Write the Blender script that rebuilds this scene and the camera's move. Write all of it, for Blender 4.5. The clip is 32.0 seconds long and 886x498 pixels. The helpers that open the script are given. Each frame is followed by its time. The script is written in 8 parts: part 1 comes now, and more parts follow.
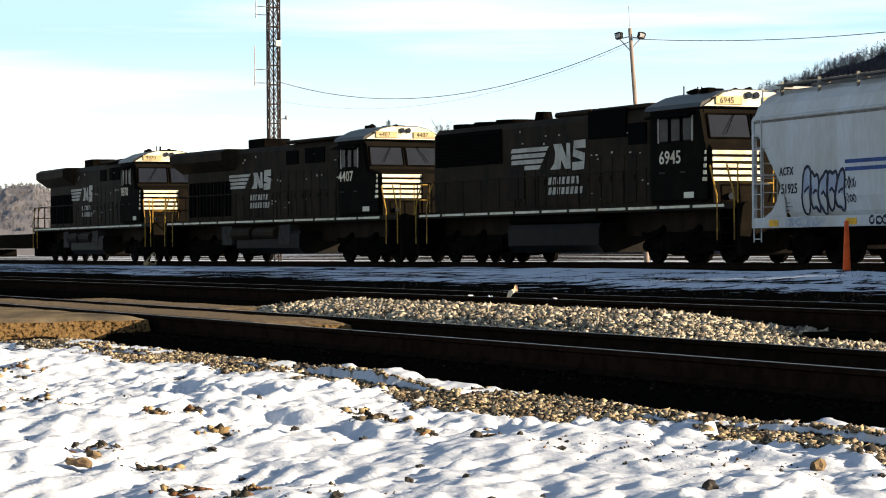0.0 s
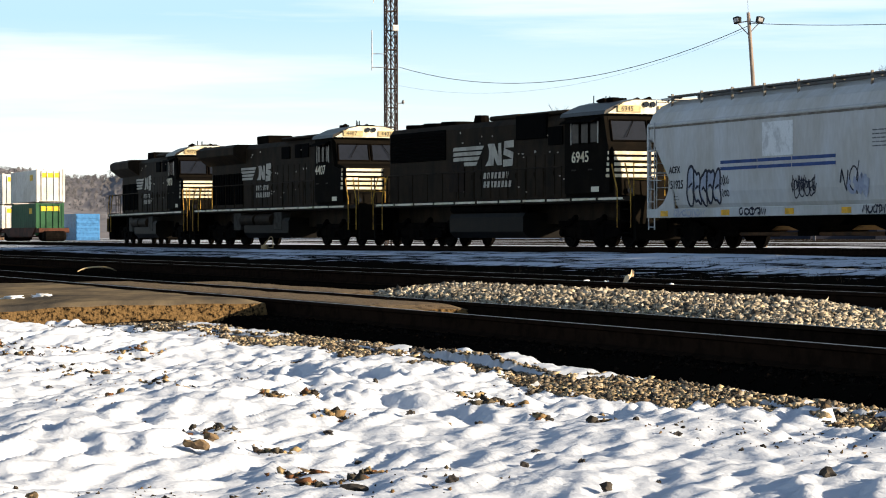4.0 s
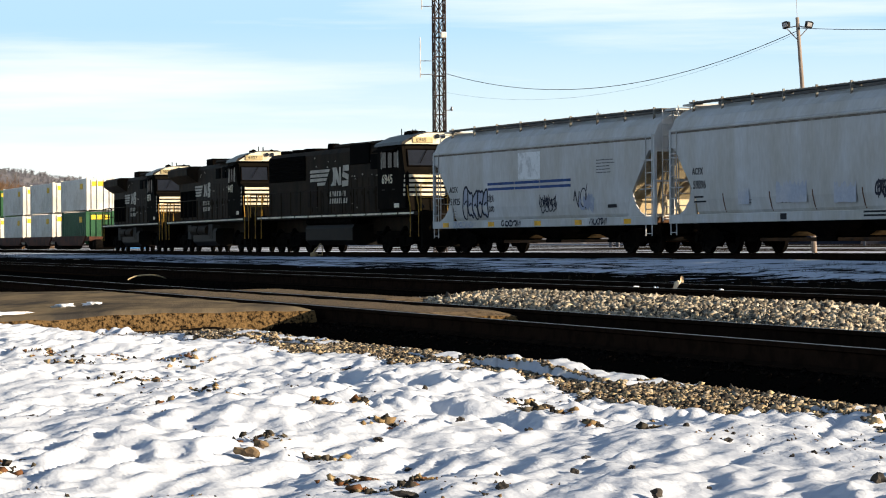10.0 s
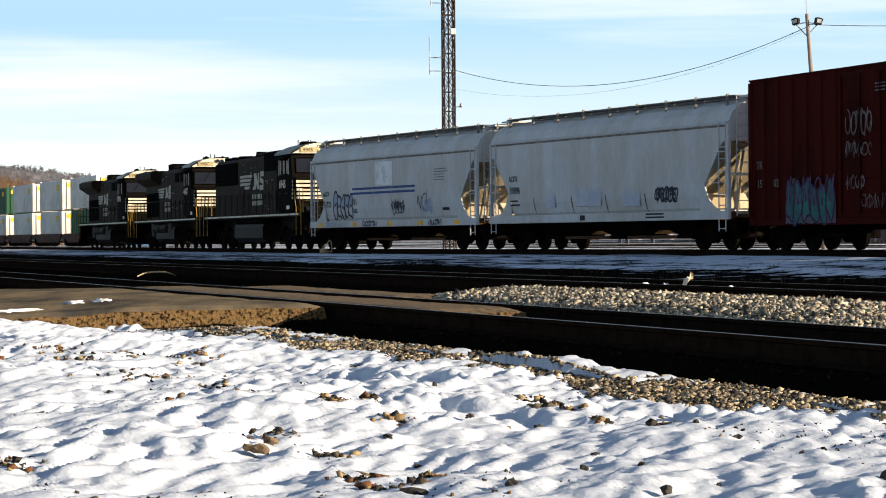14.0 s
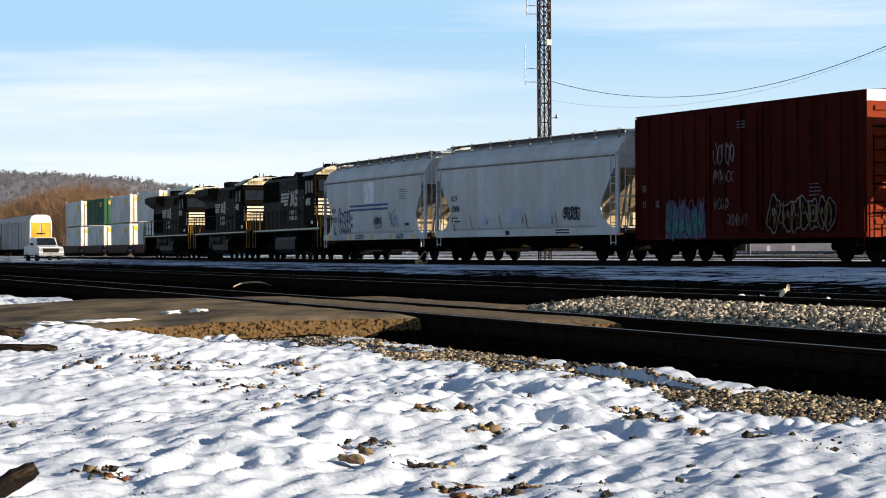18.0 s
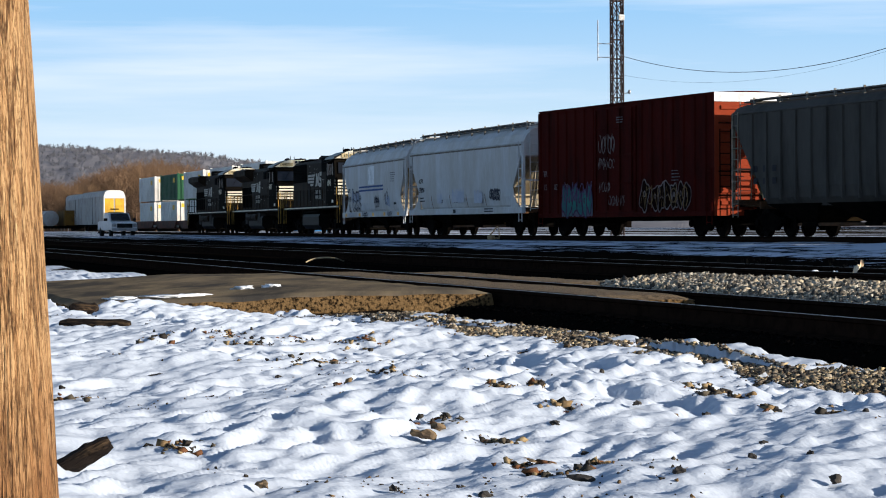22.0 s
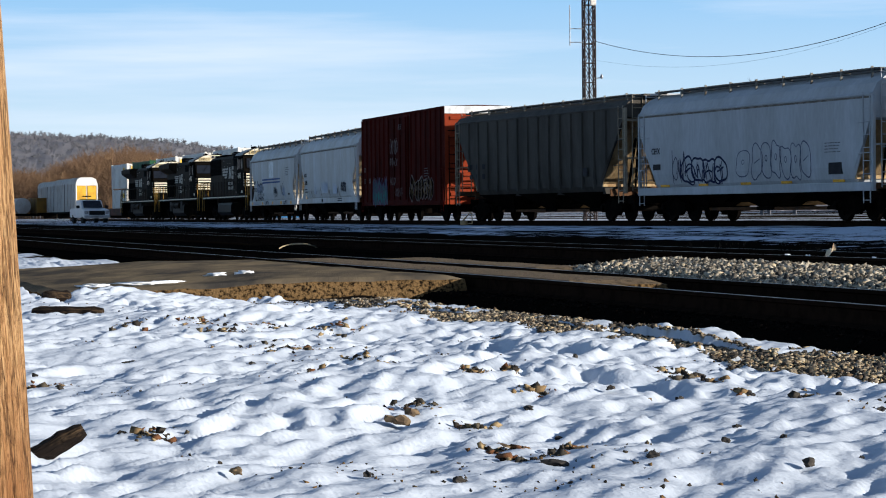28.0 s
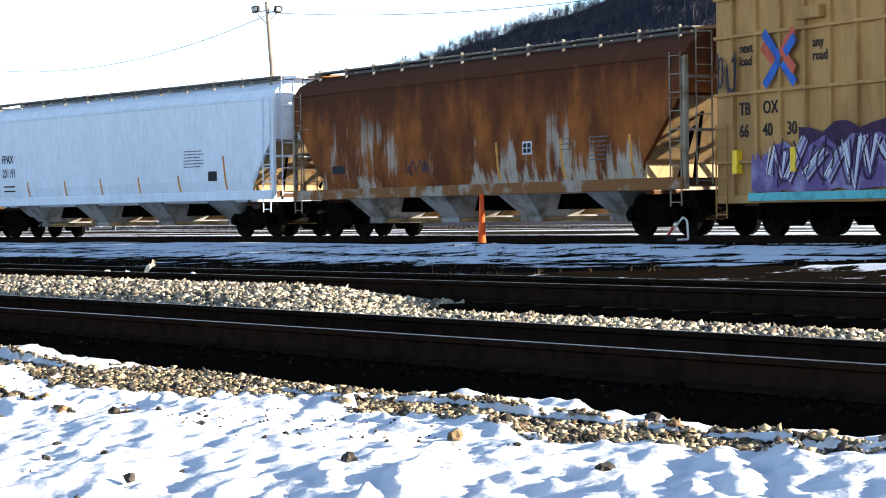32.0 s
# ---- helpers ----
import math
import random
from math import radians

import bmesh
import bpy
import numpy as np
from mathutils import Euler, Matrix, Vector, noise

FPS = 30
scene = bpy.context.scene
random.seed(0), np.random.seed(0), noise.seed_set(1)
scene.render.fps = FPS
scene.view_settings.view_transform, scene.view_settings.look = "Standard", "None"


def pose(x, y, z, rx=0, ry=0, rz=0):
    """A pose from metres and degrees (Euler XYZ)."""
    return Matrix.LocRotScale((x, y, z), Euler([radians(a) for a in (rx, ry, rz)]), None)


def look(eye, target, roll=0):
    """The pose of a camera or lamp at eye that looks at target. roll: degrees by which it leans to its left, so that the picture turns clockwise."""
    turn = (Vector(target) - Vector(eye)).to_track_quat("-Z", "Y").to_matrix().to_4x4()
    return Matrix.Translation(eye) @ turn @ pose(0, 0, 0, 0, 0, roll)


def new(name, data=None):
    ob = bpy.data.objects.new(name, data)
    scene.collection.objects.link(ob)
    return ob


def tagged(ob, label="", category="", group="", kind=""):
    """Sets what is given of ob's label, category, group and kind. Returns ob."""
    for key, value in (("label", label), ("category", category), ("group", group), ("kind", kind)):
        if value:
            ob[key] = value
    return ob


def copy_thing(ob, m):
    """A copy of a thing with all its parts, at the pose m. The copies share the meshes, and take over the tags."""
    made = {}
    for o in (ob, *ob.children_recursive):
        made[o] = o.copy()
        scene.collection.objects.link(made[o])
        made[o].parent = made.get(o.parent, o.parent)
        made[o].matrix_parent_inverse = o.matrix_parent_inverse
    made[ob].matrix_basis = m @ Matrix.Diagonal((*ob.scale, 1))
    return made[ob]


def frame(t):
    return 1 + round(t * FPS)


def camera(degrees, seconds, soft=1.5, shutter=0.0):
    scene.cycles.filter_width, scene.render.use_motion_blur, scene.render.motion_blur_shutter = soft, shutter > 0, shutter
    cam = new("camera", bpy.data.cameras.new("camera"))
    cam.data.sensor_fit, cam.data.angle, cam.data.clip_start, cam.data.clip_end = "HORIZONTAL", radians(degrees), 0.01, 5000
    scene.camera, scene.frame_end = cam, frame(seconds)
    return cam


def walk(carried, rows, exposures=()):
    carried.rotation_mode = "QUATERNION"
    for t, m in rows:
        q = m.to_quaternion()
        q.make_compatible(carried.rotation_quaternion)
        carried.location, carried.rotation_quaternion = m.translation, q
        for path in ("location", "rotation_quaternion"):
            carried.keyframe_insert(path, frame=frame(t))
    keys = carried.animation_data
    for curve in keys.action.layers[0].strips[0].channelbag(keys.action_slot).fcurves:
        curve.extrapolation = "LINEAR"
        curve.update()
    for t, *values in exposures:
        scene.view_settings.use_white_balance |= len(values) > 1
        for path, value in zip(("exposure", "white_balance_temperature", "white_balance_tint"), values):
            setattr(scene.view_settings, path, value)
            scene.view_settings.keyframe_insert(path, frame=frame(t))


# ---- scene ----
EYE = (0.0, 0.0, 0.72)
cam = camera(19.983, 32.0, 1.05)
# seconds, heading, tilt, lean in degrees
HEADINGS = (
    (0, 3.940, 0.036, 0.348), (0.5, 3.719, 0.005, 0.353), (1, 2.926, 0.045, 0.401), (1.5, 2.077, 0.134, 0.398), (2, 1.919, 0.099, 0.328),
    (2.5, 1.292, 0.004, 0.253), (3, 0.880, 0.018, 0.176), (3.5, 1.264, -0.098, 0.140), (4, 1.288, -0.305, 0.129), (4.5, 1.203, -0.369, 0.241),
    (6.5, 1.161, -0.431, 0.301), (7, 1.138, -0.433, 0.329), (7.5, 1.142, -0.439, 0.359), (8, 1.014, -0.335, 0.384), (8.5, 0.142, -0.276, 0.356),
    (9, 0.197, -0.129, 0.358), (9.5, 0.238, -0.108, 0.355), (10, 0.170, -0.146, 0.369), (10.5, 0.035, -0.191, 0.380), (11, -0.007, -0.168, 0.372),
    (11.5, -0.080, -0.166, 0.361), (12, -0.069, -0.155, 0.366), (12.5, -0.056, -0.167, 0.358), (13, 0.000, -0.188, 0.376), (13.5, 0.017, -0.247, 0.400),
    (15.5, -0.588, 0.039, 0.370), (16, -0.842, 0.102, 0.374), (16.5, -1.259, 0.105, 0.363), (17, -1.521, 0.112, 0.351), (17.5, -1.803, 0.121, 0.316),
    (18, -2.215, 0.043, 0.282), (18.5, -2.830, -0.087, 0.245), (19, -3.232, -0.164, 0.228), (19.5, -3.454, -0.141, 0.208), (20, -3.409, -0.042, 0.223),
    (20.5, -3.289, 0.011, 0.204), (21, -3.449, -0.172, 0.206), (21.5, -3.872, -0.363, 0.253), (22, -3.863, -0.507, 0.252), (22.5, -3.769, -0.701, 0.295),
    (23, -3.729, -0.603, 0.316), (23.5, -3.718, -0.680, 0.369), (24, -3.744, -0.765, 0.457), (24.5, -3.746, -0.765, 0.481), (25, -3.742, -0.771, 0.521),
    (25.5, -3.737, -0.762, 0.538), (27.5, -3.573, -0.816, 0.560), (28, -3.250, -0.838, 0.522), (28.5, -2.043, -0.841, 0.502), (29, 0.039, -0.882, 0.512),
    (29.5, 3.284, -0.805, 0.539), (30, 5.414, -0.643, 0.426), (30.5, 7.009, -0.434, 0.424), (31, 9.556, -0.466, 0.564), (31.5, 11.053, -0.543, 0.750),
    (32, 12.167, -0.631, 0.660))
walk(cam, [(t, pose(*EYE, 90 + tilt, 0, -head) @ pose(0, 0, 0, 0, 0, -lean)) for t, head, tilt, lean in HEADINGS],
     exposures=[(0.0, 1.4, 7600, 12), (3.0, 1.3, 7400, 12), (9.0, 1.15, 7200, 12), (15.0, 1.1, 7000, 12), (19.0, 0.90, 6500, 12), (22.0, 0.79, 6000, 11), (28.0, 0.74, 5900, 10), (29.0, 0.95, 6100, 10),
                (30.0, 1.5, 6300, 11), (31.0, 1.9, 6550, 10), (32.0, 2.25, 6650, 11)])

# ---- light ----
SUN_BEARING, SUN_HEIGHT = 109.0, 14.8      # degrees clockwise from +y, degrees above the horizon
world = bpy.data.worlds.new("world")
scene.world = world
world.use_nodes = True
wn, wl = world.node_tree.nodes, world.node_tree.links
sky = wn.new("ShaderNodeTexSky")
sky.sky_type = "NISHITA"
sky.sun_disc = False
sky.sun_elevation, sky.sun_rotation = radians(SUN_HEIGHT), radians(SUN_BEARING)
sky.air_density, sky.dust_density, sky.ozone_density = 1.0, 0.6, 1.5
# low haze: near the horizon the sky pales from blue to white, with thin bands of cirrus
geo = wn.new("ShaderNodeTexCoord")
sep = wn.new("ShaderNodeSeparateXYZ")
wl.new(geo.outputs["Generated"], sep.inputs[0])
haze = wn.new("ShaderNodeValToRGB")
for e, (pos, col) in zip([haze.color_ramp.elements[0], haze.color_ramp.elements[1], haze.color_ramp.elements.new(0.035), haze.color_ramp.elements.new(0.075)],
                         [(0.0, (1.06, 1.14, 1.16, 1)), (0.30, (0.12, 0.28, 0.66, 1)), (0.035, (0.84, 1.03, 1.12, 1)), (0.085, (0.475, 0.80, 1.11, 1))]):
    e.position, e.color = pos, col
wl.new(sep.outputs["Z"], haze.inputs[0])
lift = wn.new("ShaderNodeMix")
lift.data_type, lift.blend_type = "RGBA", "MULTIPLY"
lift.inputs["Factor"].default_value, lift.inputs["B"].default_value = 1.0, (6.6, 6.6, 6.6, 1)
wl.new(haze.outputs[0], lift.inputs["A"])
mapc = wn.new("ShaderNodeMapping")
mapc.inputs["Scale"].default_value, mapc.inputs["Rotation"].default_value = (2.2, 2.2, 34.0), (0, radians(-0.6), 0)
wl.new(geo.outputs["Generated"], mapc.inputs[0])
cirrus = wn.new("ShaderNodeTexNoise")
cirrus.inputs["Scale"].default_value, cirrus.inputs["Detail"].default_value, cirrus.inputs["Roughness"].default_value = 1.3, 7.0, 0.55
wl.new(mapc.outputs[0], cirrus.inputs[0])
thin = wn.new("ShaderNodeMapRange")
thin.inputs["From Min"].default_value, thin.inputs["From Max"].default_value, thin.inputs["To Max"].default_value = 0.44, 0.72, 0.85
wl.new(cirrus.outputs[0], thin.inputs[0])
cloudy = wn.new("ShaderNodeMix")
cloudy.data_type = "RGBA"
cloudy.inputs["B"].default_value = (7.6, 8.0, 8.4, 1)
wl.new(thin.outputs[0], cloudy.inputs["Factor"])
wl.new(lift.outputs["Result"], cloudy.inputs["A"])
band = wn.new("ShaderNodeMapRange")
band.inputs["From Min"].default_value, band.inputs["From Max"].default_value, band.inputs["To Min"].default_value, band.inputs["To Max"].default_value = 0.10, 0.24, 1.0, 0.0
wl.new(sep.outputs["Z"], band.inputs[0])
whole = wn.new("ShaderNodeMix")
whole.data_type = "RGBA"
wl.new(band.outputs[0], whole.inputs["Factor"])
wl.new(sky.outputs[0], whole.inputs["A"])
wl.new(cloudy.outputs["Result"], whole.inputs["B"])
wl.new(whole.outputs["Result"], wn["Background"].inputs[0])
wn["Background"].inputs[1].default_value = 0.07
sun = new("sun", bpy.data.lights.new("sun", "SUN"))
sun.data.energy, sun.data.angle, sun.data.color = 4.6, radians(0.6), (1.0, 0.88, 0.70)
_b, _h = radians(SUN_BEARING), radians(SUN_HEIGHT)
SUN_WAY = Vector((math.sin(_b) * math.cos(_h), math.cos(_b) * math.cos(_h), math.sin(_h)))
sun.matrix_world = look(SUN_WAY * 300, (0, 0, 0))

# ---- plan ----
ALONG, ACROSS = (0.3223, -0.9466), (0.9466, 0.3223)
NEAR_RAIL, MID_RAIL, FAR_RAIL = 0.0, 0.16, 0.35      # heights of the rail tops of the three tracks


def at(p, v):
    """The place p metres across the tracks from the camera and v metres along them."""
    return ACROSS[0] * p + ALONG[0] * v, ACROSS[1] * p + ALONG[1] * v


TRAVEL = ((0, 64.43), (1, 61.21), (2, 57.92), (3, 54.73), (4, 51.54), (7, 41.70), (8, 38.42), (9, 35.14), (10, 31.85), (11, 28.45), (12, 25.06), (13, 21.56), (16, 10.92), (17, 7.38), (18, 3.72), (19, 0.00), (20, -3.79), (21, -7.52), (22, -11.28), (23, -15.06), (24, -18.87), (25, -22.73), (28, -34.39), (29, -38.31), (30, -41.91), (31, -45.85), (32, -49.91))
BENDS = ((-175.1, -71.06), (-154.5, -71.40), (-133.9, -71.73), (-113.3, -72.06), (-92.7, -72.45), (-72.1, -73.40), (-51.5, -73.89), (-30.9, -74.02), (-10.3, -65.36), (10.3, -66.50), (30.9, -72.70), (51.5, -77.49), (72.1, -76.00), (92.7, -69.00), (113.3, -66.00), (133.9, -68.00))
BEND_START = (3.04, 89.43)
_gu = np.arange(-180, 200, 0.5)
_k = np.array(BENDS)
_th = np.radians(np.interp(_gu, _k[:, 0], _k[:, 1]))
_th = np.convolve(np.pad(_th, 16, mode="edge"), np.ones(33) / 33, mode="valid")
_cx = np.concatenate([[0], np.cumsum(0.5 * np.cos((_th[1:] + _th[:-1]) / 2))])
_cy = np.concatenate([[0], np.cumsum(0.5 * np.sin((_th[1:] + _th[:-1]) / 2))])
_i0 = int(np.searchsorted(_gu, 0))
_cx += BEND_START[0] - _cx[_i0]
_cy += BEND_START[1] - _cy[_i0]


def on_bend(u):
    """The place on the far track's centre line at u metres along it."""
    return float(np.interp(u, _gu, _cx)), float(np.interp(u, _gu, _cy))


def bend_across(x, y):
    """The place's distance across from the far track's centre line, positive beyond it."""
    d = (_cx - x) ** 2 + (_cy - y) ** 2
    i = int(np.argmin(d))
    return (x - _cx[i]) * -math.sin(_th[i]) * -1 * -1 + (y - _cy[i]) * math.cos(_th[i])


# ---- small builders ----
def part(name, bm, material, parent=None, label=""):
    me = bpy.data.meshes.new(name)
    bm.to_mesh(me)
    bm.free()
    me.materials.append(material)
    ob = new(name, me)
    if parent is not None:
        ob.parent = parent
    if label:
        ob["label"] = label
    return ob


def mesh_of(name, verts, faces, material, smooth=False):
    me = bpy.data.meshes.new(name)
    me.from_pydata(verts, [], faces)
    me.materials.append(material)
    if smooth:
        me.polygons.foreach_set("use_smooth", [True] * len(me.polygons))
    me.update()
    return me


def box(bm, x0, x1, y0, y1, z0, z1, bevel=0.0):
    m = Matrix.LocRotScale(((x0 + x1) / 2, (y0 + y1) / 2, (z0 + z1) / 2), None, (abs(x1 - x0), abs(y1 - y0), abs(z1 - z0)))
    r = bmesh.ops.create_cube(bm, size=1.0, matrix=m)
    if bevel:
        es = list({e for v in r["verts"] for e in v.link_edges})
        bmesh.ops.bevel(bm, geom=es, offset=bevel, segments=1, affect="EDGES")


def tube(bm, a, b, r, seg=8, r2=None):
    a, b = Vector(a), Vector(b)
    d = b - a
    m = Matrix.Translation((a + b) / 2) @ d.to_track_quat("Z", "Y").to_matrix().to_4x4()
    bmesh.ops.create_cone(bm, cap_ends=True, segments=seg, radius1=r, radius2=r if r2 is None else r2, depth=d.length, matrix=m)


def prism(bm, outline, x0, x1, axis="x"):
    """Extrudes a closed outline of (a, b) points: along x the outline is (y, z), along y it is (x, z), along z it is (x, y)."""
    def place(s, a, b):
        return (s, a, b) if axis == "x" else (a, s, b) if axis == "y" else (a, b, s)
    v0 = [bm.verts.new(place(x0, *p)) for p in outline]
    v1 = [bm.verts.new(place(x1, *p)) for p in outline]
    n = len(outline)
    fs = [bm.faces.new((v0[i], v0[(i + 1) % n], v1[(i + 1) % n], v1[i])) for i in range(n)]
    fs += [bm.faces.new(v0[::-1]), bm.faces.new(v1)]
    bmesh.ops.recalc_face_normals(bm, faces=fs)


def thing(name, label, category, group="", m=None):
    ob = tagged(new(name), label, category, group)
    if m is not None:
        ob.matrix_basis = m
    return ob


def BM():
    return bmesh.new()


# ---- materials ----
def mat(name, colour, rough=0.8, metal=0.0, second=None, scale=3.0, amount=0.5, bump=0.0, bump_scale=40.0, stretch=(1, 1, 1), spread=0.0, spec=0.12):
    """A node material: two colours mixed by noise, finer value noise, bump, and a spread of value from piece to piece."""
    m = bpy.data.materials.new(name)
    m.use_nodes = True
    n, l = m.node_tree.nodes, m.node_tree.links
    b = n["Principled BSDF"]
    b.inputs["Roughness"].default_value = rough
    b.inputs["Metallic"].default_value = metal
    b.inputs["Specular IOR Level"].default_value = spec
    tc, mp = n.new("ShaderNodeTexCoord"), n.new("ShaderNodeMapping")
    mp.inputs["Scale"].default_value = stretch
    l.new(tc.outputs["Object"], mp.inputs[0])
    no = n.new("ShaderNodeTexNoise")
    no.inputs["Scale"].default_value, no.inputs["Detail"].default_value, no.inputs["Roughness"].default_value = scale, 6.0, 0.6
    l.new(mp.outputs[0], no.inputs[0])
    rp = n.new("ShaderNodeValToRGB")
    rp.color_ramp.elements[0].position, rp.color_ramp.elements[1].position = 0.62 - 0.3 * amount, 0.62
    rp.color_ramp.elements[0].color = (*colour, 1)
    rp.color_ramp.elements[1].color = (*(second or [c * 0.7 for c in colour]), 1)
    l.new(no.outputs[0], rp.inputs[0])
    fine = n.new("ShaderNodeTexNoise")
    fine.inputs["Scale"].default_value, fine.inputs["Detail"].default_value = scale * 9, 4.0
    l.new(mp.outputs[0], fine.inputs[0])
    hsv = n.new("ShaderNodeHueSaturation")
    ma = n.new("ShaderNodeMath")
    ma.operation = "MULTIPLY_ADD"
    ma.inputs[1].default_value, ma.inputs[2].default_value = 0.35, 0.825
    l.new(fine.outputs[0], ma.inputs[0])
    value = ma.outputs[0]
    if spread:
        oi, m2, m3 = n.new("ShaderNodeNewGeometry"), n.new("ShaderNodeMath"), n.new("ShaderNodeMath")
        m2.operation, m3.operation = "MULTIPLY_ADD", "MULTIPLY"
        m2.inputs[1].default_value, m2.inputs[2].default_value = spread * 2, 1 - spread
        l.new(oi.outputs["Random Per Island"], m2.inputs[0])
        l.new(m2.outputs[0], m3.inputs[0])
        l.new(value, m3.inputs[1])
        value = m3.outputs[0]
    l.new(value, hsv.inputs["Value"])
    l.new(rp.outputs[0], hsv.inputs["Color"])
    l.new(hsv.outputs[0], b.inputs["Base Color"])
    if bump:
        bn, bt = n.new("ShaderNodeBump"), n.new("ShaderNodeTexNoise")
        bt.inputs["Scale"].default_value, bt.inputs["Detail"].default_value = bump_scale, 5.0
        l.new(mp.outputs[0], bt.inputs[0])
        l.new(bt.outputs[0], bn.inputs["Height"])
        bn.inputs["Strength"].default_value, bn.inputs["Distance"].default_value = bump, 0.02
        l.new(bn.outputs[0], b.inputs["Normal"])
    return m


loco_black = mat("loco_black_paint", (0.0115, 0.0088, 0.0064), 0.65, second=(0.028, 0.0185, 0.0115), scale=1.6, amount=0.9, stretch=(1, 1, 0.5), bump=0.05, spec=0.03)
# darker than the hood black: shade on cab and nose in the colour
cab_black_shaded = mat("dull_black_cab_paint_shaded", (0.0065, 0.0056, 0.0046), 0.8, second=(0.010, 0.008, 0.006), scale=1.6, bump=0.05, spec=0.01)
roof_gloss = mat("glossy_dark_cab_roof", (0.012, 0.011, 0.010), 0.38, second=(0.02, 0.017, 0.014), scale=2.0, spec=0.3)
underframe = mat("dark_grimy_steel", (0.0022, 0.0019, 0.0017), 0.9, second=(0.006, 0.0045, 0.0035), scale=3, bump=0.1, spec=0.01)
cream_paint = mat("cream_paint", (0.72, 0.66, 0.52), 0.55, second=(0.55, 0.46, 0.32), scale=2.5)
white_hopper = mat("white_hopper_paint", (0.54, 0.55, 0.565), 0.6, second=(0.45, 0.435, 0.41), scale=0.9, stretch=(1, 1, 0.35), amount=0.9)
pale_hopper = mat("pale_grey_hopper_paint", (0.70, 0.76, 0.84), 0.55, second=(0.64, 0.695, 0.77), scale=0.6, stretch=(1, 1, 0.4), amount=0.9)
dull_hopper = mat("dull_white_hopper_paint", (0.44, 0.455, 0.48), 0.65, second=(0.37, 0.375, 0.385), scale=0.8, stretch=(1, 1, 0.35), amount=0.9)
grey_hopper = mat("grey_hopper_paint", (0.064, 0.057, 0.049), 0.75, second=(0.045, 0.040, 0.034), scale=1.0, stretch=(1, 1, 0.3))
# boxcar red, darkened so that its colour holds the shade of the sides
red_box_shaded = mat("oxide_red_shaded_paint", (0.050, 0.0048, 0.003), 0.8, second=(0.030, 0.0036, 0.0024), scale=1.0, stretch=(1, 1, 0.3), spec=0.03)
yellow_box = mat("tan_yellow_paint", (0.45, 0.245, 0.085), 0.6, second=(0.32, 0.165, 0.055), scale=1.0, stretch=(1, 1, 0.3))
rust = mat("rusty_paint", (0.36, 0.115, 0.024), 0.9, second=(0.11, 0.032, 0.011), scale=1.1, stretch=(1.0, 1, 0.6), amount=1.3, bump=0.1)


def weather_layer(m, start, full, colour, streak, patch, soft):
    """Lays another colour over a paint from the height start to the height full, broken up by vertical streaks and broad patches."""
    n, l = m.node_tree.nodes, m.node_tree.links
    bsdf = n["Principled BSDF"]
    old = bsdf.inputs["Base Color"].links[0].from_socket
    tc, sx, mp = n.new("ShaderNodeTexCoord"), n.new("ShaderNodeSeparateXYZ"), n.new("ShaderNodeMapping")
    l.new(tc.outputs["Object"], sx.inputs[0])
    mp.inputs["Scale"].default_value = (1.6, 1.6, 0.15)
    l.new(tc.outputs["Object"], mp.inputs[0])
    st, bl, fi = n.new("ShaderNodeTexNoise"), n.new("ShaderNodeTexNoise"), n.new("ShaderNodeTexNoise")
    st.inputs["Scale"].default_value, st.inputs["Detail"].default_value, st.inputs["Roughness"].default_value = 2.2, 8.0, 0.65
    bl.inputs["Scale"].default_value, bl.inputs["Detail"].default_value = 0.42, 3.0
    fi.inputs["Scale"].default_value, fi.inputs["Detail"].default_value, fi.inputs["Roughness"].default_value = 2.6, 9.0, 0.7
    l.new(mp.outputs[0], st.inputs[0])
    l.new(tc.outputs["Object"], bl.inputs[0])
    l.new(tc.outputs["Object"], fi.inputs[0])
    rz = n.new("ShaderNodeMapRange")
    rz.inputs["From Min"].default_value, rz.inputs["From Max"].default_value = start, full
    l.new(sx.outputs["Z"], rz.inputs[0])
    total = rz.outputs[0]
    for tex, gain in ((st, streak), (bl, patch), (fi, 0.8)):
        k, c = n.new("ShaderNodeMath"), n.new("ShaderNodeMath")
        k.operation, c.operation = "SUBTRACT", "MULTIPLY_ADD"
        k.inputs[1].default_value, c.inputs[1].default_value = 0.5, gain
        l.new(tex.outputs[0], k.inputs[0])
        l.new(k.outputs[0], c.inputs[0])
        l.new(total, c.inputs[2])
        total = c.outputs[0]
    rp = n.new("ShaderNodeValToRGB")
    rp.color_ramp.elements[0].position, rp.color_ramp.elements[1].position = 0.5 - soft, 0.5 + soft
    rp.color_ramp.elements[0].color, rp.color_ramp.elements[1].color = (0, 0, 0, 1), (1, 1, 1, 1)
    l.new(total, rp.inputs[0])
    mx = n.new("ShaderNodeMix")
    mx.data_type = "RGBA"
    l.new(rp.outputs[0], mx.inputs["Factor"])
    l.new(old, mx.inputs["A"])
    mx.inputs["B"].default_value = (*colour, 1)
    l.new(mx.outputs["Result"], bsdf.inputs["Base Color"])


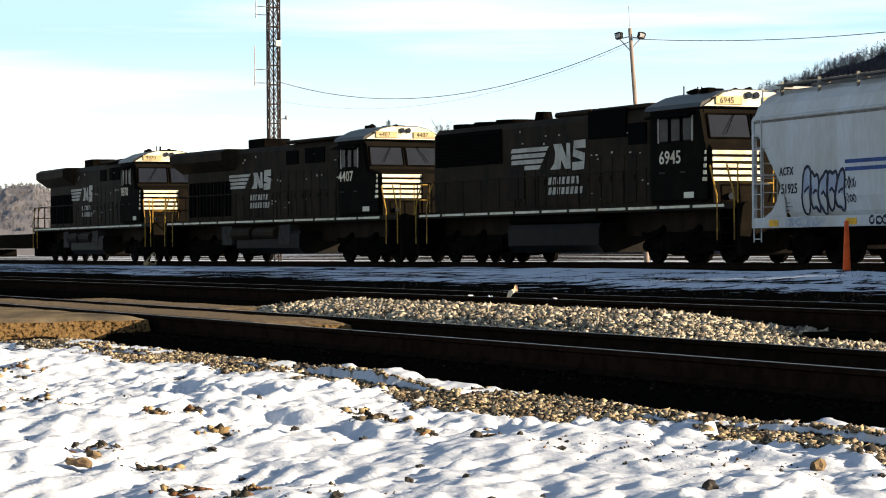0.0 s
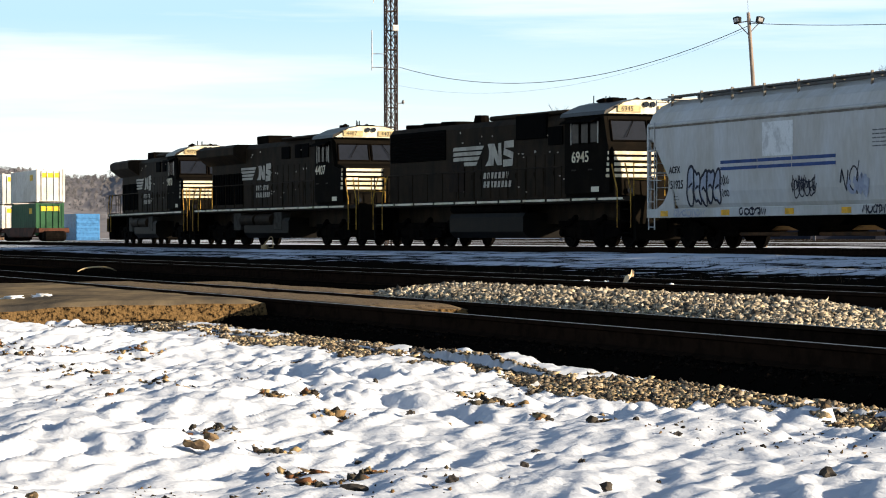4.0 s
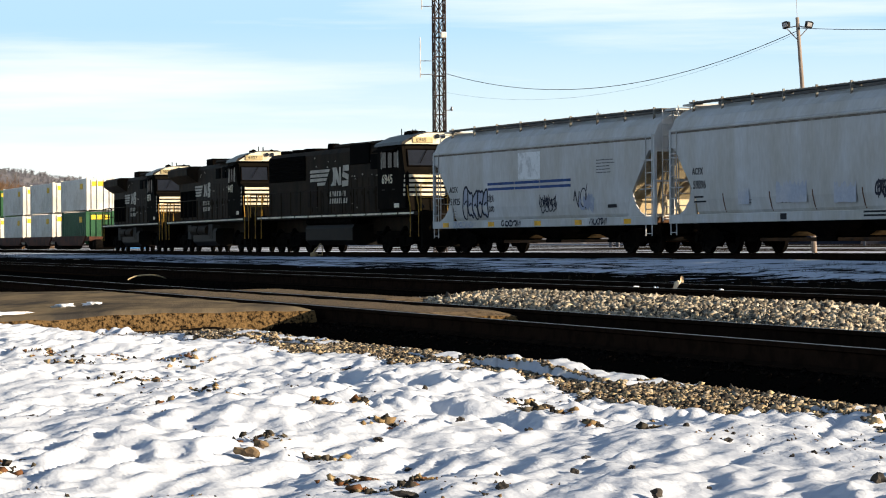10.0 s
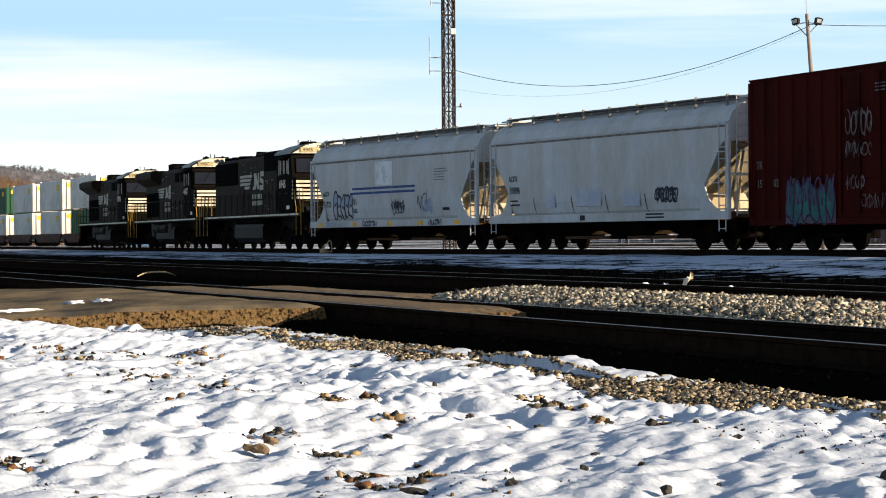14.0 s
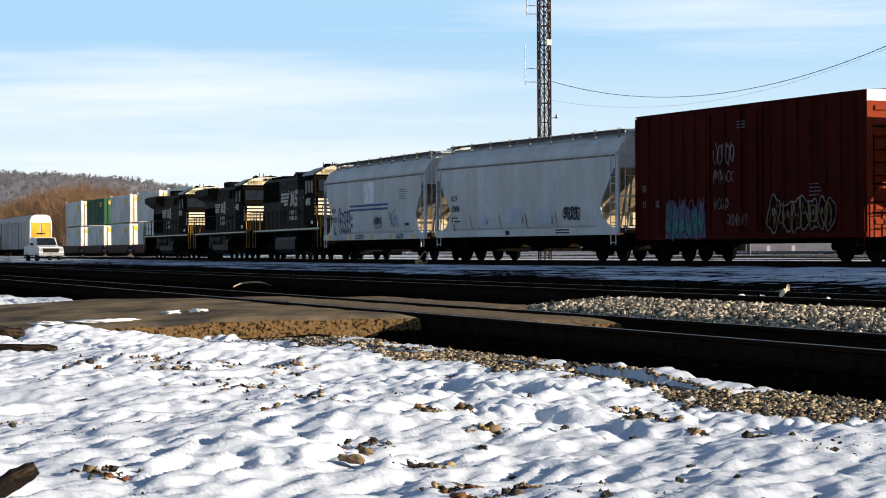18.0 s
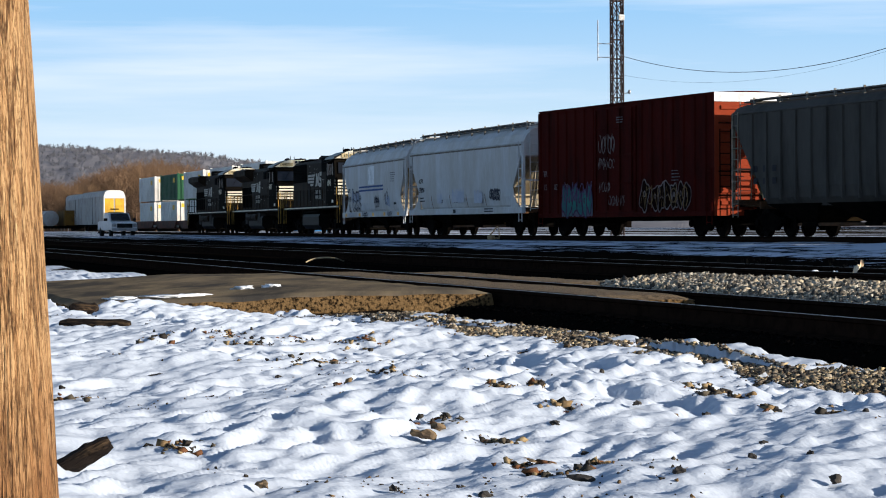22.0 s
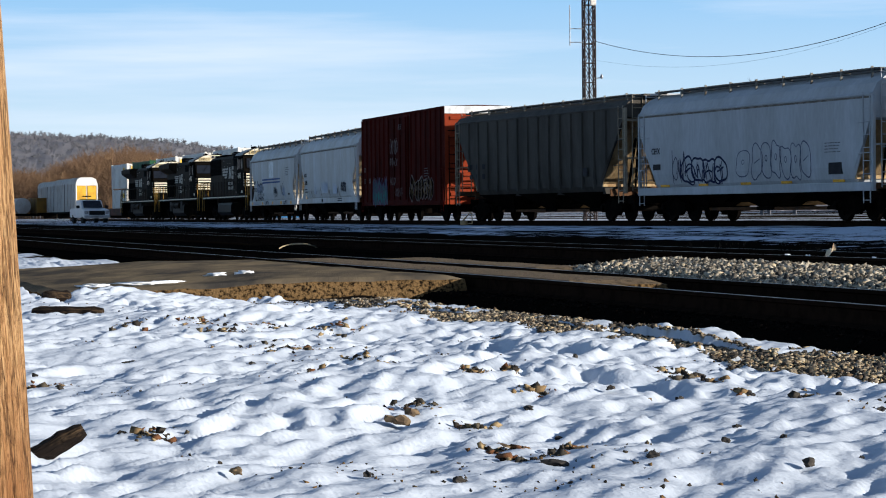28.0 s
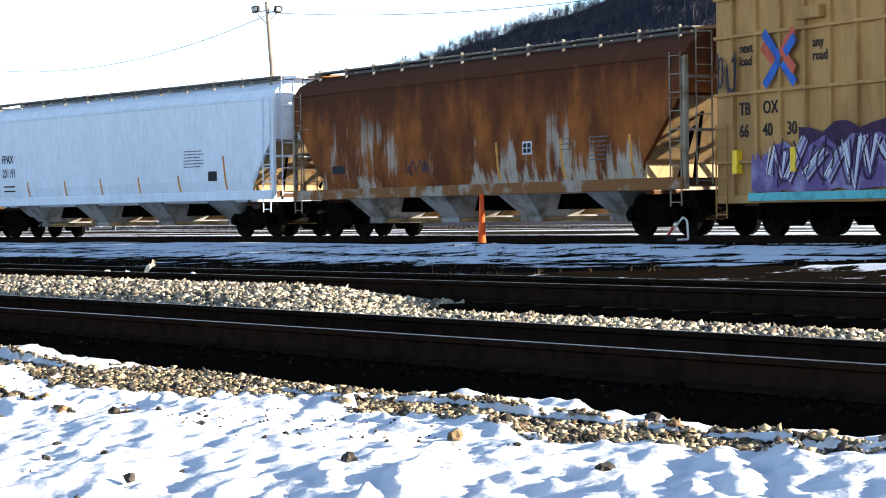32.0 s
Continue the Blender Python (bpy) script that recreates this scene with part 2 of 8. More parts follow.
weather_layer(rust, 3.0, -2.6, (0.42, 0.355, 0.29), 2.8, 3.6, 0.19)
weather_layer(rust, 2.4, 3.8, (0.075, 0.024, 0.011), 1.4, 1.3, 0.36)
worn_trim = mat("rusty_worn_trim", (0.22, 0.095, 0.035), 0.85, second=(0.34, 0.29, 0.24), scale=1.3, amount=0.35)
dirty_trim = mat("dirty_tan_trim", (0.27, 0.23, 0.175), 0.8, second=(0.15, 0.11, 0.07), scale=2.5)
walkway_dark = mat("dark_steel_walkway", (0.12, 0.118, 0.115), 0.8, second=(0.10, 0.09, 0.08), scale=3)
rail_steel = mat("rusty_rail_steel", (0.0165, 0.0105, 0.0078), 0.95, second=(0.010, 0.0068, 0.005), scale=6, bump=0.1, spec=0.0)
rail_top = mat("polished_rail_head", (0.115, 0.105, 0.10), 0.42, metal=1.0, second=(0.05, 0.045, 0.04), scale=8)
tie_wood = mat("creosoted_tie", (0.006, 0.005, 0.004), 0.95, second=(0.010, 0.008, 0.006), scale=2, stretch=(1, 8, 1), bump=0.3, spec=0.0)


def mixed_stone(name, colours, scale=9.0):
    """Broken stone whose colour differs from piece to piece, mottled within each."""
    m = mat(name, colours[0], 0.92, scale=scale, bump=0.25, spec=0.04)
    n, l = m.node_tree.nodes, m.node_tree.links
    b = n["Principled BSDF"]
    old = b.inputs["Base Color"].links[0].from_node
    pick = n.new("ShaderNodeValToRGB")
    pick.color_ramp.interpolation = "CONSTANT"
    e = pick.color_ramp.elements
    for i, c in enumerate(colours):
        k = e[i] if i < 2 else e.new(i / len(colours))
        k.position, k.color = i / len(colours), (*c, 1)
    l.new(n.new("ShaderNodeNewGeometry").outputs["Random Per Island"], pick.inputs[0])
    l.new(pick.outputs[0], old.inputs["Color"])
    mottle = old.inputs["Value"].links[0].from_node
    mottle.inputs[1].default_value, mottle.inputs[2].default_value = 1.3, 0.35
    return m


stone_mat = mixed_stone("ballast_stone", ((0.38, 0.335, 0.26), (0.15, 0.13, 0.105), (0.47, 0.42, 0.34), (0.28, 0.24, 0.185), (0.07, 0.063, 0.055), (0.42, 0.345, 0.24), (0.34, 0.30, 0.24), (0.10, 0.088, 0.072)))
gravel_mat = mixed_stone("brown_gravel", ((0.30, 0.235, 0.15), (0.035, 0.032, 0.03), (0.18, 0.15, 0.115), (0.42, 0.33, 0.20), (0.07, 0.062, 0.054), (0.26, 0.21, 0.15), (0.12, 0.085, 0.055), (0.05, 0.045, 0.04), (0.36, 0.31, 0.24)))
asphalt = mat("worn_asphalt", (0.066, 0.059, 0.051), 0.95, second=(0.20, 0.155, 0.10), scale=0.7, amount=0.8, stretch=(1.6, 0.5, 1), bump=0.4, bump_scale=60, spec=0.0)
concrete = mat("rough_tan_concrete", (0.15, 0.108, 0.066), 0.95, second=(0.07, 0.05, 0.031), scale=14, bump=1.0, bump_scale=45)
pole_wood = mat("weathered_pole_wood", (0.62, 0.41, 0.205), 0.92, second=(0.40, 0.22, 0.095), scale=16, stretch=(6, 6, 0.16), amount=1.2, bump=1.0, bump_scale=30)


def cracks(m, scale, stretch, colour, width):
    """Thin dark splits along the grain."""
    n, l = m.node_tree.nodes, m.node_tree.links
    bsdf = n["Principled BSDF"]
    old = bsdf.inputs["Base Color"].links[0].from_socket
    tc, mp, no, rp, mx = n.new("ShaderNodeTexCoord"), n.new("ShaderNodeMapping"), n.new("ShaderNodeTexNoise"), n.new("ShaderNodeValToRGB"), n.new("ShaderNodeMix")
    mp.inputs["Scale"].default_value = stretch
    l.new(tc.outputs["Object"], mp.inputs[0])
    no.inputs["Scale"].default_value, no.inputs["Detail"].default_value, no.inputs["Roughness"].default_value = scale, 8.0, 0.6
    l.new(mp.outputs[0], no.inputs[0])
    e = rp.color_ramp.elements
    e[0].position, e[1].position = 0.5 - width, 0.5 + width
    e[0].color, e[1].color = (0, 0, 0, 1), (0, 0, 0, 1)
    e.new(0.5).color = (1, 1, 1, 1)
    l.new(no.outputs[0], rp.inputs[0])
    mx.data_type = "RGBA"
    l.new(rp.outputs[0], mx.inputs["Factor"])
    l.new(old, mx.inputs["A"])
    mx.inputs["B"].default_value = (*colour, 1)
    l.new(mx.outputs["Result"], bsdf.inputs["Base Color"])


weather_layer(pole_wood, 0.62, -0.1, (0.24, 0.10, 0.038), 0.9, 0.9, 0.35)
cracks(pole_wood, 7.0, (3.0, 3.0, 0.24), (0.03, 0.012, 0.006), 0.032)
cracks(pole_wood, 24.0, (3.0, 3.0, 0.24), (0.12, 0.055, 0.022), 0.03)
cracks(pole_wood, 40.0, (2.5, 2.5, 0.35), (0.20, 0.10, 0.04), 0.035)
edge_aggregate = mat("exposed_brown_aggregate", (0.16, 0.10, 0.046), 0.95, second=(0.008, 0.006, 0.0045), scale=26, amount=0.55, bump=1.0, bump_scale=30, spec=0.0)
tower_steel = mat("tower_steel", (0.035, 0.026, 0.024), 0.7, second=(0.06, 0.045, 0.04), scale=2)

# ---- ground ----
_lattices = {}


def lattice_noise(x, y, size, seed):
    """Smooth noise between 0 and 1 with features of that size."""
    if seed not in _lattices:
        _lattices[seed] = np.random.default_rng(seed).random((256, 256))
    g = _lattices[seed]
    x, y = x / size + 500.37, y / size + 500.71
    xi, yi = np.floor(x).astype(int), np.floor(y).astype(int)
    fx, fy = x - xi, y - yi
    fx, fy = fx * fx * (3 - 2 * fx), fy * fy * (3 - 2 * fy)
    a, b = g[xi % 256, yi % 256], g[(xi + 1) % 256, yi % 256]
    c, d = g[xi % 256, (yi + 1) % 256], g[(xi + 1) % 256, (yi + 1) % 256]
    return (a * (1 - fx) + b * fx) * (1 - fy) + (c * (1 - fx) + d * fx) * fy


def fbm(x, y, size, seed, n=4, gain=0.5):
    t = sum(gain ** k * lattice_noise(x, y, size / 2 ** k, seed + k) for k in range(n))
    return t / sum(gain ** k for k in range(n))


def strip_line(v):
    return 6.08 + 0.35 * (fbm(v, v * 0, 2.5, 72) - 0.5)


def strip_half(p, v):
    """Half the width of the gravel strip, ragged along its edges and narrower towards the road."""
    return np.interp(v, [-26, -20, -14, -8], [0.08, 0.12, 0.20, 0.27]) + 0.42 * (fbm(p, v * 0.7, 0.45, 71) - 0.28)


def bare_height(p, v):
    """The ground without snow."""
    z = np.interp(p, [-40, 0, 5.2, 6.2, 6.75, 7.0, 7.3, 7.55, 10.0, 10.3, 10.9, 11.6, 12.0, 15.2, 17.0, 22.0, 28.0, 30.0, 36.0, 46.0, 50, 60, 400, 2500],
                  [-0.6, -0.34, -0.27, -0.24, -0.21, -0.36, -0.35, -0.19, -0.19, -0.2, -0.17, -0.10, -0.06, -0.04, -0.06, 0.05, 0.18, 0.165, 0.165, 0.12, 0.16, 0.1, 0.0, -3.0])
    # heaped ballast between the near and the middle track
    z = z + 0.19 * np.exp(-((p - 11.1) / 0.85) ** 4) * np.clip((-19.5 - v) / 2.0, 0, 1) * np.clip((v + 33.5) / 2.5, 0, 1)
    # a lower strip of it runs on beside the track
    z = z + 0.115 * np.exp(-((p - 10.65) / 0.55) ** 4) * np.clip((v + 21.5) / 2.5, 0, 1)
    z = z + 0.035 * np.exp(-((p - strip_line(v)) / 0.30) ** 2) * np.clip((v + 26.8) / 1.0, 0, 1)
    near = np.clip(1 - np.abs(p) / 60, 0, 1)
    return z + near * (0.05 * (fbm(p, v, 2.2, 3) - 0.5) + 0.03 * (fbm(p, v, 0.5, 9) - 0.5)) * np.where((p > 7.2) & (p < 15.3), 0.3, 1.0)


def snow_depth(p, v):
    """Thickness of the snow, below zero where the ground is bare."""
    base = np.interp(p, [-40, 3.5, 5.0, 5.5, 6.45, 6.62, 6.86, 7.0, 10.5, 15.6, 16.2, 18, 24, 28.5, 29.5, 34, 36, 45, 60, 90],
                     [0.12, 0.13, 0.12, 0.09, 0.03, 0.025, 0.02, -0.2, -0.2, -0.2, 0.0, 0.05, 0.05, 0.03, -0.2, -0.2, 0.05, 0.05, 0.03, 0.02])
    x, y = ACROSS[0] * p + ALONG[0] * v, ACROSS[1] * p + ALONG[1] * v
    # melt ridges that run athwart the low sun, in three sizes, over broad swells
    a, b = x * 0.951 - y * 0.309, x * 0.309 + y * 0.951
    calm = np.clip(0.3 + 1.8 * fbm(p, v * 0.7, 1.3, 131, 2), 0.85, 1.75) * np.interp(p, [6.2, 6.45], [1.0, 0.55])
    d = base + 0.19 * (fbm(a, b * 0.55, 1.5, 21, 2) - 0.5)
    d = d + calm * (0.05 * (fbm(a, b * 0.42, 0.45, 31, 2) - 0.5) + 0.058 * (fbm(a, b * 0.30, 0.115, 35, 2, 0.55) - 0.5) + 0.040 * (fbm(a, b * 0.33, 0.058, 39, 2, 0.5) - 0.5))
    # small bare spots in the foreground
    d = d - 0.34 * np.clip(fbm(p, v * 0.45, 0.42, 101, 4, 0.6) - 0.61, 0, 1) * np.clip(fbm(p, v * 0.4, 2.2, 111, 2) * 3 - 0.7, 0, 1.5)
    # trampled and thin between the middle and the far track, thinner still towards the road
    far = np.clip((p - 15) / 3, 0, 1) * np.clip((46 - p) / 6, 0, 1)
    thin = np.interp(v, [-160, -80, -58, -45, -32, -20, 0], [0.86, 0.82, 0.73, 0.60, 0.46, 0.36, 0.36]) + 0.7 * np.clip((21.6 - p) / 2.2, 0, 1)
    d = np.where(far > 0.3, 0.03 + 0.22 * (fbm(p * 1.6, v * 0.3, 1.6, 41, 3, 0.5) - thin), d)
    d = np.where((p > 44) & (v < -30), 0.03 + 0.2 * (fbm(p * 0.5, v * 0.2, 4.0, 45) - np.interp(v, [-140, -70, -20], [0.70, 0.64, 0.55])), d)
    # snow heaped against the road's edge
    d = d - 0.15 * np.clip((-26.3 - v) / 1.2, 0, 1) * np.clip((p - 3.4) / 1.0, 0, 1) * np.clip((28.4 + v) / 0.3, 0, 1)
    d = d + 0.11 * np.exp(-((v + 27.25) / 0.4) ** 2) * np.clip((p - 2.0) / 1.5, 0, 1) * np.clip((7.4 - p) / 0.6, 0, 1) * np.clip(fbm(p, v * 0.6, 0.9, 121) * 3 - 0.9, 0.2, 1.4)
    # the bank along the near rail is broken into caps
    d = d - np.clip((p - 6.3) / 0.2, 0, 1) * np.clip((7.1 - p) / 0.1, 0, 1) * 0.30 * np.clip(fbm(p * 0.6, v, 0.55, 141, 3) - 0.47, 0, 0.25) * np.clip((v + 24) / 2, 0, 1)
    # the gravel strip is bare
    d = np.where((np.abs(p - strip_line(v)) < strip_half(p, v) - 0.03) & (v > -26.6), np.minimum(d, -0.03), d)
    # the road is cleared
    road = (v < -27.6) & (v > -39.0)
    d = np.where(road & (p > 3.2) & (p < 15.5), -0.2, d)
    # ruts and scuffed patches along the near edge of the road
    d = d - 0.09 * np.exp(-((v + 24.5) / 2.2) ** 2 - ((p - 4.9) / 1.0) ** 2) - 0.08 * np.exp(-((v + 18.5) / 1.6) ** 2 - ((p - 4.2) / 0.8) ** 2)
    return d


def ground_height(p, v):
    p, v = np.asarray(p, float), np.asarray(v, float)
    return bare_height(p, v) + np.clip(snow_depth(p, v), 0, None)


def grow(start, stop, step, ratio):
    out = [start]
    while out[-1] < stop:
        step *= ratio
        out.append(out[-1] + step)
    return out


pl = np.concatenate([-np.array(grow(3, 500, 0.3, 1.35))[::-1], np.arange(-2.5, 0.8, 0.2), np.arange(0.8, 7.1, 0.026), np.arange(7.1, 8.0, 0.06), np.arange(8.0, 36, 0.16), np.array(grow(36.2, 2600, 0.4, 1.16))])
vl = np.concatenate([-np.array(grow(48, 2600, 0.5, 1.14))[::-1], np.arange(-47.5, -28.5, 0.18), np.arange(-28.5, -5, 0.034), np.arange(-5, 8, 0.3), np.array(grow(8.3, 1500, 0.5, 1.3))])
PP, VV = np.meshgrid(pl, vl, indexing="ij")
SD = snow_depth(PP, VV)
ZZ = bare_height(PP, VV) + np.clip(SD, 0, None)
GX = ACROSS[0] * PP + ALONG[0] * VV
GY = ACROSS[1] * PP + ALONG[1] * VV
me = bpy.data.meshes.new("ground")
n0, n1 = PP.shape
idx = np.arange(n0 * n1).reshape(n0, n1)
quads = np.stack([idx[:-1, :-1], idx[:-1, 1:], idx[1:, 1:], idx[1:, :-1]], -1).reshape(-1, 4)
me.vertices.add(n0 * n1)
me.vertices.foreach_set("co", np.stack([GX, GY, ZZ], -1).ravel())
me.loops.add(quads.size)
me.loops.foreach_set("vertex_index", quads.ravel())
me.polygons.add(len(quads))
me.polygons.foreach_set("loop_start", np.arange(0, quads.size, 4))
me.polygons.foreach_set("loop_total", np.full(len(quads), 4))
me.polygons.foreach_set("use_smooth", np.ones(len(quads), bool))
me.update(calc_edges=True)
# the strip before the train keeps more of its snow away from the crossing
less_trodden = 0.055 * np.clip((PP - 20.5) / 4, 0, 1) * np.clip((60 - PP) / 10, 0, 1) * np.clip((-38 - VV) / 12, 0, 1)
me.attributes.new("snow", "FLOAT", "POINT").data.foreach_set("value", (SD + less_trodden).ravel().astype(np.float32))
# track beds: oily ground, with shade of rails and train painted in
oil_and_shade = np.interp(PP, [6.3, 7.0, 16.0, 17.5, 27.0, 29.0, 33.0, 35.0], [0, 1, 1, 0.85, 0.85, 1, 1, 0.3])
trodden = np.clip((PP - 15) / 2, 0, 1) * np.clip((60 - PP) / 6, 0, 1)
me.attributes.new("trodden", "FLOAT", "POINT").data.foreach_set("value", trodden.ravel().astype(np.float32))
me.attributes.new("oil", "FLOAT", "POINT").data.foreach_set("value", oil_and_shade.ravel().astype(np.float32))
me.validate()
ground_mat = bpy.data.materials.new("snowy_ground")
ground_mat.use_nodes = True
gn, gl = ground_mat.node_tree.nodes, ground_mat.node_tree.links
gb = gn["Principled BSDF"]
ga = gn.new("ShaderNodeAttribute")
ga.attribute_name = "snow"
tc = gn.new("ShaderNodeTexCoord")
nf = gn.new("ShaderNodeTexNoise")
nf.inputs["Scale"].default_value, nf.inputs["Detail"].default_value = 20.0, 6.0
gl.new(tc.outputs["Object"], nf.inputs[0])
ad = gn.new("ShaderNodeMath")
ad.operation = "MULTIPLY_ADD"
ad.inputs[1].default_value = 0.05
gl.new(nf.outputs[0], ad.inputs[0])
# trodden snow breaks up into small islands
tr = gn.new("ShaderNodeAttribute")
tr.attribute_name = "trodden"
isle = gn.new("ShaderNodeTexNoise")
isle.inputs["Scale"].default_value, isle.inputs["Detail"].default_value, isle.inputs["Roughness"].default_value = 0.9, 9.0, 0.75
gl.new(tc.outputs["Object"], isle.inputs[0])
off = gn.new("ShaderNodeMath")
off.operation = "MULTIPLY_ADD"
off.inputs[1].default_value, off.inputs[2].default_value = 0.7, -0.35
gl.new(isle.outputs[0], off.inputs[0])
torn = gn.new("ShaderNodeMath")
torn.operation = "MULTIPLY_ADD"
gl.new(off.outputs[0], torn.inputs[0])
gl.new(tr.outputs["Fac"], torn.inputs[1])
gl.new(ga.outputs["Fac"], torn.inputs[2])
gl.new(torn.outputs[0], ad.inputs[2])
rp = gn.new("ShaderNodeValToRGB")
rp.color_ramp.elements[0].position, rp.color_ramp.elements[1].position = 0.022, 0.034
rp.color_ramp.elements[0].color, rp.color_ramp.elements[1].color = (0, 0, 0, 1), (1, 1, 1, 1)
gl.new(ad.outputs[0], rp.inputs[0])
dirt = gn.new("ShaderNodeValToRGB")
dn = gn.new("ShaderNodeTexNoise")
dn.inputs["Scale"].default_value, dn.inputs["Detail"].default_value = 3.0, 8.0
gl.new(tc.outputs["Object"], dn.inputs[0])
gl.new(dn.outputs[0], dirt.inputs[0])
dirt.color_ramp.elements[0].position, dirt.color_ramp.elements[1].position = 0.35, 0.65
dirt.color_ramp.elements[0].color, dirt.color_ramp.elements[1].color = (0.010, 0.008, 0.006, 1), (0.035, 0.026, 0.018, 1)
# one near-black colour for both oil stain and painted shade
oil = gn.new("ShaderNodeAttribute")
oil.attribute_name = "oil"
oily_shaded = gn.new("ShaderNodeMix")
oily_shaded.data_type = "RGBA"
oily_shaded.inputs["B"].default_value = (0.0045, 0.0038, 0.0032, 1)
gl.new(oil.outputs["Fac"], oily_shaded.inputs["Factor"])
gl.new(dirt.outputs[0], oily_shaded.inputs["A"])
mx = gn.new("ShaderNodeMix")
mx.data_type = "RGBA"
gl.new(rp.outputs[0], mx.inputs["Factor"])
gl.new(oily_shaded.outputs["Result"], mx.inputs["A"])
mx.inputs["B"].default_value = (0.525, 0.575, 0.66, 1)
gl.new(mx.outputs["Result"], gb.inputs["Base Color"])
gb.inputs["Roughness"].default_value = 0.85
gb.inputs["Specular IOR Level"].default_value = 0.0
bp = gn.new("ShaderNodeBump")
bp.inputs["Strength"].default_value, bp.inputs["Distance"].default_value = 0.6, 0.014
gl.new(nf.outputs[0], bp.inputs["Height"])
gl.new(bp.outputs[0], gb.inputs["Normal"])
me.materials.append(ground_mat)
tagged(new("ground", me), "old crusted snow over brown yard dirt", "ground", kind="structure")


# ---- tracks ----
RAIL = ((-0.07, -0.186), (0.07, -0.186), (0.07, -0.172), (0.012, -0.15), (0.010, -0.045), (0.037, -0.034), (0.037, -0.006), (0.03, 0.0), (-0.03, 0.0), (-0.037, -0.006), (-0.037, -0.034), (-0.010, -0.045), (-0.012, -0.15), (-0.07, -0.172))


def rail_mesh(line, z, offset):
    """One rail swept along a line of (x, y, heading)."""
    vs, fs, ms = [], [], []
    k = len(RAIL)
    for x, y, th in line:
        cx, cy = -math.sin(th), math.cos(th)
        for a, b in RAIL:
            vs.append((x + cx * (a + offset), y + cy * (a + offset), z + b))
    for i in range(len(line) - 1):
        for j in range(k):
            fs.append((i * k + j, i * k + (j + 1) % k, (i + 1) * k + (j + 1) % k, (i + 1) * k + j))
            ms.append(1 if j == 7 else 0)
    me = mesh_of("rail", vs, fs, rail_steel)
    me.materials.append(rail_top)
    me.polygons.foreach_set("material_index", ms)
    return me


_tie = BM()
box(_tie, -0.115, 0.115, -1.3, 1.3, -0.36, -0.19, 0.012)
TIE = bpy.data.meshes.new("tie")
_tie.to_mesh(TIE)
_tie.free()
TIE.materials.append(tie_wood)


def track(name, label, line, z, ties):
    tr = tagged(new(name), label, "railway track", kind="structure")
    for s in (-0.7535, 0.7535):
        r = new("rail", rail_mesh(line, z, s))
        r.parent = tr
    for x, y, th in ties:
        t = new("tie", TIE)
        t.parent = tr
        t.matrix_basis = pose(x, y, z, rz=math.degrees(th) + random.uniform(-1, 1))
    return tr


HEAD = math.atan2(ALONG[1], ALONG[0])


def straight(p, v0, v1, step):
    n = max(1, round((v1 - v0) / step))
    return [(*at(p, v0 + (v1 - v0) * i / n), HEAD) for i in range(n + 1)]


NEAR_P, MID_P = 8.86, 13.0
track("near_track", "near track of rusty rails on dark timber ties", straight(NEAR_P, -400, 40, 20), NEAR_RAIL, straight(NEAR_P, -25, -2, 0.52))
track("middle_track", "middle track of rusty rails on dark timber ties", straight(MID_P, -400, 40, 20), MID_RAIL, straight(MID_P, -60, -6, 0.52))
bend = [(*on_bend(u), float(np.interp(u, _gu, _th))) for u in np.arange(-178, 120, 2.0)]
track("far_track", "gently curving track that carries the train", bend, FAR_RAIL, [(*on_bend(u), float(np.interp(u, _gu, _th))) for u in np.arange(-20, 60, 0.54)])


# ---- train ----
black_paint = mat("black_lettering", (0.02, 0.02, 0.025), 0.7)
print_grey = mat("small_grey_print", (0.10, 0.10, 0.11), 0.7, second=(0.17, 0.17, 0.18), scale=4)
blue_paint = mat("blue_stripe_paint", (0.03, 0.07, 0.22), 0.6)
amber_paint = mat("amber_reflector", (0.85, 0.42, 0.02), 0.4)
yellow_reflector = mat("yellow_reflector", (0.95, 0.62, 0.03), 0.35)
orange_stripe = mat("faded_orange_stripe", (0.62, 0.27, 0.05), 0.6)
letter_spray = mat("pale_grey_spray_paint", (0.56, 0.55, 0.62), 0.7, second=(0.34, 0.32, 0.44), scale=1.5)
gold_rail = mat("yellow_handrail_paint", (0.36, 0.21, 0.035), 0.6, second=(0.18, 0.10, 0.03), scale=5)
window_glass = mat("dark_cab_glass", (0.012, 0.014, 0.02), 0.08, second=(0.010, 0.012, 0.016), spec=0.3)
side_glass = mat("dim_side_glass", (0.010, 0.011, 0.013), 0.2, second=(0.02, 0.02, 0.02), spec=0.06)
scrawl_grey = mat("faded_spray_paint", (0.30, 0.33, 0.42), 0.7, second=(0.42, 0.45, 0.5), scale=1.5)
scrawl_black = mat("black_spray_paint", (0.03, 0.03, 0.045), 0.7)
scrawl_navy = mat("navy_spray_paint", (0.02, 0.022, 0.06), 0.7)
scrawl_faint = mat("thin_grey_blue_spray", (0.09, 0.10, 0.15), 0.7, second=(0.18, 0.19, 0.24), scale=2.0)
scrawl_white = mat("white_spray_paint", (0.24, 0.2, 0.19), 0.7, second=(0.08, 0.05, 0.05), scale=3, amount=1.2)
scrawl_teal = mat("teal_spray_paint", (0.05, 0.12, 0.13), 0.7, second=(0.10, 0.05, 0.10), scale=1.6, amount=1.0)
scrawl_violet = mat("violet_spray_paint", (0.13, 0.085, 0.22), 0.65, second=(0.26, 0.22, 0.38), scale=1.3)
scrawl_plum = mat("dark_plum_spray_paint", (0.05, 0.02, 0.06), 0.65)
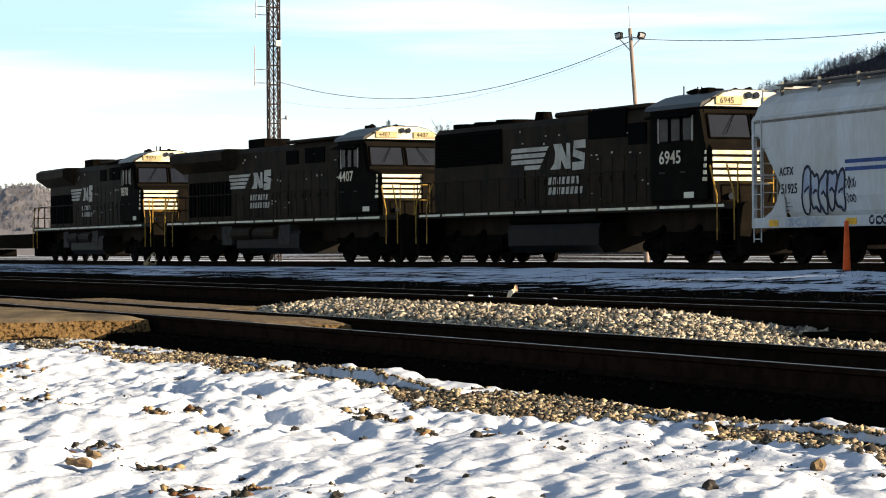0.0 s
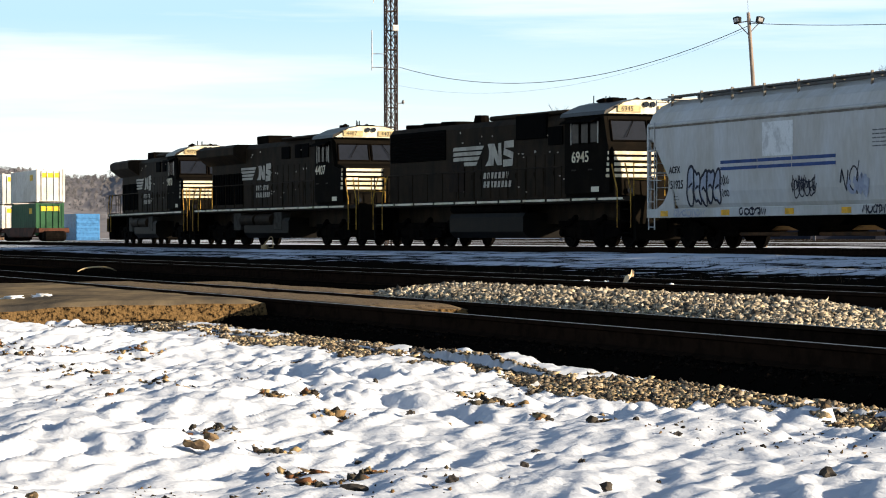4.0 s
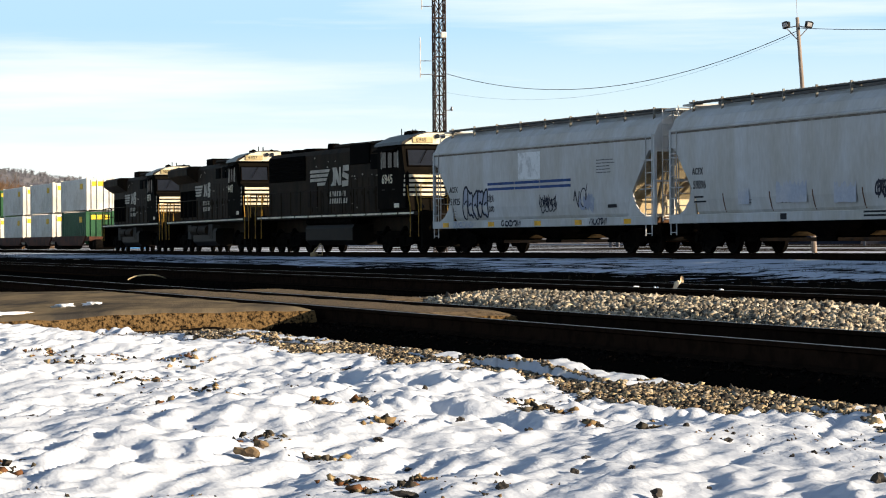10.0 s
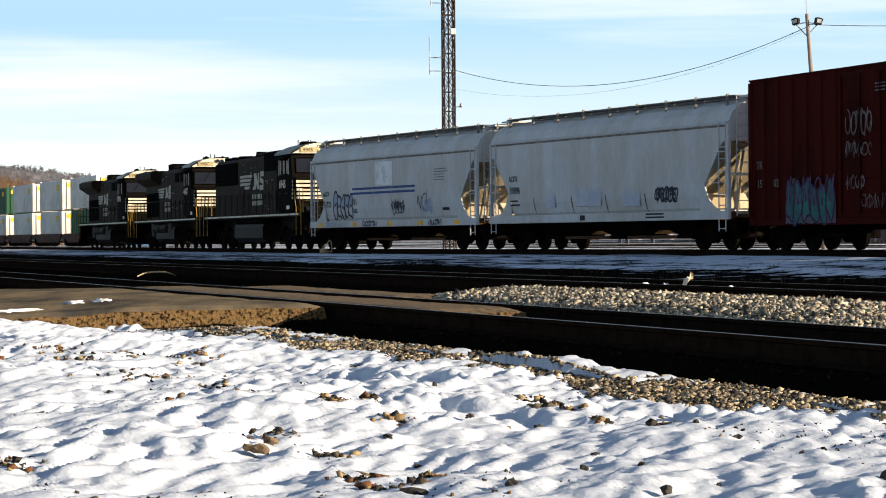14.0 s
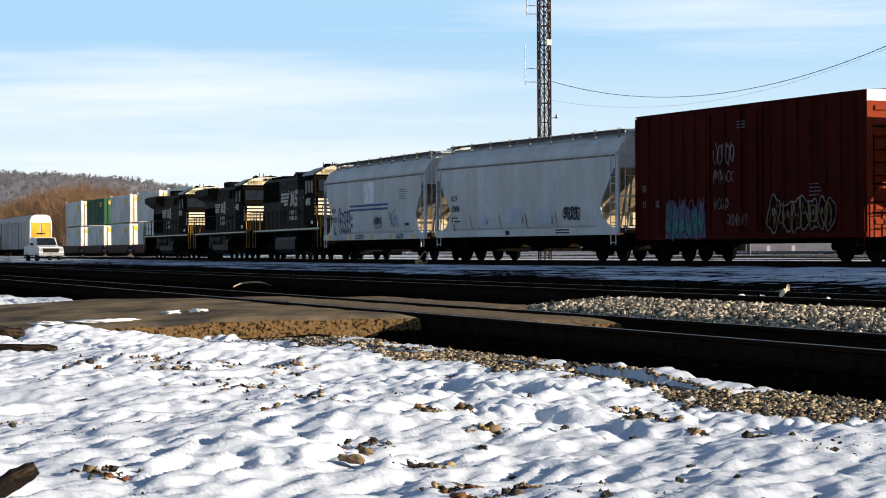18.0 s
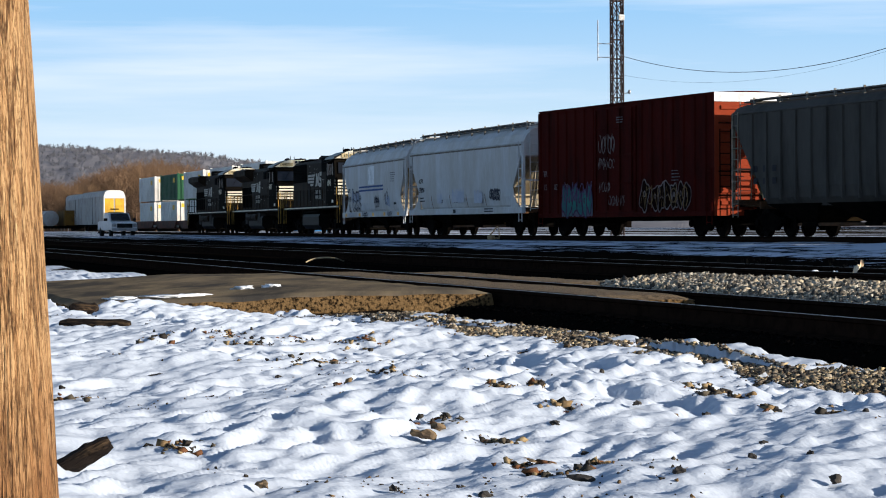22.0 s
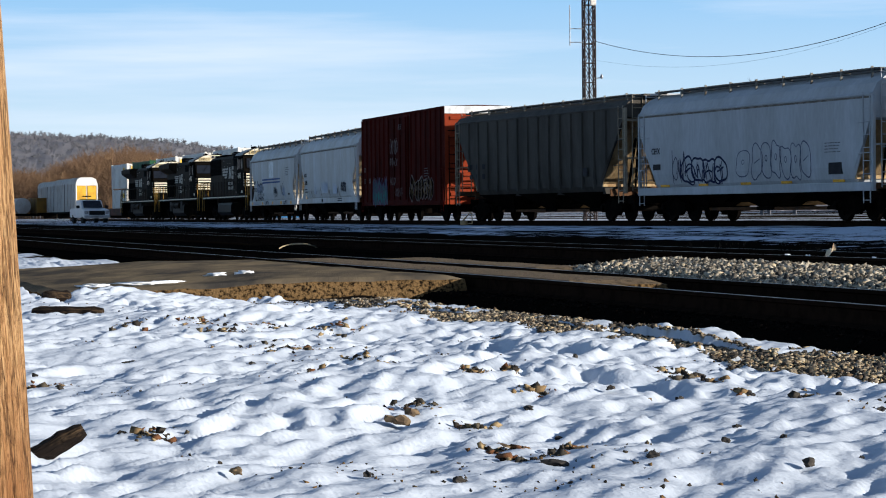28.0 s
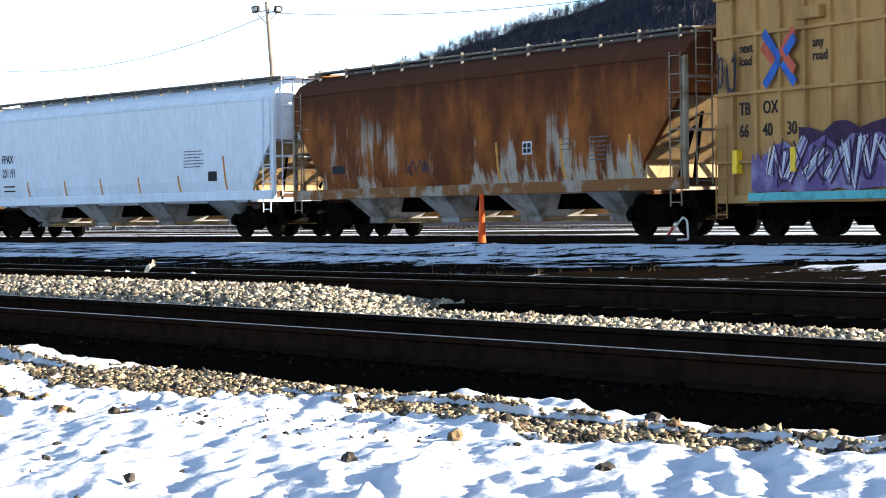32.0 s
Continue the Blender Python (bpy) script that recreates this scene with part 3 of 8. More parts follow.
scrawl_dusk = mat("dark_smoky_spray", (0.014, 0.006, 0.005), 0.9, spec=0.0)
scrawl_ochre = mat("ochre_spray_paint", (0.17, 0.10, 0.035), 0.7, second=(0.09, 0.05, 0.02), scale=2)
scrawl_aqua_dim = mat("dim_aqua_spray", (0.045, 0.19, 0.165), 0.7, second=(0.05, 0.10, 0.12), scale=1.3, amount=1.0, spec=0.02)
scrawl_violet_dim = mat("dim_violet_spray", (0.09, 0.06, 0.13), 0.7)
scrawl_aqua = mat("aqua_spray_paint", (0.12, 0.48, 0.52), 0.65)
faded_patch = mat("repainted_patch", (0.74, 0.75, 0.76), 0.6)
rusty_underframe = mat("rusty_underframe", (0.09, 0.045, 0.022), 0.85, second=(0.05, 0.03, 0.02), scale=3)
red_logo = mat("red_logo_paint", (0.55, 0.10, 0.06), 0.6)
bright_blue = mat("bright_blue_logo_paint", (0.03, 0.12, 0.45), 0.6)
# brighter copy of the boxcar red: sunlight on the ends in the colour
oxide_sunlit_end = mat("oxide_red_sunlit_end", (0.22, 0.032, 0.010), 0.8, second=(0.2, 0.03, 0.01), scale=1.0)
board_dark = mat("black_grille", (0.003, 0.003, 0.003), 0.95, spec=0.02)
dark_slope = mat("grey_slope_sheet", (0.27, 0.27, 0.275), 0.75, second=(0.14, 0.115, 0.095), scale=1.6)

# golden brown that paints low sunlight onto the sheets under the hoppers
sunlit_gold_sheet = mat("brown_sheet_sun_in_colour", (0.26, 0.155, 0.06), 0.85, second=(0.12, 0.07, 0.03), scale=2.0)
bracket_grey = mat("grey_bracket_steel", (0.2, 0.19, 0.17), 0.8, second=(0.12, 0.1, 0.08), scale=3)
# dark tone for the painted shadow line below the hopper eaves
eave_shade = mat("eave_shadow_line", (0.15, 0.13, 0.11), 0.9, second=(0.25, 0.22, 0.19), scale=2.5)
tan_slope = mat("dirty_tan_slope", (0.40, 0.29, 0.16), 0.85, second=(0.22, 0.13, 0.06), scale=1.6, stretch=(1, 1, 0.5))
cream_slope = mat("dusty_cream_slope", (0.52, 0.44, 0.30), 0.8, second=(0.36, 0.28, 0.17), scale=1.4, stretch=(1, 1, 0.5))
dark_stripe = mat("dark_rusty_stripe", (0.13, 0.06, 0.035), 0.8)
faded_blue = mat("faded_blue_grey_overspray", (0.40, 0.43, 0.51), 0.7, second=(0.48, 0.49, 0.53), scale=1.2)
_letters = {}


def lettering(text, size, material, parent, x, z, y, label="", stretch=1.0, name="lettering", slant=0.0):
    """Raised letters on the camera's side of a car, their lower left corner at (x, z)."""
    key = (text, size, stretch, slant)
    if key not in _letters:
        cu = bpy.data.curves.new("lettering", "FONT")
        cu.body, cu.size, cu.extrude, cu.resolution_u, cu.shear = text, size / 0.7, 0.003, 3, slant
        cu.offset = 0.018 * size
        ob = bpy.data.objects.new("lettering", cu)
        me = bpy.data.meshes.new_from_object(ob)
        me.transform(Matrix.Diagonal((stretch, 1, 1, 1)) @ Matrix.Identity(4))
        me.transform(Matrix.Rotation(radians(90), 4, "X"))
        bpy.data.objects.remove(ob)
        _letters[key] = me
    me = _letters[key].copy()
    me.materials.clear()
    me.materials.append(material)
    ob = new(name, me)
    ob.parent = parent
    ob.location = (x, y, z)
    if label:
        ob["label"] = label
    return ob


def bars(parent, material, x, z, y, w, rows, size=0.05, gap=0.05, name="small_print", seed=1):
    """Unreadable small print: rows of short plain bars, as wide as words."""
    r = random.Random(seed)
    bm = BM()
    fine = rows > 2
    size, gap = (size * 0.6, gap + size * 0.4) if fine else (size, gap)
    for i in range(rows):
        end = x + w * r.uniform(0.7, 1.0)
        q = x
        while q < end - 0.05:
            k = min(end, q + r.uniform(0.10, 0.30)) if fine else end
            box(bm, q, k, y - 0.003, y + 0.003, z - i * (size + gap) - size, z - i * (size + gap))
            q = k + 0.04
    return part(name, bm, print_grey if fine else material, parent)


def ribbon(bm, pts, width, y):
    """A flat painted stroke through (x, z) points."""
    if callable(y):
        # follow the curved side closely
        pts = [(a[0] + (b[0] - a[0]) * i / 6, a[1] + (b[1] - a[1]) * i / 6) for a, b in zip(pts, pts[1:]) for i in range(6)] + [pts[-1]]
    n = len(pts)
    pairs = []
    for i in range(n):
        a, b = pts[max(0, i - 1)], pts[min(n - 1, i + 1)]
        dx, dz = b[0] - a[0], b[1] - a[1]
        q = math.hypot(dx, dz) or 1.0
        nx, nz = -dz / q * width / 2, dx / q * width / 2
        x, z = pts[i]
        yy = y(z) if callable(y) else y
        pairs.append((bm.verts.new((x + nx, yy, z + nz)), bm.verts.new((x - nx, yy, z - nz))))
    for (a, b), (c, d) in zip(pairs, pairs[1:]):
        bm.faces.new((a, b, d, c))


def scrawl(parent, material, x0, x1, z0, z1, y, seed, strokes=5, width=0.05, name="spray_stroke", label=""):
    """Looping spray-paint strokes that spell nothing."""
    r = random.Random(seed)
    w, h = (x1 - x0) / strokes, z1 - z0
    for k in range(strokes):
        bm = BM()
        cx = x0 + (k + 0.5) * w
        a0, turn = r.uniform(0, 6.3), r.choice((-1, 1)) * r.uniform(4.5, 8)
        px, pz, lean = r.uniform(0.38, 0.62) * w, r.uniform(0.36, 0.5) * h, r.uniform(-0.2, 0.35)
        pts = []
        kind = r.random()
        if kind < 0.45:
            # sharp zigzag letters instead of a loop
            m = r.randint(3, 6)
            for i in range(m):
                up = (i + (k % 2)) % 2
                pts.append((cx + w * (-0.48 + 0.96 * i / (m - 1)) + r.uniform(-0.1, 0.1) * w, z0 + h * (r.uniform(0.65, 1.0) if up else r.uniform(0.0, 0.35))))
        for i in range(22 if kind >= 0.45 else 0):
            a = a0 + turn * i / 21
            zz = (z0 + z1) / 2 + pz * math.sin(a) * (1 - 0.35 * i / 21 * r.uniform(0.8, 1.2))
            pts.append((cx + px * math.cos(a * 1.0) * (1 - 0.4 * i / 21) + lean * (zz - z0) * 0.5, min(z1, max(z0, zz))))
        ribbon(bm, pts, width * r.uniform(0.7, 1.2), y)
        if r.random() < 0.5:
            xx = cx + r.uniform(-0.4, 0.4) * w
            part(name, bm, material, parent, label)
            bm = BM()
            ribbon(bm, [(xx, z0), (xx + 0.05 * h, z0 + 0.5 * h), (xx + r.uniform(0, 0.25) * h, z1)], width * 0.8, y)
        part(name, bm, material, parent, label)


def cloud_paint(parent, material, x0, x1, z0, z1, y, seed, name="spray_fill"):
    """An irregular filled field of spray paint."""
    r = random.Random(seed)
    bm = BM()
    n = 26
    top = [(x0 + (x1 - x0) * i / n, z1 - r.uniform(0, 0.35) * (z1 - z0)) for i in range(n + 1)]
    low = [(x0 + (x1 - x0) * i / n, z0 + r.uniform(0, 0.06) * (z1 - z0)) for i in range(n + 1)]
    vt = [bm.verts.new((a, y, b)) for a, b in top]
    vb = [bm.verts.new((a, y, b)) for a, b in low]
    for i in range(n):
        bm.faces.new((vb[i], vb[i + 1], vt[i + 1], vt[i]))
    return part(name, bm, material, parent)


def bubble(parent, outline, fill, x0, x1, z0, z1, y, seed, letters=5, width=0.06, name="bubble_letter"):
    """Fat rounded spray-paint letters that spell nothing: a wobbly closed outline with a slit or a hole, over a paler fill."""
    r = random.Random(seed)
    w = (x1 - x0) / letters
    for k in range(letters):
        cx, cz = x0 + (k + 0.5) * w, (z0 + z1) / 2 + r.uniform(-0.06, 0.06) * (z1 - z0)
        a, b, lean = w * r.uniform(0.56, 0.68), (z1 - z0) * r.uniform(0.44, 0.52), r.uniform(-0.15, 0.2)
        ph, lobes = r.uniform(0, 6.3), r.choice((2, 3, 3, 4))
        ring = []
        for i in range(33):
            t = 6.2832 * i / 32
            q = 1 + 0.16 * math.sin(lobes * t + ph)
            # rounded box rather than an ellipse
            c, s_ = math.cos(t), math.sin(t)
            e = (abs(c) ** 3 + abs(s_) ** 3) ** (-1 / 3)
            zz = cz + b * q * e * s_
            ring.append((cx + a * q * e * c * 0.86 + lean * (zz - cz), zz))
        if fill is not None:
            bm = BM()
            vs = [bm.verts.new((px, (y(pz) if callable(y) else y) + 0.004, pz)) for px, pz in ring[:-1]]
            mid = bm.verts.new((cx, (y(cz) if callable(y) else y) + 0.002, cz))
            for i in range(32):
                bm.faces.new((mid, vs[i], vs[(i + 1) % 32]))
            part("spray_fill", bm, fill, parent)
        bm = BM()
        ribbon(bm, ring, width, y)
        part(name, bm, outline, parent)
        bm = BM()
        if r.random() < 0.5:
            ribbon(bm, [(cx + 0.16 * a * math.cos(t * 0.7), cz + 0.14 * b + 0.2 * b * math.sin(t * 0.7)) for t in range(10)], width * 0.8, y)
        else:
            ribbon(bm, [(cx - 0.4 * a, cz - 0.1 * b), (cx + 0.05 * a, cz + 0.05 * b), (cx + 0.5 * a, cz + r.uniform(-0.3, 0.3) * b)], width * 0.8, y)
        part(name, bm, outline, parent)


# wheels and trucks, shared by all cars
WHEEL_R = 0.457
SPINNING = []


def lathe(bm, prof, y_axis_x, z, seg=20):
    """A solid of revolution about an axle along y: prof is (y, radius)."""
    rings = []
    for y, r in prof:
        rings.append([bm.verts.new((y_axis_x + r * math.cos(6.2832 * i / seg), y, z + r * math.sin(6.2832 * i / seg))) for i in range(seg)])
    for a, b in zip(rings, rings[1:]):
        for i in range(seg):
            bm.faces.new((a[i], a[(i + 1) % seg], b[(i + 1) % seg], b[i]))
    bm.faces.new(rings[0])
    bm.faces.new(rings[-1][::-1])


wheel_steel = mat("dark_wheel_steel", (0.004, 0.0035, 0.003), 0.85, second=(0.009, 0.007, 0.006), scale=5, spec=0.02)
_bm = BM()
lathe(_bm, [(-0.82, 0.10), (-0.80, 0.19), (-0.79, 0.36), (-0.81, 0.38), (-0.81, WHEEL_R), (-0.70, WHEEL_R + 0.003), (-0.68, WHEEL_R + 0.026), (-0.67, 0.36), (-0.72, 0.34), (-0.72, 0.14), (-0.66, 0.085),
            (0.66, 0.085), (0.72, 0.14), (0.72, 0.34), (0.67, 0.36), (0.68, WHEEL_R + 0.026), (0.70, WHEEL_R + 0.003), (0.81, WHEEL_R), (0.81, 0.38), (0.79, 0.36), (0.80, 0.19), (0.82, 0.10)], 0, 0)
for _s in (-1, 1):
    for _a in range(6):
        tube(_bm, (0.27 * math.cos(_a * 1.047), _s * 0.80, 0.27 * math.sin(_a * 1.047)), (0.27 * math.cos(_a * 1.047), _s * 0.825, 0.27 * math.sin(_a * 1.047)), 0.035, 6)
bmesh.ops.recalc_face_normals(_bm, faces=_bm.faces[:])
WHEELSET = bpy.data.meshes.new("wheelset")
_bm.to_mesh(WHEELSET)
_bm.free()
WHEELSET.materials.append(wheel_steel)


def truck(car, x, axles, name="truck", six=False):
    """A truck frame with its wheelsets."""
    bm = BM()
    half = max(axles)
    for s in (-1, 1):
        y0, y1 = s * 0.92, s * 1.06
        out = [(-half - 0.28, 0.50), (-half - 0.1, 0.66), (-half + 0.25, 0.62), (-0.35, 0.74), (0.35, 0.74), (half - 0.25, 0.62), (half + 0.1, 0.66), (half + 0.28, 0.50), (half + 0.15, 0.36), (half - 0.25, 0.36), (0.4, 0.2), (-0.4, 0.2), (-half + 0.25, 0.36), (-half - 0.15, 0.36)]
        prism(bm, out, min(y0, y1), max(y0, y1), "y")
        for a in axles:
            box(bm, a - 0.16, a + 0.16, s * 0.95 - 0.14, s * 0.95 + 0.2 * max(s, 0) + 0.14, 0.32, 0.6, 0.02)
            tube(bm, (a, s * 1.05, 0.457), (a, s * 1.16, 0.457), 0.12, 10)
        for dx in (-0.16, 0.0, 0.16):
            tube(bm, (dx, s * 1.0, 0.28), (dx, s * 1.0, 0.62), 0.06, 8)
    box(bm, -0.22, 0.22, -1.05, 1.05, 0.42, 0.78, 0.03)
    if six:
        for s in (-1, 1):
            box(bm, -half - 0.3, half + 0.3, s * 1.07 - 0.02, s * 1.07 + 0.02, 0.66, 0.84, 0.01)
            for a in axles[:-1]:
                tube(bm, (a + 0.55, s * 1.1, 0.75), (a + 0.95, s * 1.1, 0.95), 0.09, 8)
                tube(bm, (a + 0.8, s * 1.02, 0.3), (a + 0.8, s * 1.02, 0.9), 0.07, 8)
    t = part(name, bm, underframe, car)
    t.location = (x, 0, 0)
    for a in axles:
        w = new("wheelset", WHEELSET)
        w.parent = t
        w.location = (a, 0, WHEEL_R)
        SPINNING.append((w, a))
    return t


def coupler(car, x, s):
    bm = BM()
    box(bm, min(x, x - s * 0.55), max(x, x - s * 0.55), -0.09, 0.09, 0.75, 0.93, 0.02)
    box(bm, min(x + s * 0.04, x - s * 0.24), max(x + s * 0.04, x - s * 0.24), -0.19, 0.15, 0.70, 1.0, 0.04)
    part("coupler", bm, underframe, car)


def shell(xs, section, low, name, material, car, label="", smooth=False):
    """A car body: at each x the section of (y, z) points, none lower than low(x)."""
    bm = BM()
    rings = []
    for x in xs:
        lo = low(x)
        rings.append([bm.verts.new((x, y, max(z, lo))) for y, z in section])
    n = len(section)
    for a, b in zip(rings, rings[1:]):
        for i in range(n):
            f = bm.faces.new((a[i], b[i], b[(i + 1) % n], a[(i + 1) % n]))
            f.smooth = smooth
    bm.faces.new(rings[0])
    bm.faces.new(rings[-1][::-1])
    bmesh.ops.remove_doubles(bm, verts=bm.verts[:], dist=0.0005)
    bmesh.ops.recalc_face_normals(bm, faces=bm.faces[:])
    return part(name, bm, material, car, label)


def ladder(car, x, y, z0, z1, material, w=0.4, axis="x", name="ladder"):
    bm = BM()
    a, b = ((x - w / 2, y), (x + w / 2, y)) if axis == "x" else ((x, y - w / 2), (x, y + w / 2))
    for q in (a, b):
        tube(bm, (*q, z0), (*q, z1), 0.02, 6)
    out = part(name, bm, material, car)
    k = max(2, round((z1 - z0) / 0.38))
    bm = BM()
    tube(bm, (*a, 0), (*b, 0), 0.014, 6)
    rung = part("rung", bm, material, out)
    for i in range(k + 1):
        r = rung if i == 0 else new("rung", rung.data)
        r.parent = out
        r.location = (0, 0, z0 + 0.08 + (z1 - z0 - 0.16) * i / k)
    return out


def roof_walk(car, half, top, material, posts, y=0.85, post_paint=None):
    """Running boards along both edges of the roof hatches, on brackets."""
    for s in (-1, 1):
        bm = BM()
        box(bm, -half, half, s * y - 0.17, s * y + 0.17, top + 0.03, top + 0.07)
        for i in range(int(half * 2 / 0.25)):
            box(bm, -half + i * 0.25, -half + i * 0.25 + 0.03, s * y - 0.17, s * y + 0.17, top + 0.07, top + 0.085)
        part("running_board", bm, material, car, "dark steel grating walkway")
    for i in range(posts):
        x = -half + 0.4 + (2 * half - 0.8) * i / (posts - 1)
        bm = BM()
        box(bm, x - 0.022, x + 0.022, -y - 0.24, -y - 0.17, top - 0.32, top + 0.12)
        box(bm, x - 0.025, x + 0.025, -y - 0.22, -y + 0.1, top - 0.02, top + 0.03)
        part("bracket", bm, post_paint or material, car)
    bm = BM()
    box(bm, -half + 0.5, half - 0.5, -0.3, 0.3, top - 0.02, top + 0.12, 0.03)
    part("hatch_cover", bm, material, car)


def hopper_section(eave, top):
    """Half outline of a hopper's body, then mirrored: sides, eaves and rounded roof."""
    half = [(-1.22, 0.98), (-1.40, 1.25), (-1.47, 1.6), (-1.49, 2.2), (-1.5, 3.0), (-1.5, eave), (-1.53, eave + 0.01), (-1.53, eave + 0.05), (-1.46, eave + 0.09), (-1.32, eave + 0.38 * (top - eave) + 0.07), (-1.05, eave + 0.74 * (top - eave)), (-0.7, eave + 0.93 * (top - eave)), (0, top)]
    return half + [(-y, z) for y, z in half[-2::-1]]


def side_y(z):
    return -float(np.interp(z, [0.98, 1.25, 1.6, 2.2, 3.0, 4.0], [1.22, 1.40, 1.47, 1.49, 1.5, 1.5])) - 0.008


def hopper(label, a, b, paint, body_half, eave, top, sill_low, bays, chute_mat, ribs=0, cut=(1.6, 1.75, 0.3, 3.2), trim=None, sill=True, posts=9, end_paint=None):
    """A covered hopper car. cut: how far in the bottom corner lies, the height of the slope's foot, the overhang kept at the end and the height of its top."""
    car = thing("covered_hopper_car", label, "hopper car", "cars of the train")
    L, H = b - a, body_half
    wide = 0.18 if chute_mat is dark_slope else 0.44
    trim = trim or paint
    inn, foot, keep, high = cut
    end_trim = paint if paint in (white_hopper, dull_hopper, pale_hopper) else dirty_trim

    def low(x):
        d = H - abs(x)
        return float(np.interp(d, [0, keep, inn, inn + 0.12], [high, high - 0.02, foot, 0.98]))

    xs = sorted({round(s * v, 3) for s in (-1, 1) for v in (H, H - 0.03, H - keep, H - (keep + inn) / 2, H - inn, H - inn - 0.12, H * 0.55, H * 0.25, 0)})
    shell(xs, hopper_section(eave, top), low, "body", paint, car, smooth=False)
    if sill:
        for s in (-1, 1):
            bm = BM()
            box(bm, -H, H, s * 1.5 - 0.05, s * 1.5 + 0.05, sill_low, sill_low + 0.26, 0.015)
            box(bm, -H, H, s * 1.42 - 0.1, s * 1.42 + 0.1, sill_low + 0.22, sill_low + 0.26)
            part("side_sill", bm, trim, car)
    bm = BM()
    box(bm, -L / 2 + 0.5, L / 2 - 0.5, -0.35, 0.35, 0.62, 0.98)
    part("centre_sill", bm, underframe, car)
    for s in (-1, 1):
        e = s * H
        bm = BM()
        box(bm, e - 0.5 if s > 0 else e, e if s > 0 else e + 0.5, -1.5, 1.5, sill_low + 0.06, sill_low + 0.24, 0.01)
        box(bm, e - s * 1.7 - 0.03, e - s * 1.7 + 0.03, -1.3, 1.3, 0.9, 1.15)
        part("end_platform", bm, rusty_underframe, car)
        for q in (-1, 1):
            bm = BM()
            box(bm, e - 0.06, e + 0.06, q * 1.46 - 0.05, q * 1.46 + 0.05, sill_low, eave + 0.02, 0.01)
            part("corner_post", bm, end_trim, car)
            bm = BM()
            tube(bm, (e - s * 1.35, q * 0.75, 1.05), (e - s * 0.5, q * 0.75, high - 0.2), 0.05, 6)
            tube(bm, (e - s * 0.75, q * 0.75, 1.05), (e - s * 0.3, q * 0.75, high + 0.1), 0.04, 6)
            part("slope_brace", bm, dirty_trim if end_paint else underframe, car)
            if end_paint:
                # curved gusset plate that joins the side's slanted edge to the sill
                bm = BM()
                rim = [(e - s * d_, z_) for d_, z_ in ((inn + 0.12, sill_low + 0.2), (0.12, sill_low + 0.2), (0.55, sill_low + 0.27), (0.95, sill_low + 0.42), (1.25, sill_low + 0.68), (1.42, sill_low + 1.0), (1.5, sill_low + 1.3))]
                prism(bm, rim, q * 1.455 - 0.02, q * 1.455 + 0.02, "y")
                part("gusset_plate", bm, paint, car)
        bm = BM()
        xa, za, xb, zb = e - s * (keep - 0.02), high - 0.03, e - s * (inn - 0.02), foot - 0.02
        q = [bm.verts.new(c) for c in ((xa, -1.44, za), (xb, -1.44, zb), (xb, 1.44, zb), (xa, 1.44, za))]
        bm.faces.new(q)
        r = bmesh.ops.solidify(bm, geom=bm.faces[:], thickness=0.025)
        bmesh.ops.translate(bm, verts=bm.verts[:], vec=(s * 0.03, 0, -0.03))
        part("slope_sheet", bm, end_paint or tan_slope, car, "dirty tan sloped end sheet")
        if foot > 1.3:
            bm = BM()
            xw = e - s * (inn - 0.02)
            box(bm, min(xw, xw - s * 0.1), max(xw, xw - s * 0.1), -1.40, 1.40, 1.24, foot)
            part("end_wall", bm, end_paint or tan_slope, car, "dirty tan lower end wall")
        ladder(car, e - s * 0.28, -1.52, sill_low - 0.35, eave + 0.1, end_trim)
        ladder(car, e + s * 0.03, -1.0, sill_low + 0.1, top, end_trim, axis="y")
        bm = BM()
        box(bm, e - 0.03, e + 0.03, -1.44, 1.44, eave - 0.45, eave - 0.38)
        box(bm, e - 0.03, e + 0.03, -1.44, 1.44, 2.2, 2.26)
        part("end_crossbar", bm, end_trim, car)
        for z in (2.0, 2.9):
            bm = BM()
            tube(bm, (e - s * 0.05, -1.5, z), (e - s * 0.9, -1.5, z - 0.02), 0.016, 6)
            part("grab_iron", bm, trim, car)
        bm = BM()
        lathe(bm, [(-0.02, 0.26), (0.02, 0.28)], 0, 0, 16)
        wheel = part("brake_wheel", bm, underframe, car)
        wheel.matrix_basis = pose(e + s * 0.12, 0.5, 2.3, 0, 0, 90)
        bm = BM()
        box(bm, e - 0.35, e + 0.35, -0.9, 0.9, top - 0.02, top + 0.04)
        part("end_walk", bm, trim, car)
        coupler(car, s * L / 2, s)
    for i in range(bays):
        w = (2 * (H - inn)) / bays
        cx = -H + inn + w * (i + 0.5)
        bm = BM()
        v = []
        for x, y, z in ((-w * wide, 1.38, 1.06), (w * wide, 1.38, 1.06), (w * 0.10, 0.75, 0.46), (-w * 0.10, 0.75, 0.46)):
            v.append((bm.verts.new((cx + x, -y, z)), bm.verts.new((cx + x, y, z))))
        for k in range(4):
            bm.faces.new((v[k][0], v[(k + 1) % 4][0], v[(k + 1) % 4][1], v[k][1]))
        bm.faces.new([q[0] for q in v])
        bm.faces.new([q[1] for q in v][::-1])
        box(bm, cx - w * 0.12, cx + w * 0.12, -0.8, 0.8, 0.34, 0.47, 0.02)
        bmesh.ops.recalc_face_normals(bm, faces=bm.faces[:])
        part("discharge_chute", bm, chute_mat, car)
        # ridge sheet between two chutes, golden sunlight put into its colour
        bm = BM()
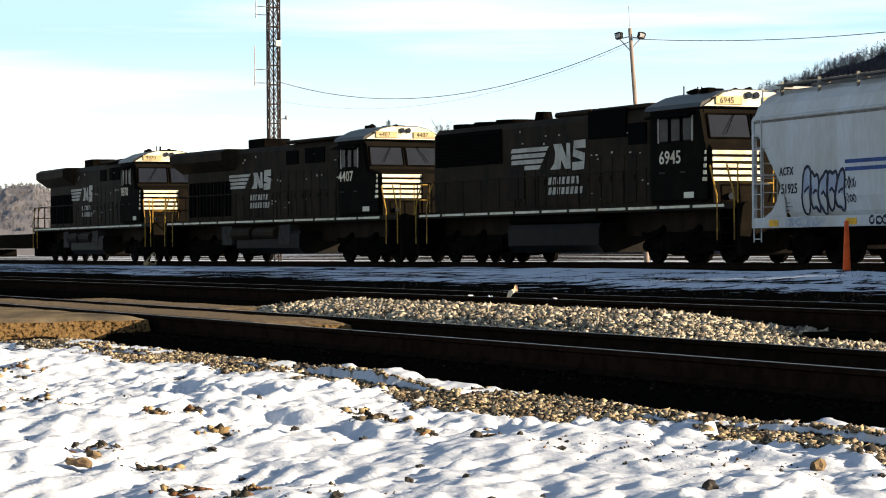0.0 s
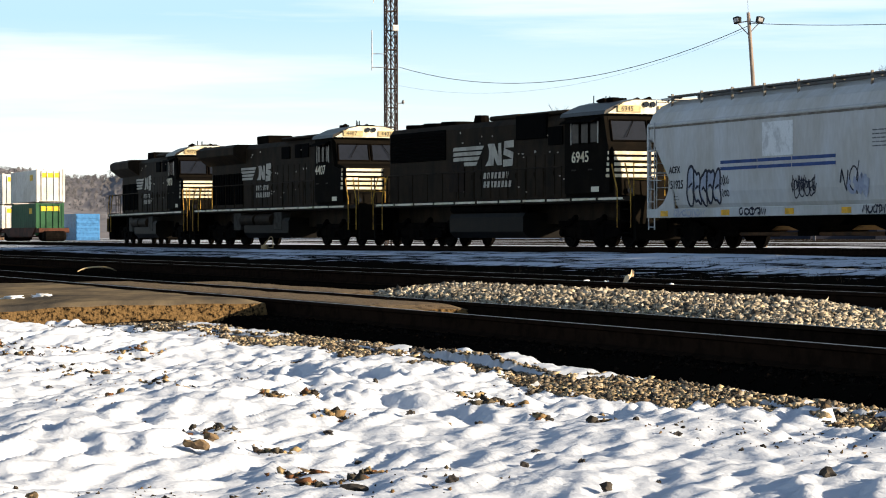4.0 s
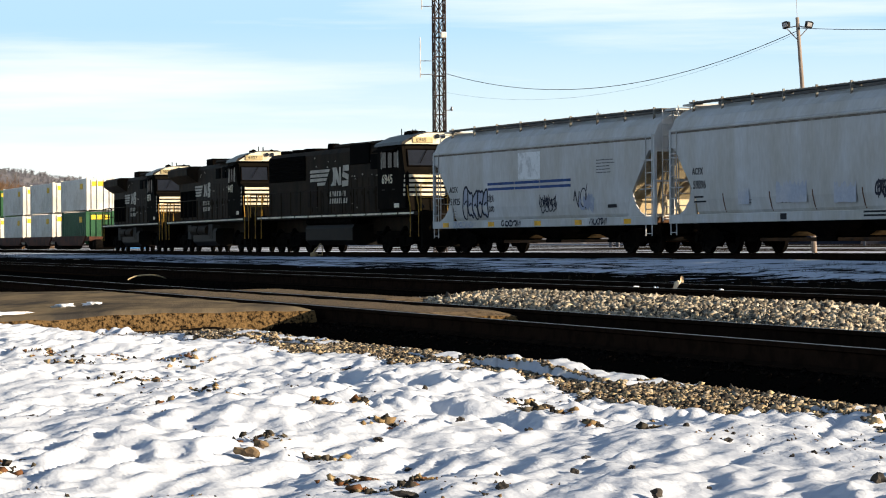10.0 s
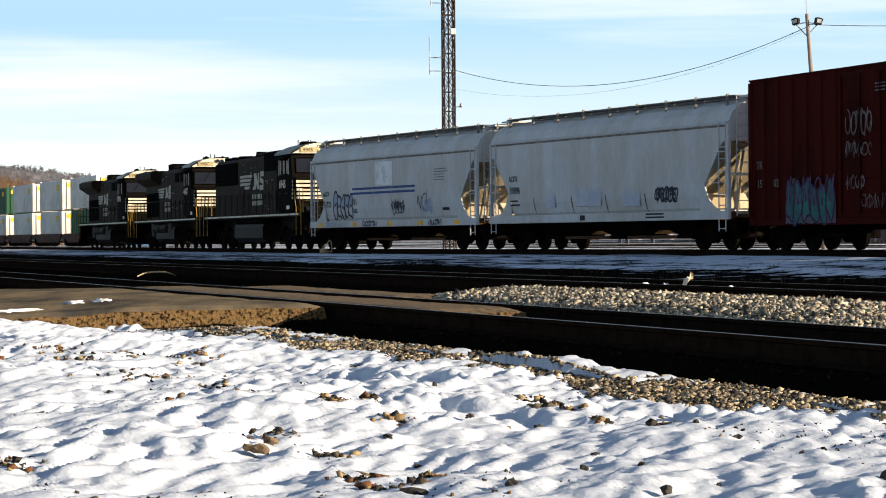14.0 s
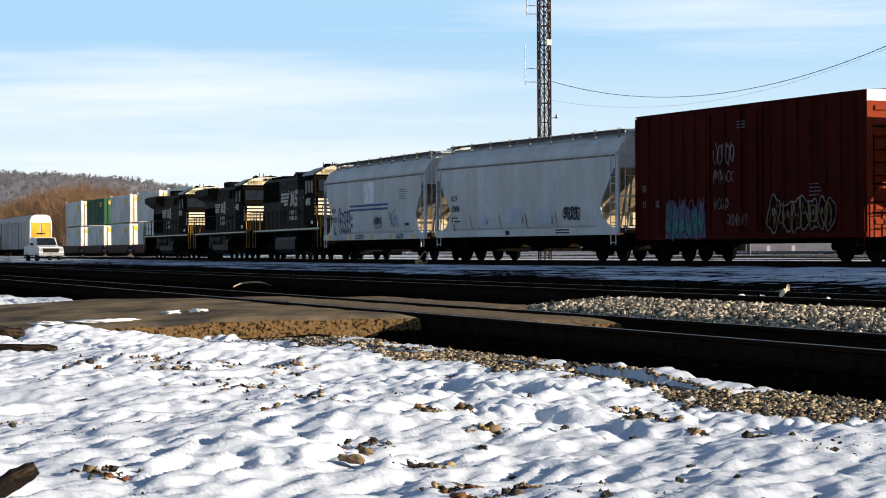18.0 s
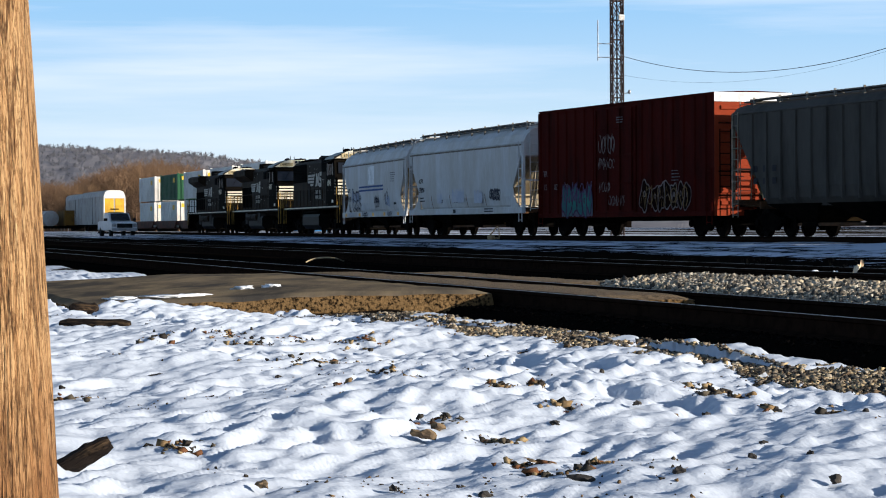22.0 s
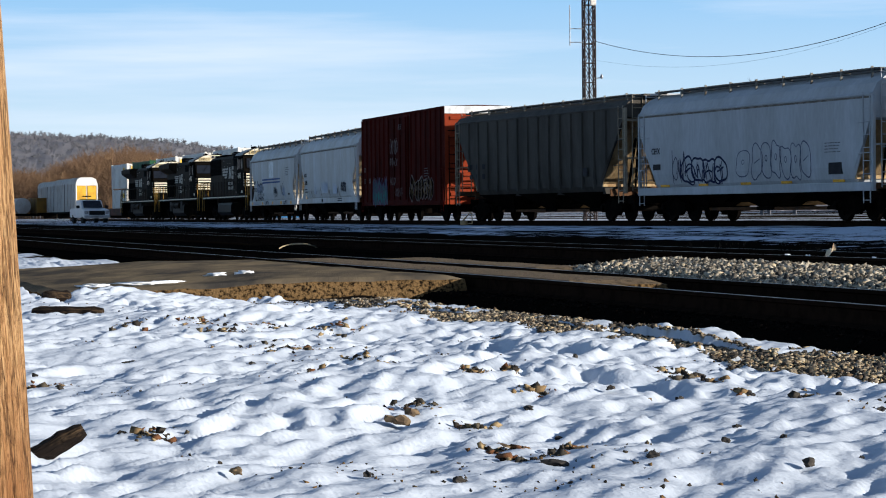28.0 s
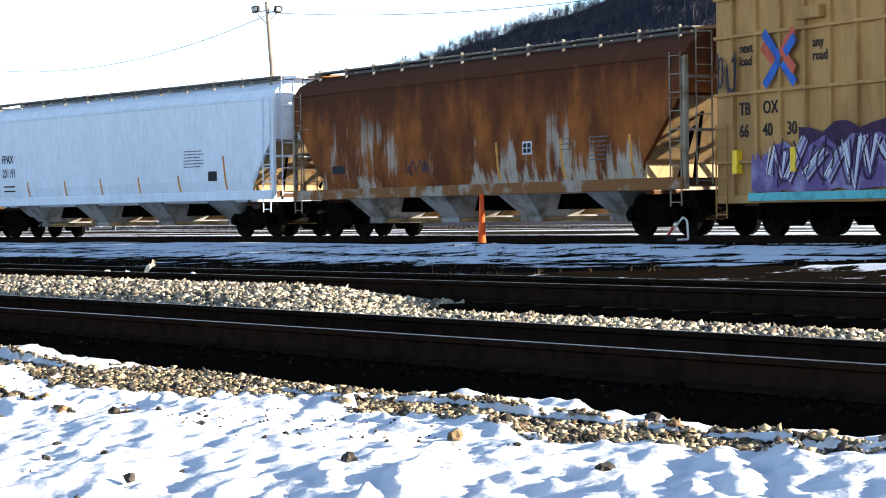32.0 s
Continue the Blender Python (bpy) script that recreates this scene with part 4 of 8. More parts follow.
        prism(bm, [(cx - w * 0.5, 0.98), (cx - w * 0.46, 0.98), (cx - w * 0.14, 0.50), (cx - w * 0.18, 0.50)], 0.2, 1.3, "y")
        prism(bm, [(cx + w * 0.5, 0.98), (cx + w * 0.46, 0.98), (cx + w * 0.14, 0.50), (cx + w * 0.18, 0.50)], 0.2, 1.3, "y")
        part("ridge_sheet", bm, sunlit_gold_sheet, car, "tan inner slope sheet with golden sunlight in its colour")
    bm = BM()
    tube(bm, (-H + inn, -0.7, 0.40), (H - inn, -0.7, 0.40), 0.05, 8)
    box(bm, -H + inn, H - inn, 0.55, 0.62, 0.34, 0.44)
    part("outlet_pipe", bm, rusty_underframe if chute_mat is underframe else sunlit_gold_sheet, car)
    for i in range(ribs):
        x = -H + inn * 0.5 + (2 * H - inn) * (i + 0.5) / ribs
        lo = low(x) if low(x) > 1.0 else 1.16
        bm = BM()
        prism(bm, [(x - 0.06, -1.49), (x - 0.035, -1.56), (x + 0.035, -1.56), (x + 0.06, -1.49)], lo + 0.02, eave - 0.02, "z")
        part("side_rib", bm, paint, car)
    for s in (-1, 1):
        truck(car, s * (L / 2 - 2.55), (-0.86, 0.86))
    if paint in (white_hopper, dull_hopper):
        # thin dark strip in place of the shadow along the eave
        bm = BM()
        box(bm, -H + 0.05, H - 0.05, -1.512, -1.49, eave - 0.07, eave - 0.01)
        part("eave_shadow_strip", bm, eave_shade, car, "dark strip drawn as the shadow under the eave")
    roof_walk(car, H - 0.35, top, walkway_dark, posts, post_paint=bracket_grey)
    return car


def amber(car, xs, z, y=-1.56):
    for x in xs:
        bm = BM()
        box(bm, x - 0.24, x + 0.24, y - 0.004, y + 0.006, z, z + 0.16)
        part("reflector", bm, amber_paint, car)


def streaks(car, xs, z0, z1, lean=0.05, material=None, width=0.10):
    for x in xs:
        bm = BM()
        ribbon(bm, [(x + lean, z0), (x, z1)], width, side_y)
        part("marking_stripe", bm, material or orange_stripe, car, "" if material else "thin faded orange stripe")


TRAIN = []


def place(car, a, b):
    TRAIN.append((car, (a + b) / 2, (b - a) / 2 - 2.6))
    return car


# the white hoppers with blue stripes and spray-paint scrawls
h1 = place(hopper("dirty white covered hopper with two blue stripes and scrawls", -36.6, -18.75, white_hopper, 8.42, 3.58, 4.42, 0.88, 3, underframe, end_paint=cream_slope), -36.6, -18.75)
lettering("ACFX", 0.20, black_paint, h1, -7.0, 2.17, side_y(2.3))
lettering("51925", 0.24, black_paint, h1, -6.95, 1.72, side_y(1.8))
bars(h1, black_paint, -7.1, 1.5, side_y(1.45), 0.75, 3, 0.04, 0.05, seed=3)
bars(h1, black_paint, 4.6, 3.0, side_y(2.8), 1.3, 5, 0.05, 0.05, seed=5)
for _z in (2.18, 2.36):
    for _x0, _x1 in ((-3.7, -1.55), (-1.5, 0.4), (0.45, 2.75)):
        _b = BM()
        box(_b, _x0, _x1, side_y(2.3) - 0.004, side_y(2.3) + 0.004, _z, _z + 0.09)
        part("blue_stripe", _b, blue_paint, h1)
_b = BM()
box(_b, -1.2, 0.5, side_y(3) - 0.003, side_y(3) + 0.004, 2.5, 3.42)
part("painted_patch", _b, faded_patch, h1)
_b = BM()
box(_b, 5.3, 5.9, side_y(1.5) - 0.003, side_y(1.5) + 0.03, 1.45, 1.8)
part("stencil_panel", _b, black_paint, h1)
bubble(h1, scrawl_black, scrawl_grey, -5.85, -3.75, 1.28, 2.25, side_y, 5, 5, 0.085)
scrawl(h1, scrawl_black, -3.75, -3.2, 1.75, 2.05, side_y, 6, 4, 0.035)
scrawl(h1, scrawl_black, -3.7, -3.25, 1.42, 1.66, side_y, 7, 3, 0.035)
scrawl(h1, scrawl_black, 0.35, 1.7, 1.5, 1.95, side_y, 12, 5, 0.05)
bubble(h1, scrawl_black, None, 0.5, 1.6, 1.38, 1.8, side_y, 13, 4, 0.04)
scrawl(h1, scrawl_black, 2.9, 3.9, 1.4, 2.25, side_y, 15, 2, 0.05)
scrawl(h1, scrawl_grey, 3.3, 4.3, 1.4, 1.9, side_y, 16, 2, 0.2)
scrawl(h1, scrawl_grey, -6.6, -4.6, 0.9, 1.13, -1.56, 17, 7, 0.05)
scrawl(h1, scrawl_black, -2.5, -0.9, 0.9, 1.13, -1.56, 18, 5, 0.05)
scrawl(h1, scrawl_black, 4.2, 5.4, 0.9, 1.13, -1.56, 19, 5, 0.05)
amber(h1, (-7.2, -3.3, 0.4, 3.4, 6.8), 0.92)

h2 = place(hopper("clean white covered hopper with small black lettering", -18.75, -0.7, white_hopper, 8.42, 3.68, 4.5, 0.9, 3, underframe, end_paint=cream_slope), -18.75, -0.7)
lettering("ACFX", 0.20, black_paint, h2, -6.9, 2.34, side_y(2.4))
lettering("59896", 0.24, black_paint, h2, -6.85, 1.92, side_y(2.0))
bars(h2, black_paint, -6.8, 1.7, side_y(1.6), 0.8, 2, 0.05, 0.09, seed=8)
streaks(h2, (-4.9, -2.0, 0.5, 3.2), 1.2, 1.75, 0.05, dark_stripe, 0.06)
for _x0, _x1, _z1, _s in ((-3.9, -3.2, 1.9, 41), (-1.6, 0.2, 2.05, 42)):
    cloud_paint(h2, faded_blue, _x0, _x1, 1.4, _z1, side_y(1.6) - 0.015, _s)
bars(h2, scrawl_grey, -3.6, 1.7, side_y(1.5), 0.7, 4, 0.04, 0.04, seed=9)
bars(h2, scrawl_grey, -1.4, 1.6, side_y(1.45), 1.0, 3, 0.04, 0.04, seed=10)
cloud_paint(h2, faded_blue, 1.7, 2.9, 1.35, 1.95, side_y(1.6) - 0.015, 4)
bubble(h2, scrawl_black, None, 3.9, 5.3, 1.5, 1.9, side_y, 22, 5, 0.07)
scrawl(h2, scrawl_black, 3.95, 5.25, 1.45, 1.95, side_y, 23, 6, 0.06)
bars(h2, black_paint, 3.4, 1.13, -1.56, 1.4, 2, 0.05, 0.05, seed=11)
_b = BM()
box(_b, -1.2, -0.85, -1.565, -1.55, 0.95, 1.12)
part("stencil_panel", _b, black_paint, h2)

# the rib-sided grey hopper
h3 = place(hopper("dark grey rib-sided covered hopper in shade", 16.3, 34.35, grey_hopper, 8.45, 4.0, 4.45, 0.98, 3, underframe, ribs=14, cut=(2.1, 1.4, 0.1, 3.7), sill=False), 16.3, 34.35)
for _z in (2.3, 1.9):
    for _x in (-6.8, -6.1, -5.4):
        bars(h3, black_paint, _x, _z, -1.51, 0.36, 1, 0.2, 0.1, seed=13)
_b = BM()
box(_b, 4.9, 5.3, -1.575, -1.56, 1.65, 1.95)
part("stencil_panel", _b, black_paint, h3)

h4 = place(hopper("white covered hopper with long outline scrawls on its side", 34.35, 51.7, dull_hopper, 8.15, 3.65, 4.42, 0.88, 3, underframe, cut=(1.1, 1.4, 0.12, 3.0)), 34.35, 51.7)
lettering("CEFX", 0.20, black_paint, h4, -7.1, 2.3, side_y(2.4))
bars(h4, black_paint, -7.0, 1.95, side_y(1.9), 0.8, 1, 0.2, 0.1, seed=21)
bars(h4, black_paint, 5.3, 2.35, side_y(2.2), 1.0, 4, 0.04, 0.05, seed=22)
_b = BM()
box(_b, 5.5, 6.3, side_y(1.6) - 0.003, side_y(1.5) + 0.03, 1.4, 1.75)
part("stencil_panel", _b, black_paint, h4)
scrawl(h4, scrawl_navy, -5.6, -4.4, 1.2, 2.4, side_y, 31, 2, 0.05)
bubble(h4, scrawl_navy, None, -4.7, -1.4, 1.25, 2.1, side_y, 33, 4, 0.075)
scrawl(h4, scrawl_navy, -4.4, -1.6, 1.2, 1.95, side_y, 34, 4, 0.06)
bubble(h4, scrawl_faint, None, -0.6, 0.3, 1.5, 2.2, side_y, 36, 1, 0.035)
bubble(h4, scrawl_faint, None, 0.5, 4.4, 1.35, 2.4, side_y, 35, 6, 0.04)
for _x in (-6.6, -3.6, -0.5, 2.3, 5.6):
    _b = BM()
    box(_b, _x, _x + 0.7, side_y(1.2) - 0.02, side_y(1.2) + 0.004, 1.16, 1.30)
    part("reflector", _b, amber_paint, h4)

h5 = place(hopper("pale blue-grey covered hopper with thin orange marks", 51.7, 72.2, pale_hopper, 9.65, 3.8, 4.4, 1.03, 4, dark_slope, cut=(1.15, 1.5, 0.1, 2.7), posts=12), 51.7, 72.2)
lettering("FPAX", 0.26, black_paint, h5, -7.9, 2.45, side_y(2.5))
lettering("201191", 0.28, black_paint, h5, -7.9, 1.98, side_y(2.0), stretch=0.85)
bars(h5, black_paint, -7.8, 1.7, side_y(1.6), 0.9, 2, 0.05, 0.1, seed=24)
bars(h5, black_paint, 4.6, 2.5, side_y(2.3), 1.3, 6, 0.05, 0.04, seed=25)
streaks(h5, (-8.4, -6.0, -3.3, -0.8, 1.7, 4.2), 1.32, 1.8, 0.06)
streaks(h5, (6.9,), 1.35, 2.3, 0.12)
_b = BM()
box(_b, 6.0, 6.5, side_y(1.7) - 0.004, side_y(1.7) + 0.02, 1.6, 1.88)
part("stencil_panel", _b, black_paint, h5)

h6 = place(hopper("heavily rusted brown covered hopper with pale worn lower side", 72.2, 92.3, rust, 9.25, 3.75, 4.35, 0.98, 4, dark_slope, cut=(1.55, 1.6, 0.1, 3.0), posts=12, trim=worn_trim), 72.2, 92.3)
scrawl(h6, scrawl_black, -3.0, -1.75, 1.4, 1.95, side_y, 41, 4, 0.04)
bars(h6, black_paint, -7.0, 1.85, side_y(1.8), 0.8, 1, 0.2, 0.1, seed=26)
_b = BM()
box(_b, 2.75, 3.15, side_y(2.0) - 0.006, side_y(2.0) + 0.01, 1.88, 2.18)
part("stencil_frame", _b, faded_patch, h6)
for _x0, _z0 in ((2.79, 2.04), (2.97, 2.04), (2.79, 1.92), (2.97, 1.92)):
    _b = BM()
    box(_b, _x0, _x0 + 0.14, side_y(2.0) - 0.012, side_y(2.0) - 0.005, _z0, _z0 + 0.10)
    part("stencil_panel", _b, black_paint, h6)
streaks(h6, (1.55, 4.4, 7.2), 1.3, 2.2, 0.06)
bars(h6, black_paint, 5.6, 2.2, side_y(2.0), 0.9, 6, 0.04, 0.06, seed=27)
bars(h6, black_paint, 4.4, 2.2, side_y(2.0), 0.6, 3, 0.04, 0.08, seed=28)


# ---- boxcars ----
def boxcar(label, a, b, paint, half, eave, low, rib_step, end_paint, door=None):
    car = thing("boxcar", label, "boxcar", "cars of the train")
    L = b - a
    sec = [(-1.46, low), (-1.46, eave), (-1.50, eave), (-1.50, eave + 0.05), (-0.8, eave + 0.08), (0, eave + 0.10)]
    sec += [(-y, z) for y, z in sec[-2::-1]]
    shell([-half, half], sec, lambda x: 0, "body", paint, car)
    x = -half + 0.06 if door else -half + 0.68
    while x < half:
        if door is None or not door[0] - 0.05 < x < door[1] + 0.05:
            bm = BM()
            w = 0.15 if door else 0.06
            d = 0.05 if door else 0.07
            prism(bm, [(x - w, -1.455), (x - w * 0.6, -1.46 - d), (x + w * 0.6, -1.46 - d), (x + w, -1.455)], low + 0.12, eave - 0.04, "z")
            part("side_rib", bm, paint, car)
        x += rib_step
    for s in (-1, 1):
        bm = BM()
        box(bm, -half, half, s * 1.47 - 0.05, s * 1.47 + 0.05, low, low + 0.16, 0.01)
        part("side_sill", bm, paint, car)
        bm = BM()
        e = s * half
        for i in range(9):
            z = low + 0.35 + (eave - low - 0.9) * i / 8
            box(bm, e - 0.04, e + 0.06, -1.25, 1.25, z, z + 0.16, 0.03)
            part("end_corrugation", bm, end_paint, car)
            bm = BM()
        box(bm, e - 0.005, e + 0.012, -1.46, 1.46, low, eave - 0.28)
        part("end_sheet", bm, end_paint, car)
        bm = BM()
        box(bm, e - 0.005, e + 0.016, -1.46, 1.46, eave - 0.27, eave + 0.05)
        part("end_band", bm, faded_patch, car, "white reflective band")
        ladder(car, e - s * 0.25, -1.53, low - 0.3, low + 1.6, paint)
        ladder(car, e + s * 0.1, -1.1, low - 0.2, eave - 1.2, underframe, axis="y")
        for z in (1.4, 2.2, eave - 1.0):
            bm = BM()
            tube(bm, (e + s * 0.1, -1.35, z), (e + s * 0.1, 1.2, z), 0.02, 6)
            part("grab_iron", bm, underframe, car)
        bm = BM()
        box(bm, e, e + s * 0.35, -0.5, 0.5, 1.0, 1.08)
        tube(bm, (e + s * 0.2, 0.45, 1.0), (e + s * 0.2, 0.45, 2.6), 0.04, 6)
        part("brake_rigging", bm, underframe, car)
        coupler(car, s * L / 2, s)
        truck(car, s * (L / 2 - 2.45), (-0.86, 0.86))
    bm = BM()
    box(bm, -L / 2 + 0.5, L / 2 - 0.5, -0.35, 0.35, 0.55, 0.9)
    part("centre_sill", bm, underframe, car)
    return car


rb = place(boxcar("oxide-red boxcar with pale scrawls along its side", -0.7, 16.3, red_box_shaded, 7.68, 4.82, 0.70, 0.86, oxide_sunlit_end, (-2.3, 1.5)), -0.7, 16.3)
_b = BM()
box(_b, -2.25, 1.45, -1.52, -1.44, 0.86, 4.72, 0.02)
_d = part("door", _b, red_box_shaded, rb)
for _x in (-2.0, -0.95, 0.15, 1.2):
    _b = BM()
    tube(_b, (_x, -1.55, 0.95), (_x, -1.55, 4.65), 0.03, 8)
    part("lock_rod", _b, red_box_shaded, _d)
for _z in (1.9, 2.9, 3.9):
    _b = BM()
    box(_b, -2.2, 1.4, -1.545, -1.515, _z, _z + 0.08, 0.01)
    part("door_stiffener", _b, red_box_shaded, _d)
lettering("TR", 0.22, scrawl_white, rb, -7.15, 2.3, -1.525)
for _i, _q in enumerate(("15", "02", "03")):
    lettering(_q, 0.22, scrawl_white, rb, -7.1 + _i * 1.04, 1.78, -1.525)
scrawl(rb, scrawl_white, -1.75, -0.3, 3.0, 3.75, -1.56, 51, 5, 0.055)
scrawl(rb, scrawl_white, -1.75, -0.2, 2.45, 2.9, -1.56, 59, 5, 0.045)
scrawl(rb, scrawl_white, -1.7, -0.7, 1.6, 2.0, -1.56, 52, 4, 0.05)
scrawl(rb, scrawl_white, -0.9, 0.6, 1.1, 1.5, -1.56, 60, 5, 0.045)
cloud_paint(rb, scrawl_teal, -5.3, -2.35, 0.72, 1.45, -1.535, 53)
bubble(rb, scrawl_plum, scrawl_aqua_dim, -5.25, -2.4, 0.78, 1.85, -1.545, 54, 6, 0.07)
scrawl(rb, scrawl_violet_dim, -5.2, -2.4, 1.3, 2.05, -1.553, 57, 7, 0.07)
bubble(rb, scrawl_white, scrawl_dusk, 1.9, 2.6, 0.9, 1.95, -1.54, 58, 1, 0.06)
bubble(rb, scrawl_white, scrawl_dusk, 2.9, 6.0, 0.95, 1.85, -1.54, 55, 6, 0.055)
scrawl(rb, scrawl_ochre, 2.0, 5.8, 1.0, 1.8, -1.548, 56, 8, 0.05)
bars(rb, scrawl_white, -0.1, 4.35, -1.56, 0.75, 3, 0.06, 0.03, seed=31)
bars(rb, scrawl_white, 4.5, 2.3, -1.54, 0.7, 4, 0.05, 0.06, seed=32)

yb = place(boxcar("tan-yellow high boxcar with violet spray lettering and logo", 92.3, 112.6, yellow_box, 9.6, 5.1, 0.66, 0.86, yellow_box), 92.3, 112.6)
for _z in (1.45, 2.82, 3.97, 4.75):
    _b = BM()
    box(_b, -9.6, 9.6, -1.545, -1.45, _z, _z + 0.07, 0.01)
    part("side_rail", _b, yellow_box, yb)
lettering("next", 0.19, black_paint, yb, -8.72, 3.66, -1.475)
lettering("load", 0.19, black_paint, yb, -8.72, 3.40, -1.475)
lettering("any", 0.19, black_paint, yb, -6.12, 3.62, -1.475)
lettering("road", 0.19, black_paint, yb, -6.12, 3.36, -1.475)
lettering("TB", 0.25, black_paint, yb, -8.75, 2.42, -1.475)
lettering("OX", 0.25, black_paint, yb, -7.88, 2.42, -1.475)
for _i, _q in enumerate(("66", "40", "30")):
    lettering(_q, 0.25, black_paint, yb, -8.75 + _i * 0.86, 1.98, -1.475)
for _m, _pts, _y in ((bright_blue, ((-7.72, 4.0), (-7.2, 3.5), (-7.2, 3.4), (-7.7, 2.95)), -1.55), (red_logo, ((-6.62, 4.0), (-7.1, 3.52)), -1.555), (red_logo, ((-7.75, 3.75), (-7.35, 3.4)), -1.557),
                     (bright_blue, ((-6.62, 2.95), (-7.05, 3.38)), -1.553), (red_logo, ((-6.62, 3.2), (-6.95, 3.5)), -1.558), (bright_blue, ((-6.6, 3.85), (-6.95, 3.55)), -1.559)):
    _b = BM()
    ribbon(_b, _pts, 0.2, _y)
    part("logo_arrow", _b, _m, yb)
_b = BM()
box(_b, -6.5, -5.7, -1.62, -1.45, 4.15, 4.4, 0.02)
part("roof_hatch_step", _b, yellow_box, yb)
scrawl(yb, scrawl_black, -9.5, -8.8, 2.85, 3.7, -1.54, 61, 3, 0.07)
cloud_paint(yb, scrawl_violet, -8.2, -6.3, 0.85, 1.75, -1.55, 62)
cloud_paint(yb, scrawl_plum, -6.5, 4.0, 1.15, 2.3, -1.55, 61)
cloud_paint(yb, scrawl_violet, -7.4, 4.2, 0.85, 1.95, -1.556, 63)
_r = random.Random(64)
_x = -7.5
while _x < 3.6:
    # chunky slanted letters that spell nothing: a dark outline, a pale fill and a light edge
    _w, _top = _r.uniform(0.45, 0.85), _r.uniform(1.7, 2.15) - (0.25 if _x < -6.6 else 0)
    _n = _r.choice((2, 3, 3, 4))
    _pts = [(_x + _w * (_i / (_n - 1)) * 0.85 + _r.uniform(-0.06, 0.06), (_top - _r.uniform(0, 0.15)) if (_i + _n) % 2 else 0.92 + _r.uniform(0, 0.4)) for _i in range(_n)]
    for _nm, _m, _wd, _dy in (("spray_outline", scrawl_plum, 0.34, -1.562), ("spray_letter", letter_spray, 0.20, -1.567), ("spray_shade", scrawl_violet, 0.07, -1.572)):
        _b = BM()
        ribbon(_b, [(_q[0] + (0.05 if _m is scrawl_violet else 0), _q[1]) for _q in _pts], _wd, _dy)
        part(_nm, _b, _m, yb)
    _b = BM()
    ribbon(_b, [(_q[0] - 0.12, _q[1] + 0.05) for _q in _pts[:2]], 0.03, -1.576)
    part("spray_highlight", _b, faded_patch, yb)
    _x += _w * 0.92
scrawl(yb, scrawl_plum, -7.3, 3.8, 0.95, 1.9, -1.58, 65, 16, 0.05)
_b = BM()
box(_b, -8.3, 4.2, -1.565, -1.54, 0.7, 0.86)
part("spray_band", _b, scrawl_aqua, yb)
for _x in (-8.85, -6.75):
    _b = BM()
    box(_b, _x, _x + 0.17, -1.59, -1.46, 1.25, 1.72)
    part("reflector", _b, yellow_reflector, yb)


# ---- locomotives ----
tank_paint = mat("satin_black_tank_paint", (0.006, 0.0055, 0.005), 0.5, second=(0.010, 0.008, 0.006), scale=2, spec=0.035)
grimy_box = mat("grimy_grey_box", (0.035, 0.032, 0.028), 0.8, second=(0.02, 0.016, 0.012), scale=3)
gold_board = mat("pale_number_board", (0.5, 0.40, 0.22), 0.6)
brown_grime = mat("brown_grimy_paint", (0.018, 0.010, 0.006), 0.85, second=(0.008, 0.006, 0.005), scale=3)
dim_cream = mat("worn_cream_lettering", (0.46, 0.43, 0.37), 0.7, second=(0.34, 0.31, 0.27), scale=2)


def hand_rail(car, x0, x1, y, z0, z1, step=1.25, material=None):
    m = material or loco_black
    bm = BM()
    tube(bm, (x0, y, z1), (x1, y, z1), 0.022, 6)
    rail = part("handrail", bm, m, car)
    n = max(1, round((x1 - x0) / step))
    for i in range(n + 1):
        bm = BM()
        tube(bm, (x0 + (x1 - x0) * i / n, y, z0), (x0 + (x1 - x0) * i / n, y, z1), 0.02, 6)
        part("stanchion", bm, m, rail)


def cab_steps(car, x, s, material):
    """A corner stairwell with its bright handrails."""
    for q in (-1, 1):
        bm = BM()
        for z in (0.42, 0.78, 1.14):
            box(bm, x - 0.32, x + 0.32, q * 1.25 - 0.18, q * 1.25 + 0.18, z, z + 0.04, 0.005)
        box(bm, x - 0.36, x - 0.32, q * 1.25 - 0.2, q * 1.25 + 0.2, 0.35, 1.6)
        box(bm, x + 0.32, x + 0.36, q * 1.25 - 0.2, q * 1.25 + 0.2, 0.35, 1.6)
        part("steps", bm, underframe, car)
        for dx in (-0.42, 0.42):
            bm = BM()
            pts = [(x + dx, q * 1.5, 0.6), (x + dx, q * 1.5, 1.75), (x + dx - s * 0.18, q * 1.5, 2.15), (x + dx - s * 0.42, q * 1.46, 2.55)]
            for a, b in zip(pts, pts[1:]):
                tube(bm, a, b, 0.022, 6)
            part("grab_rail", bm, material, car, "yellow-painted bent handrail")


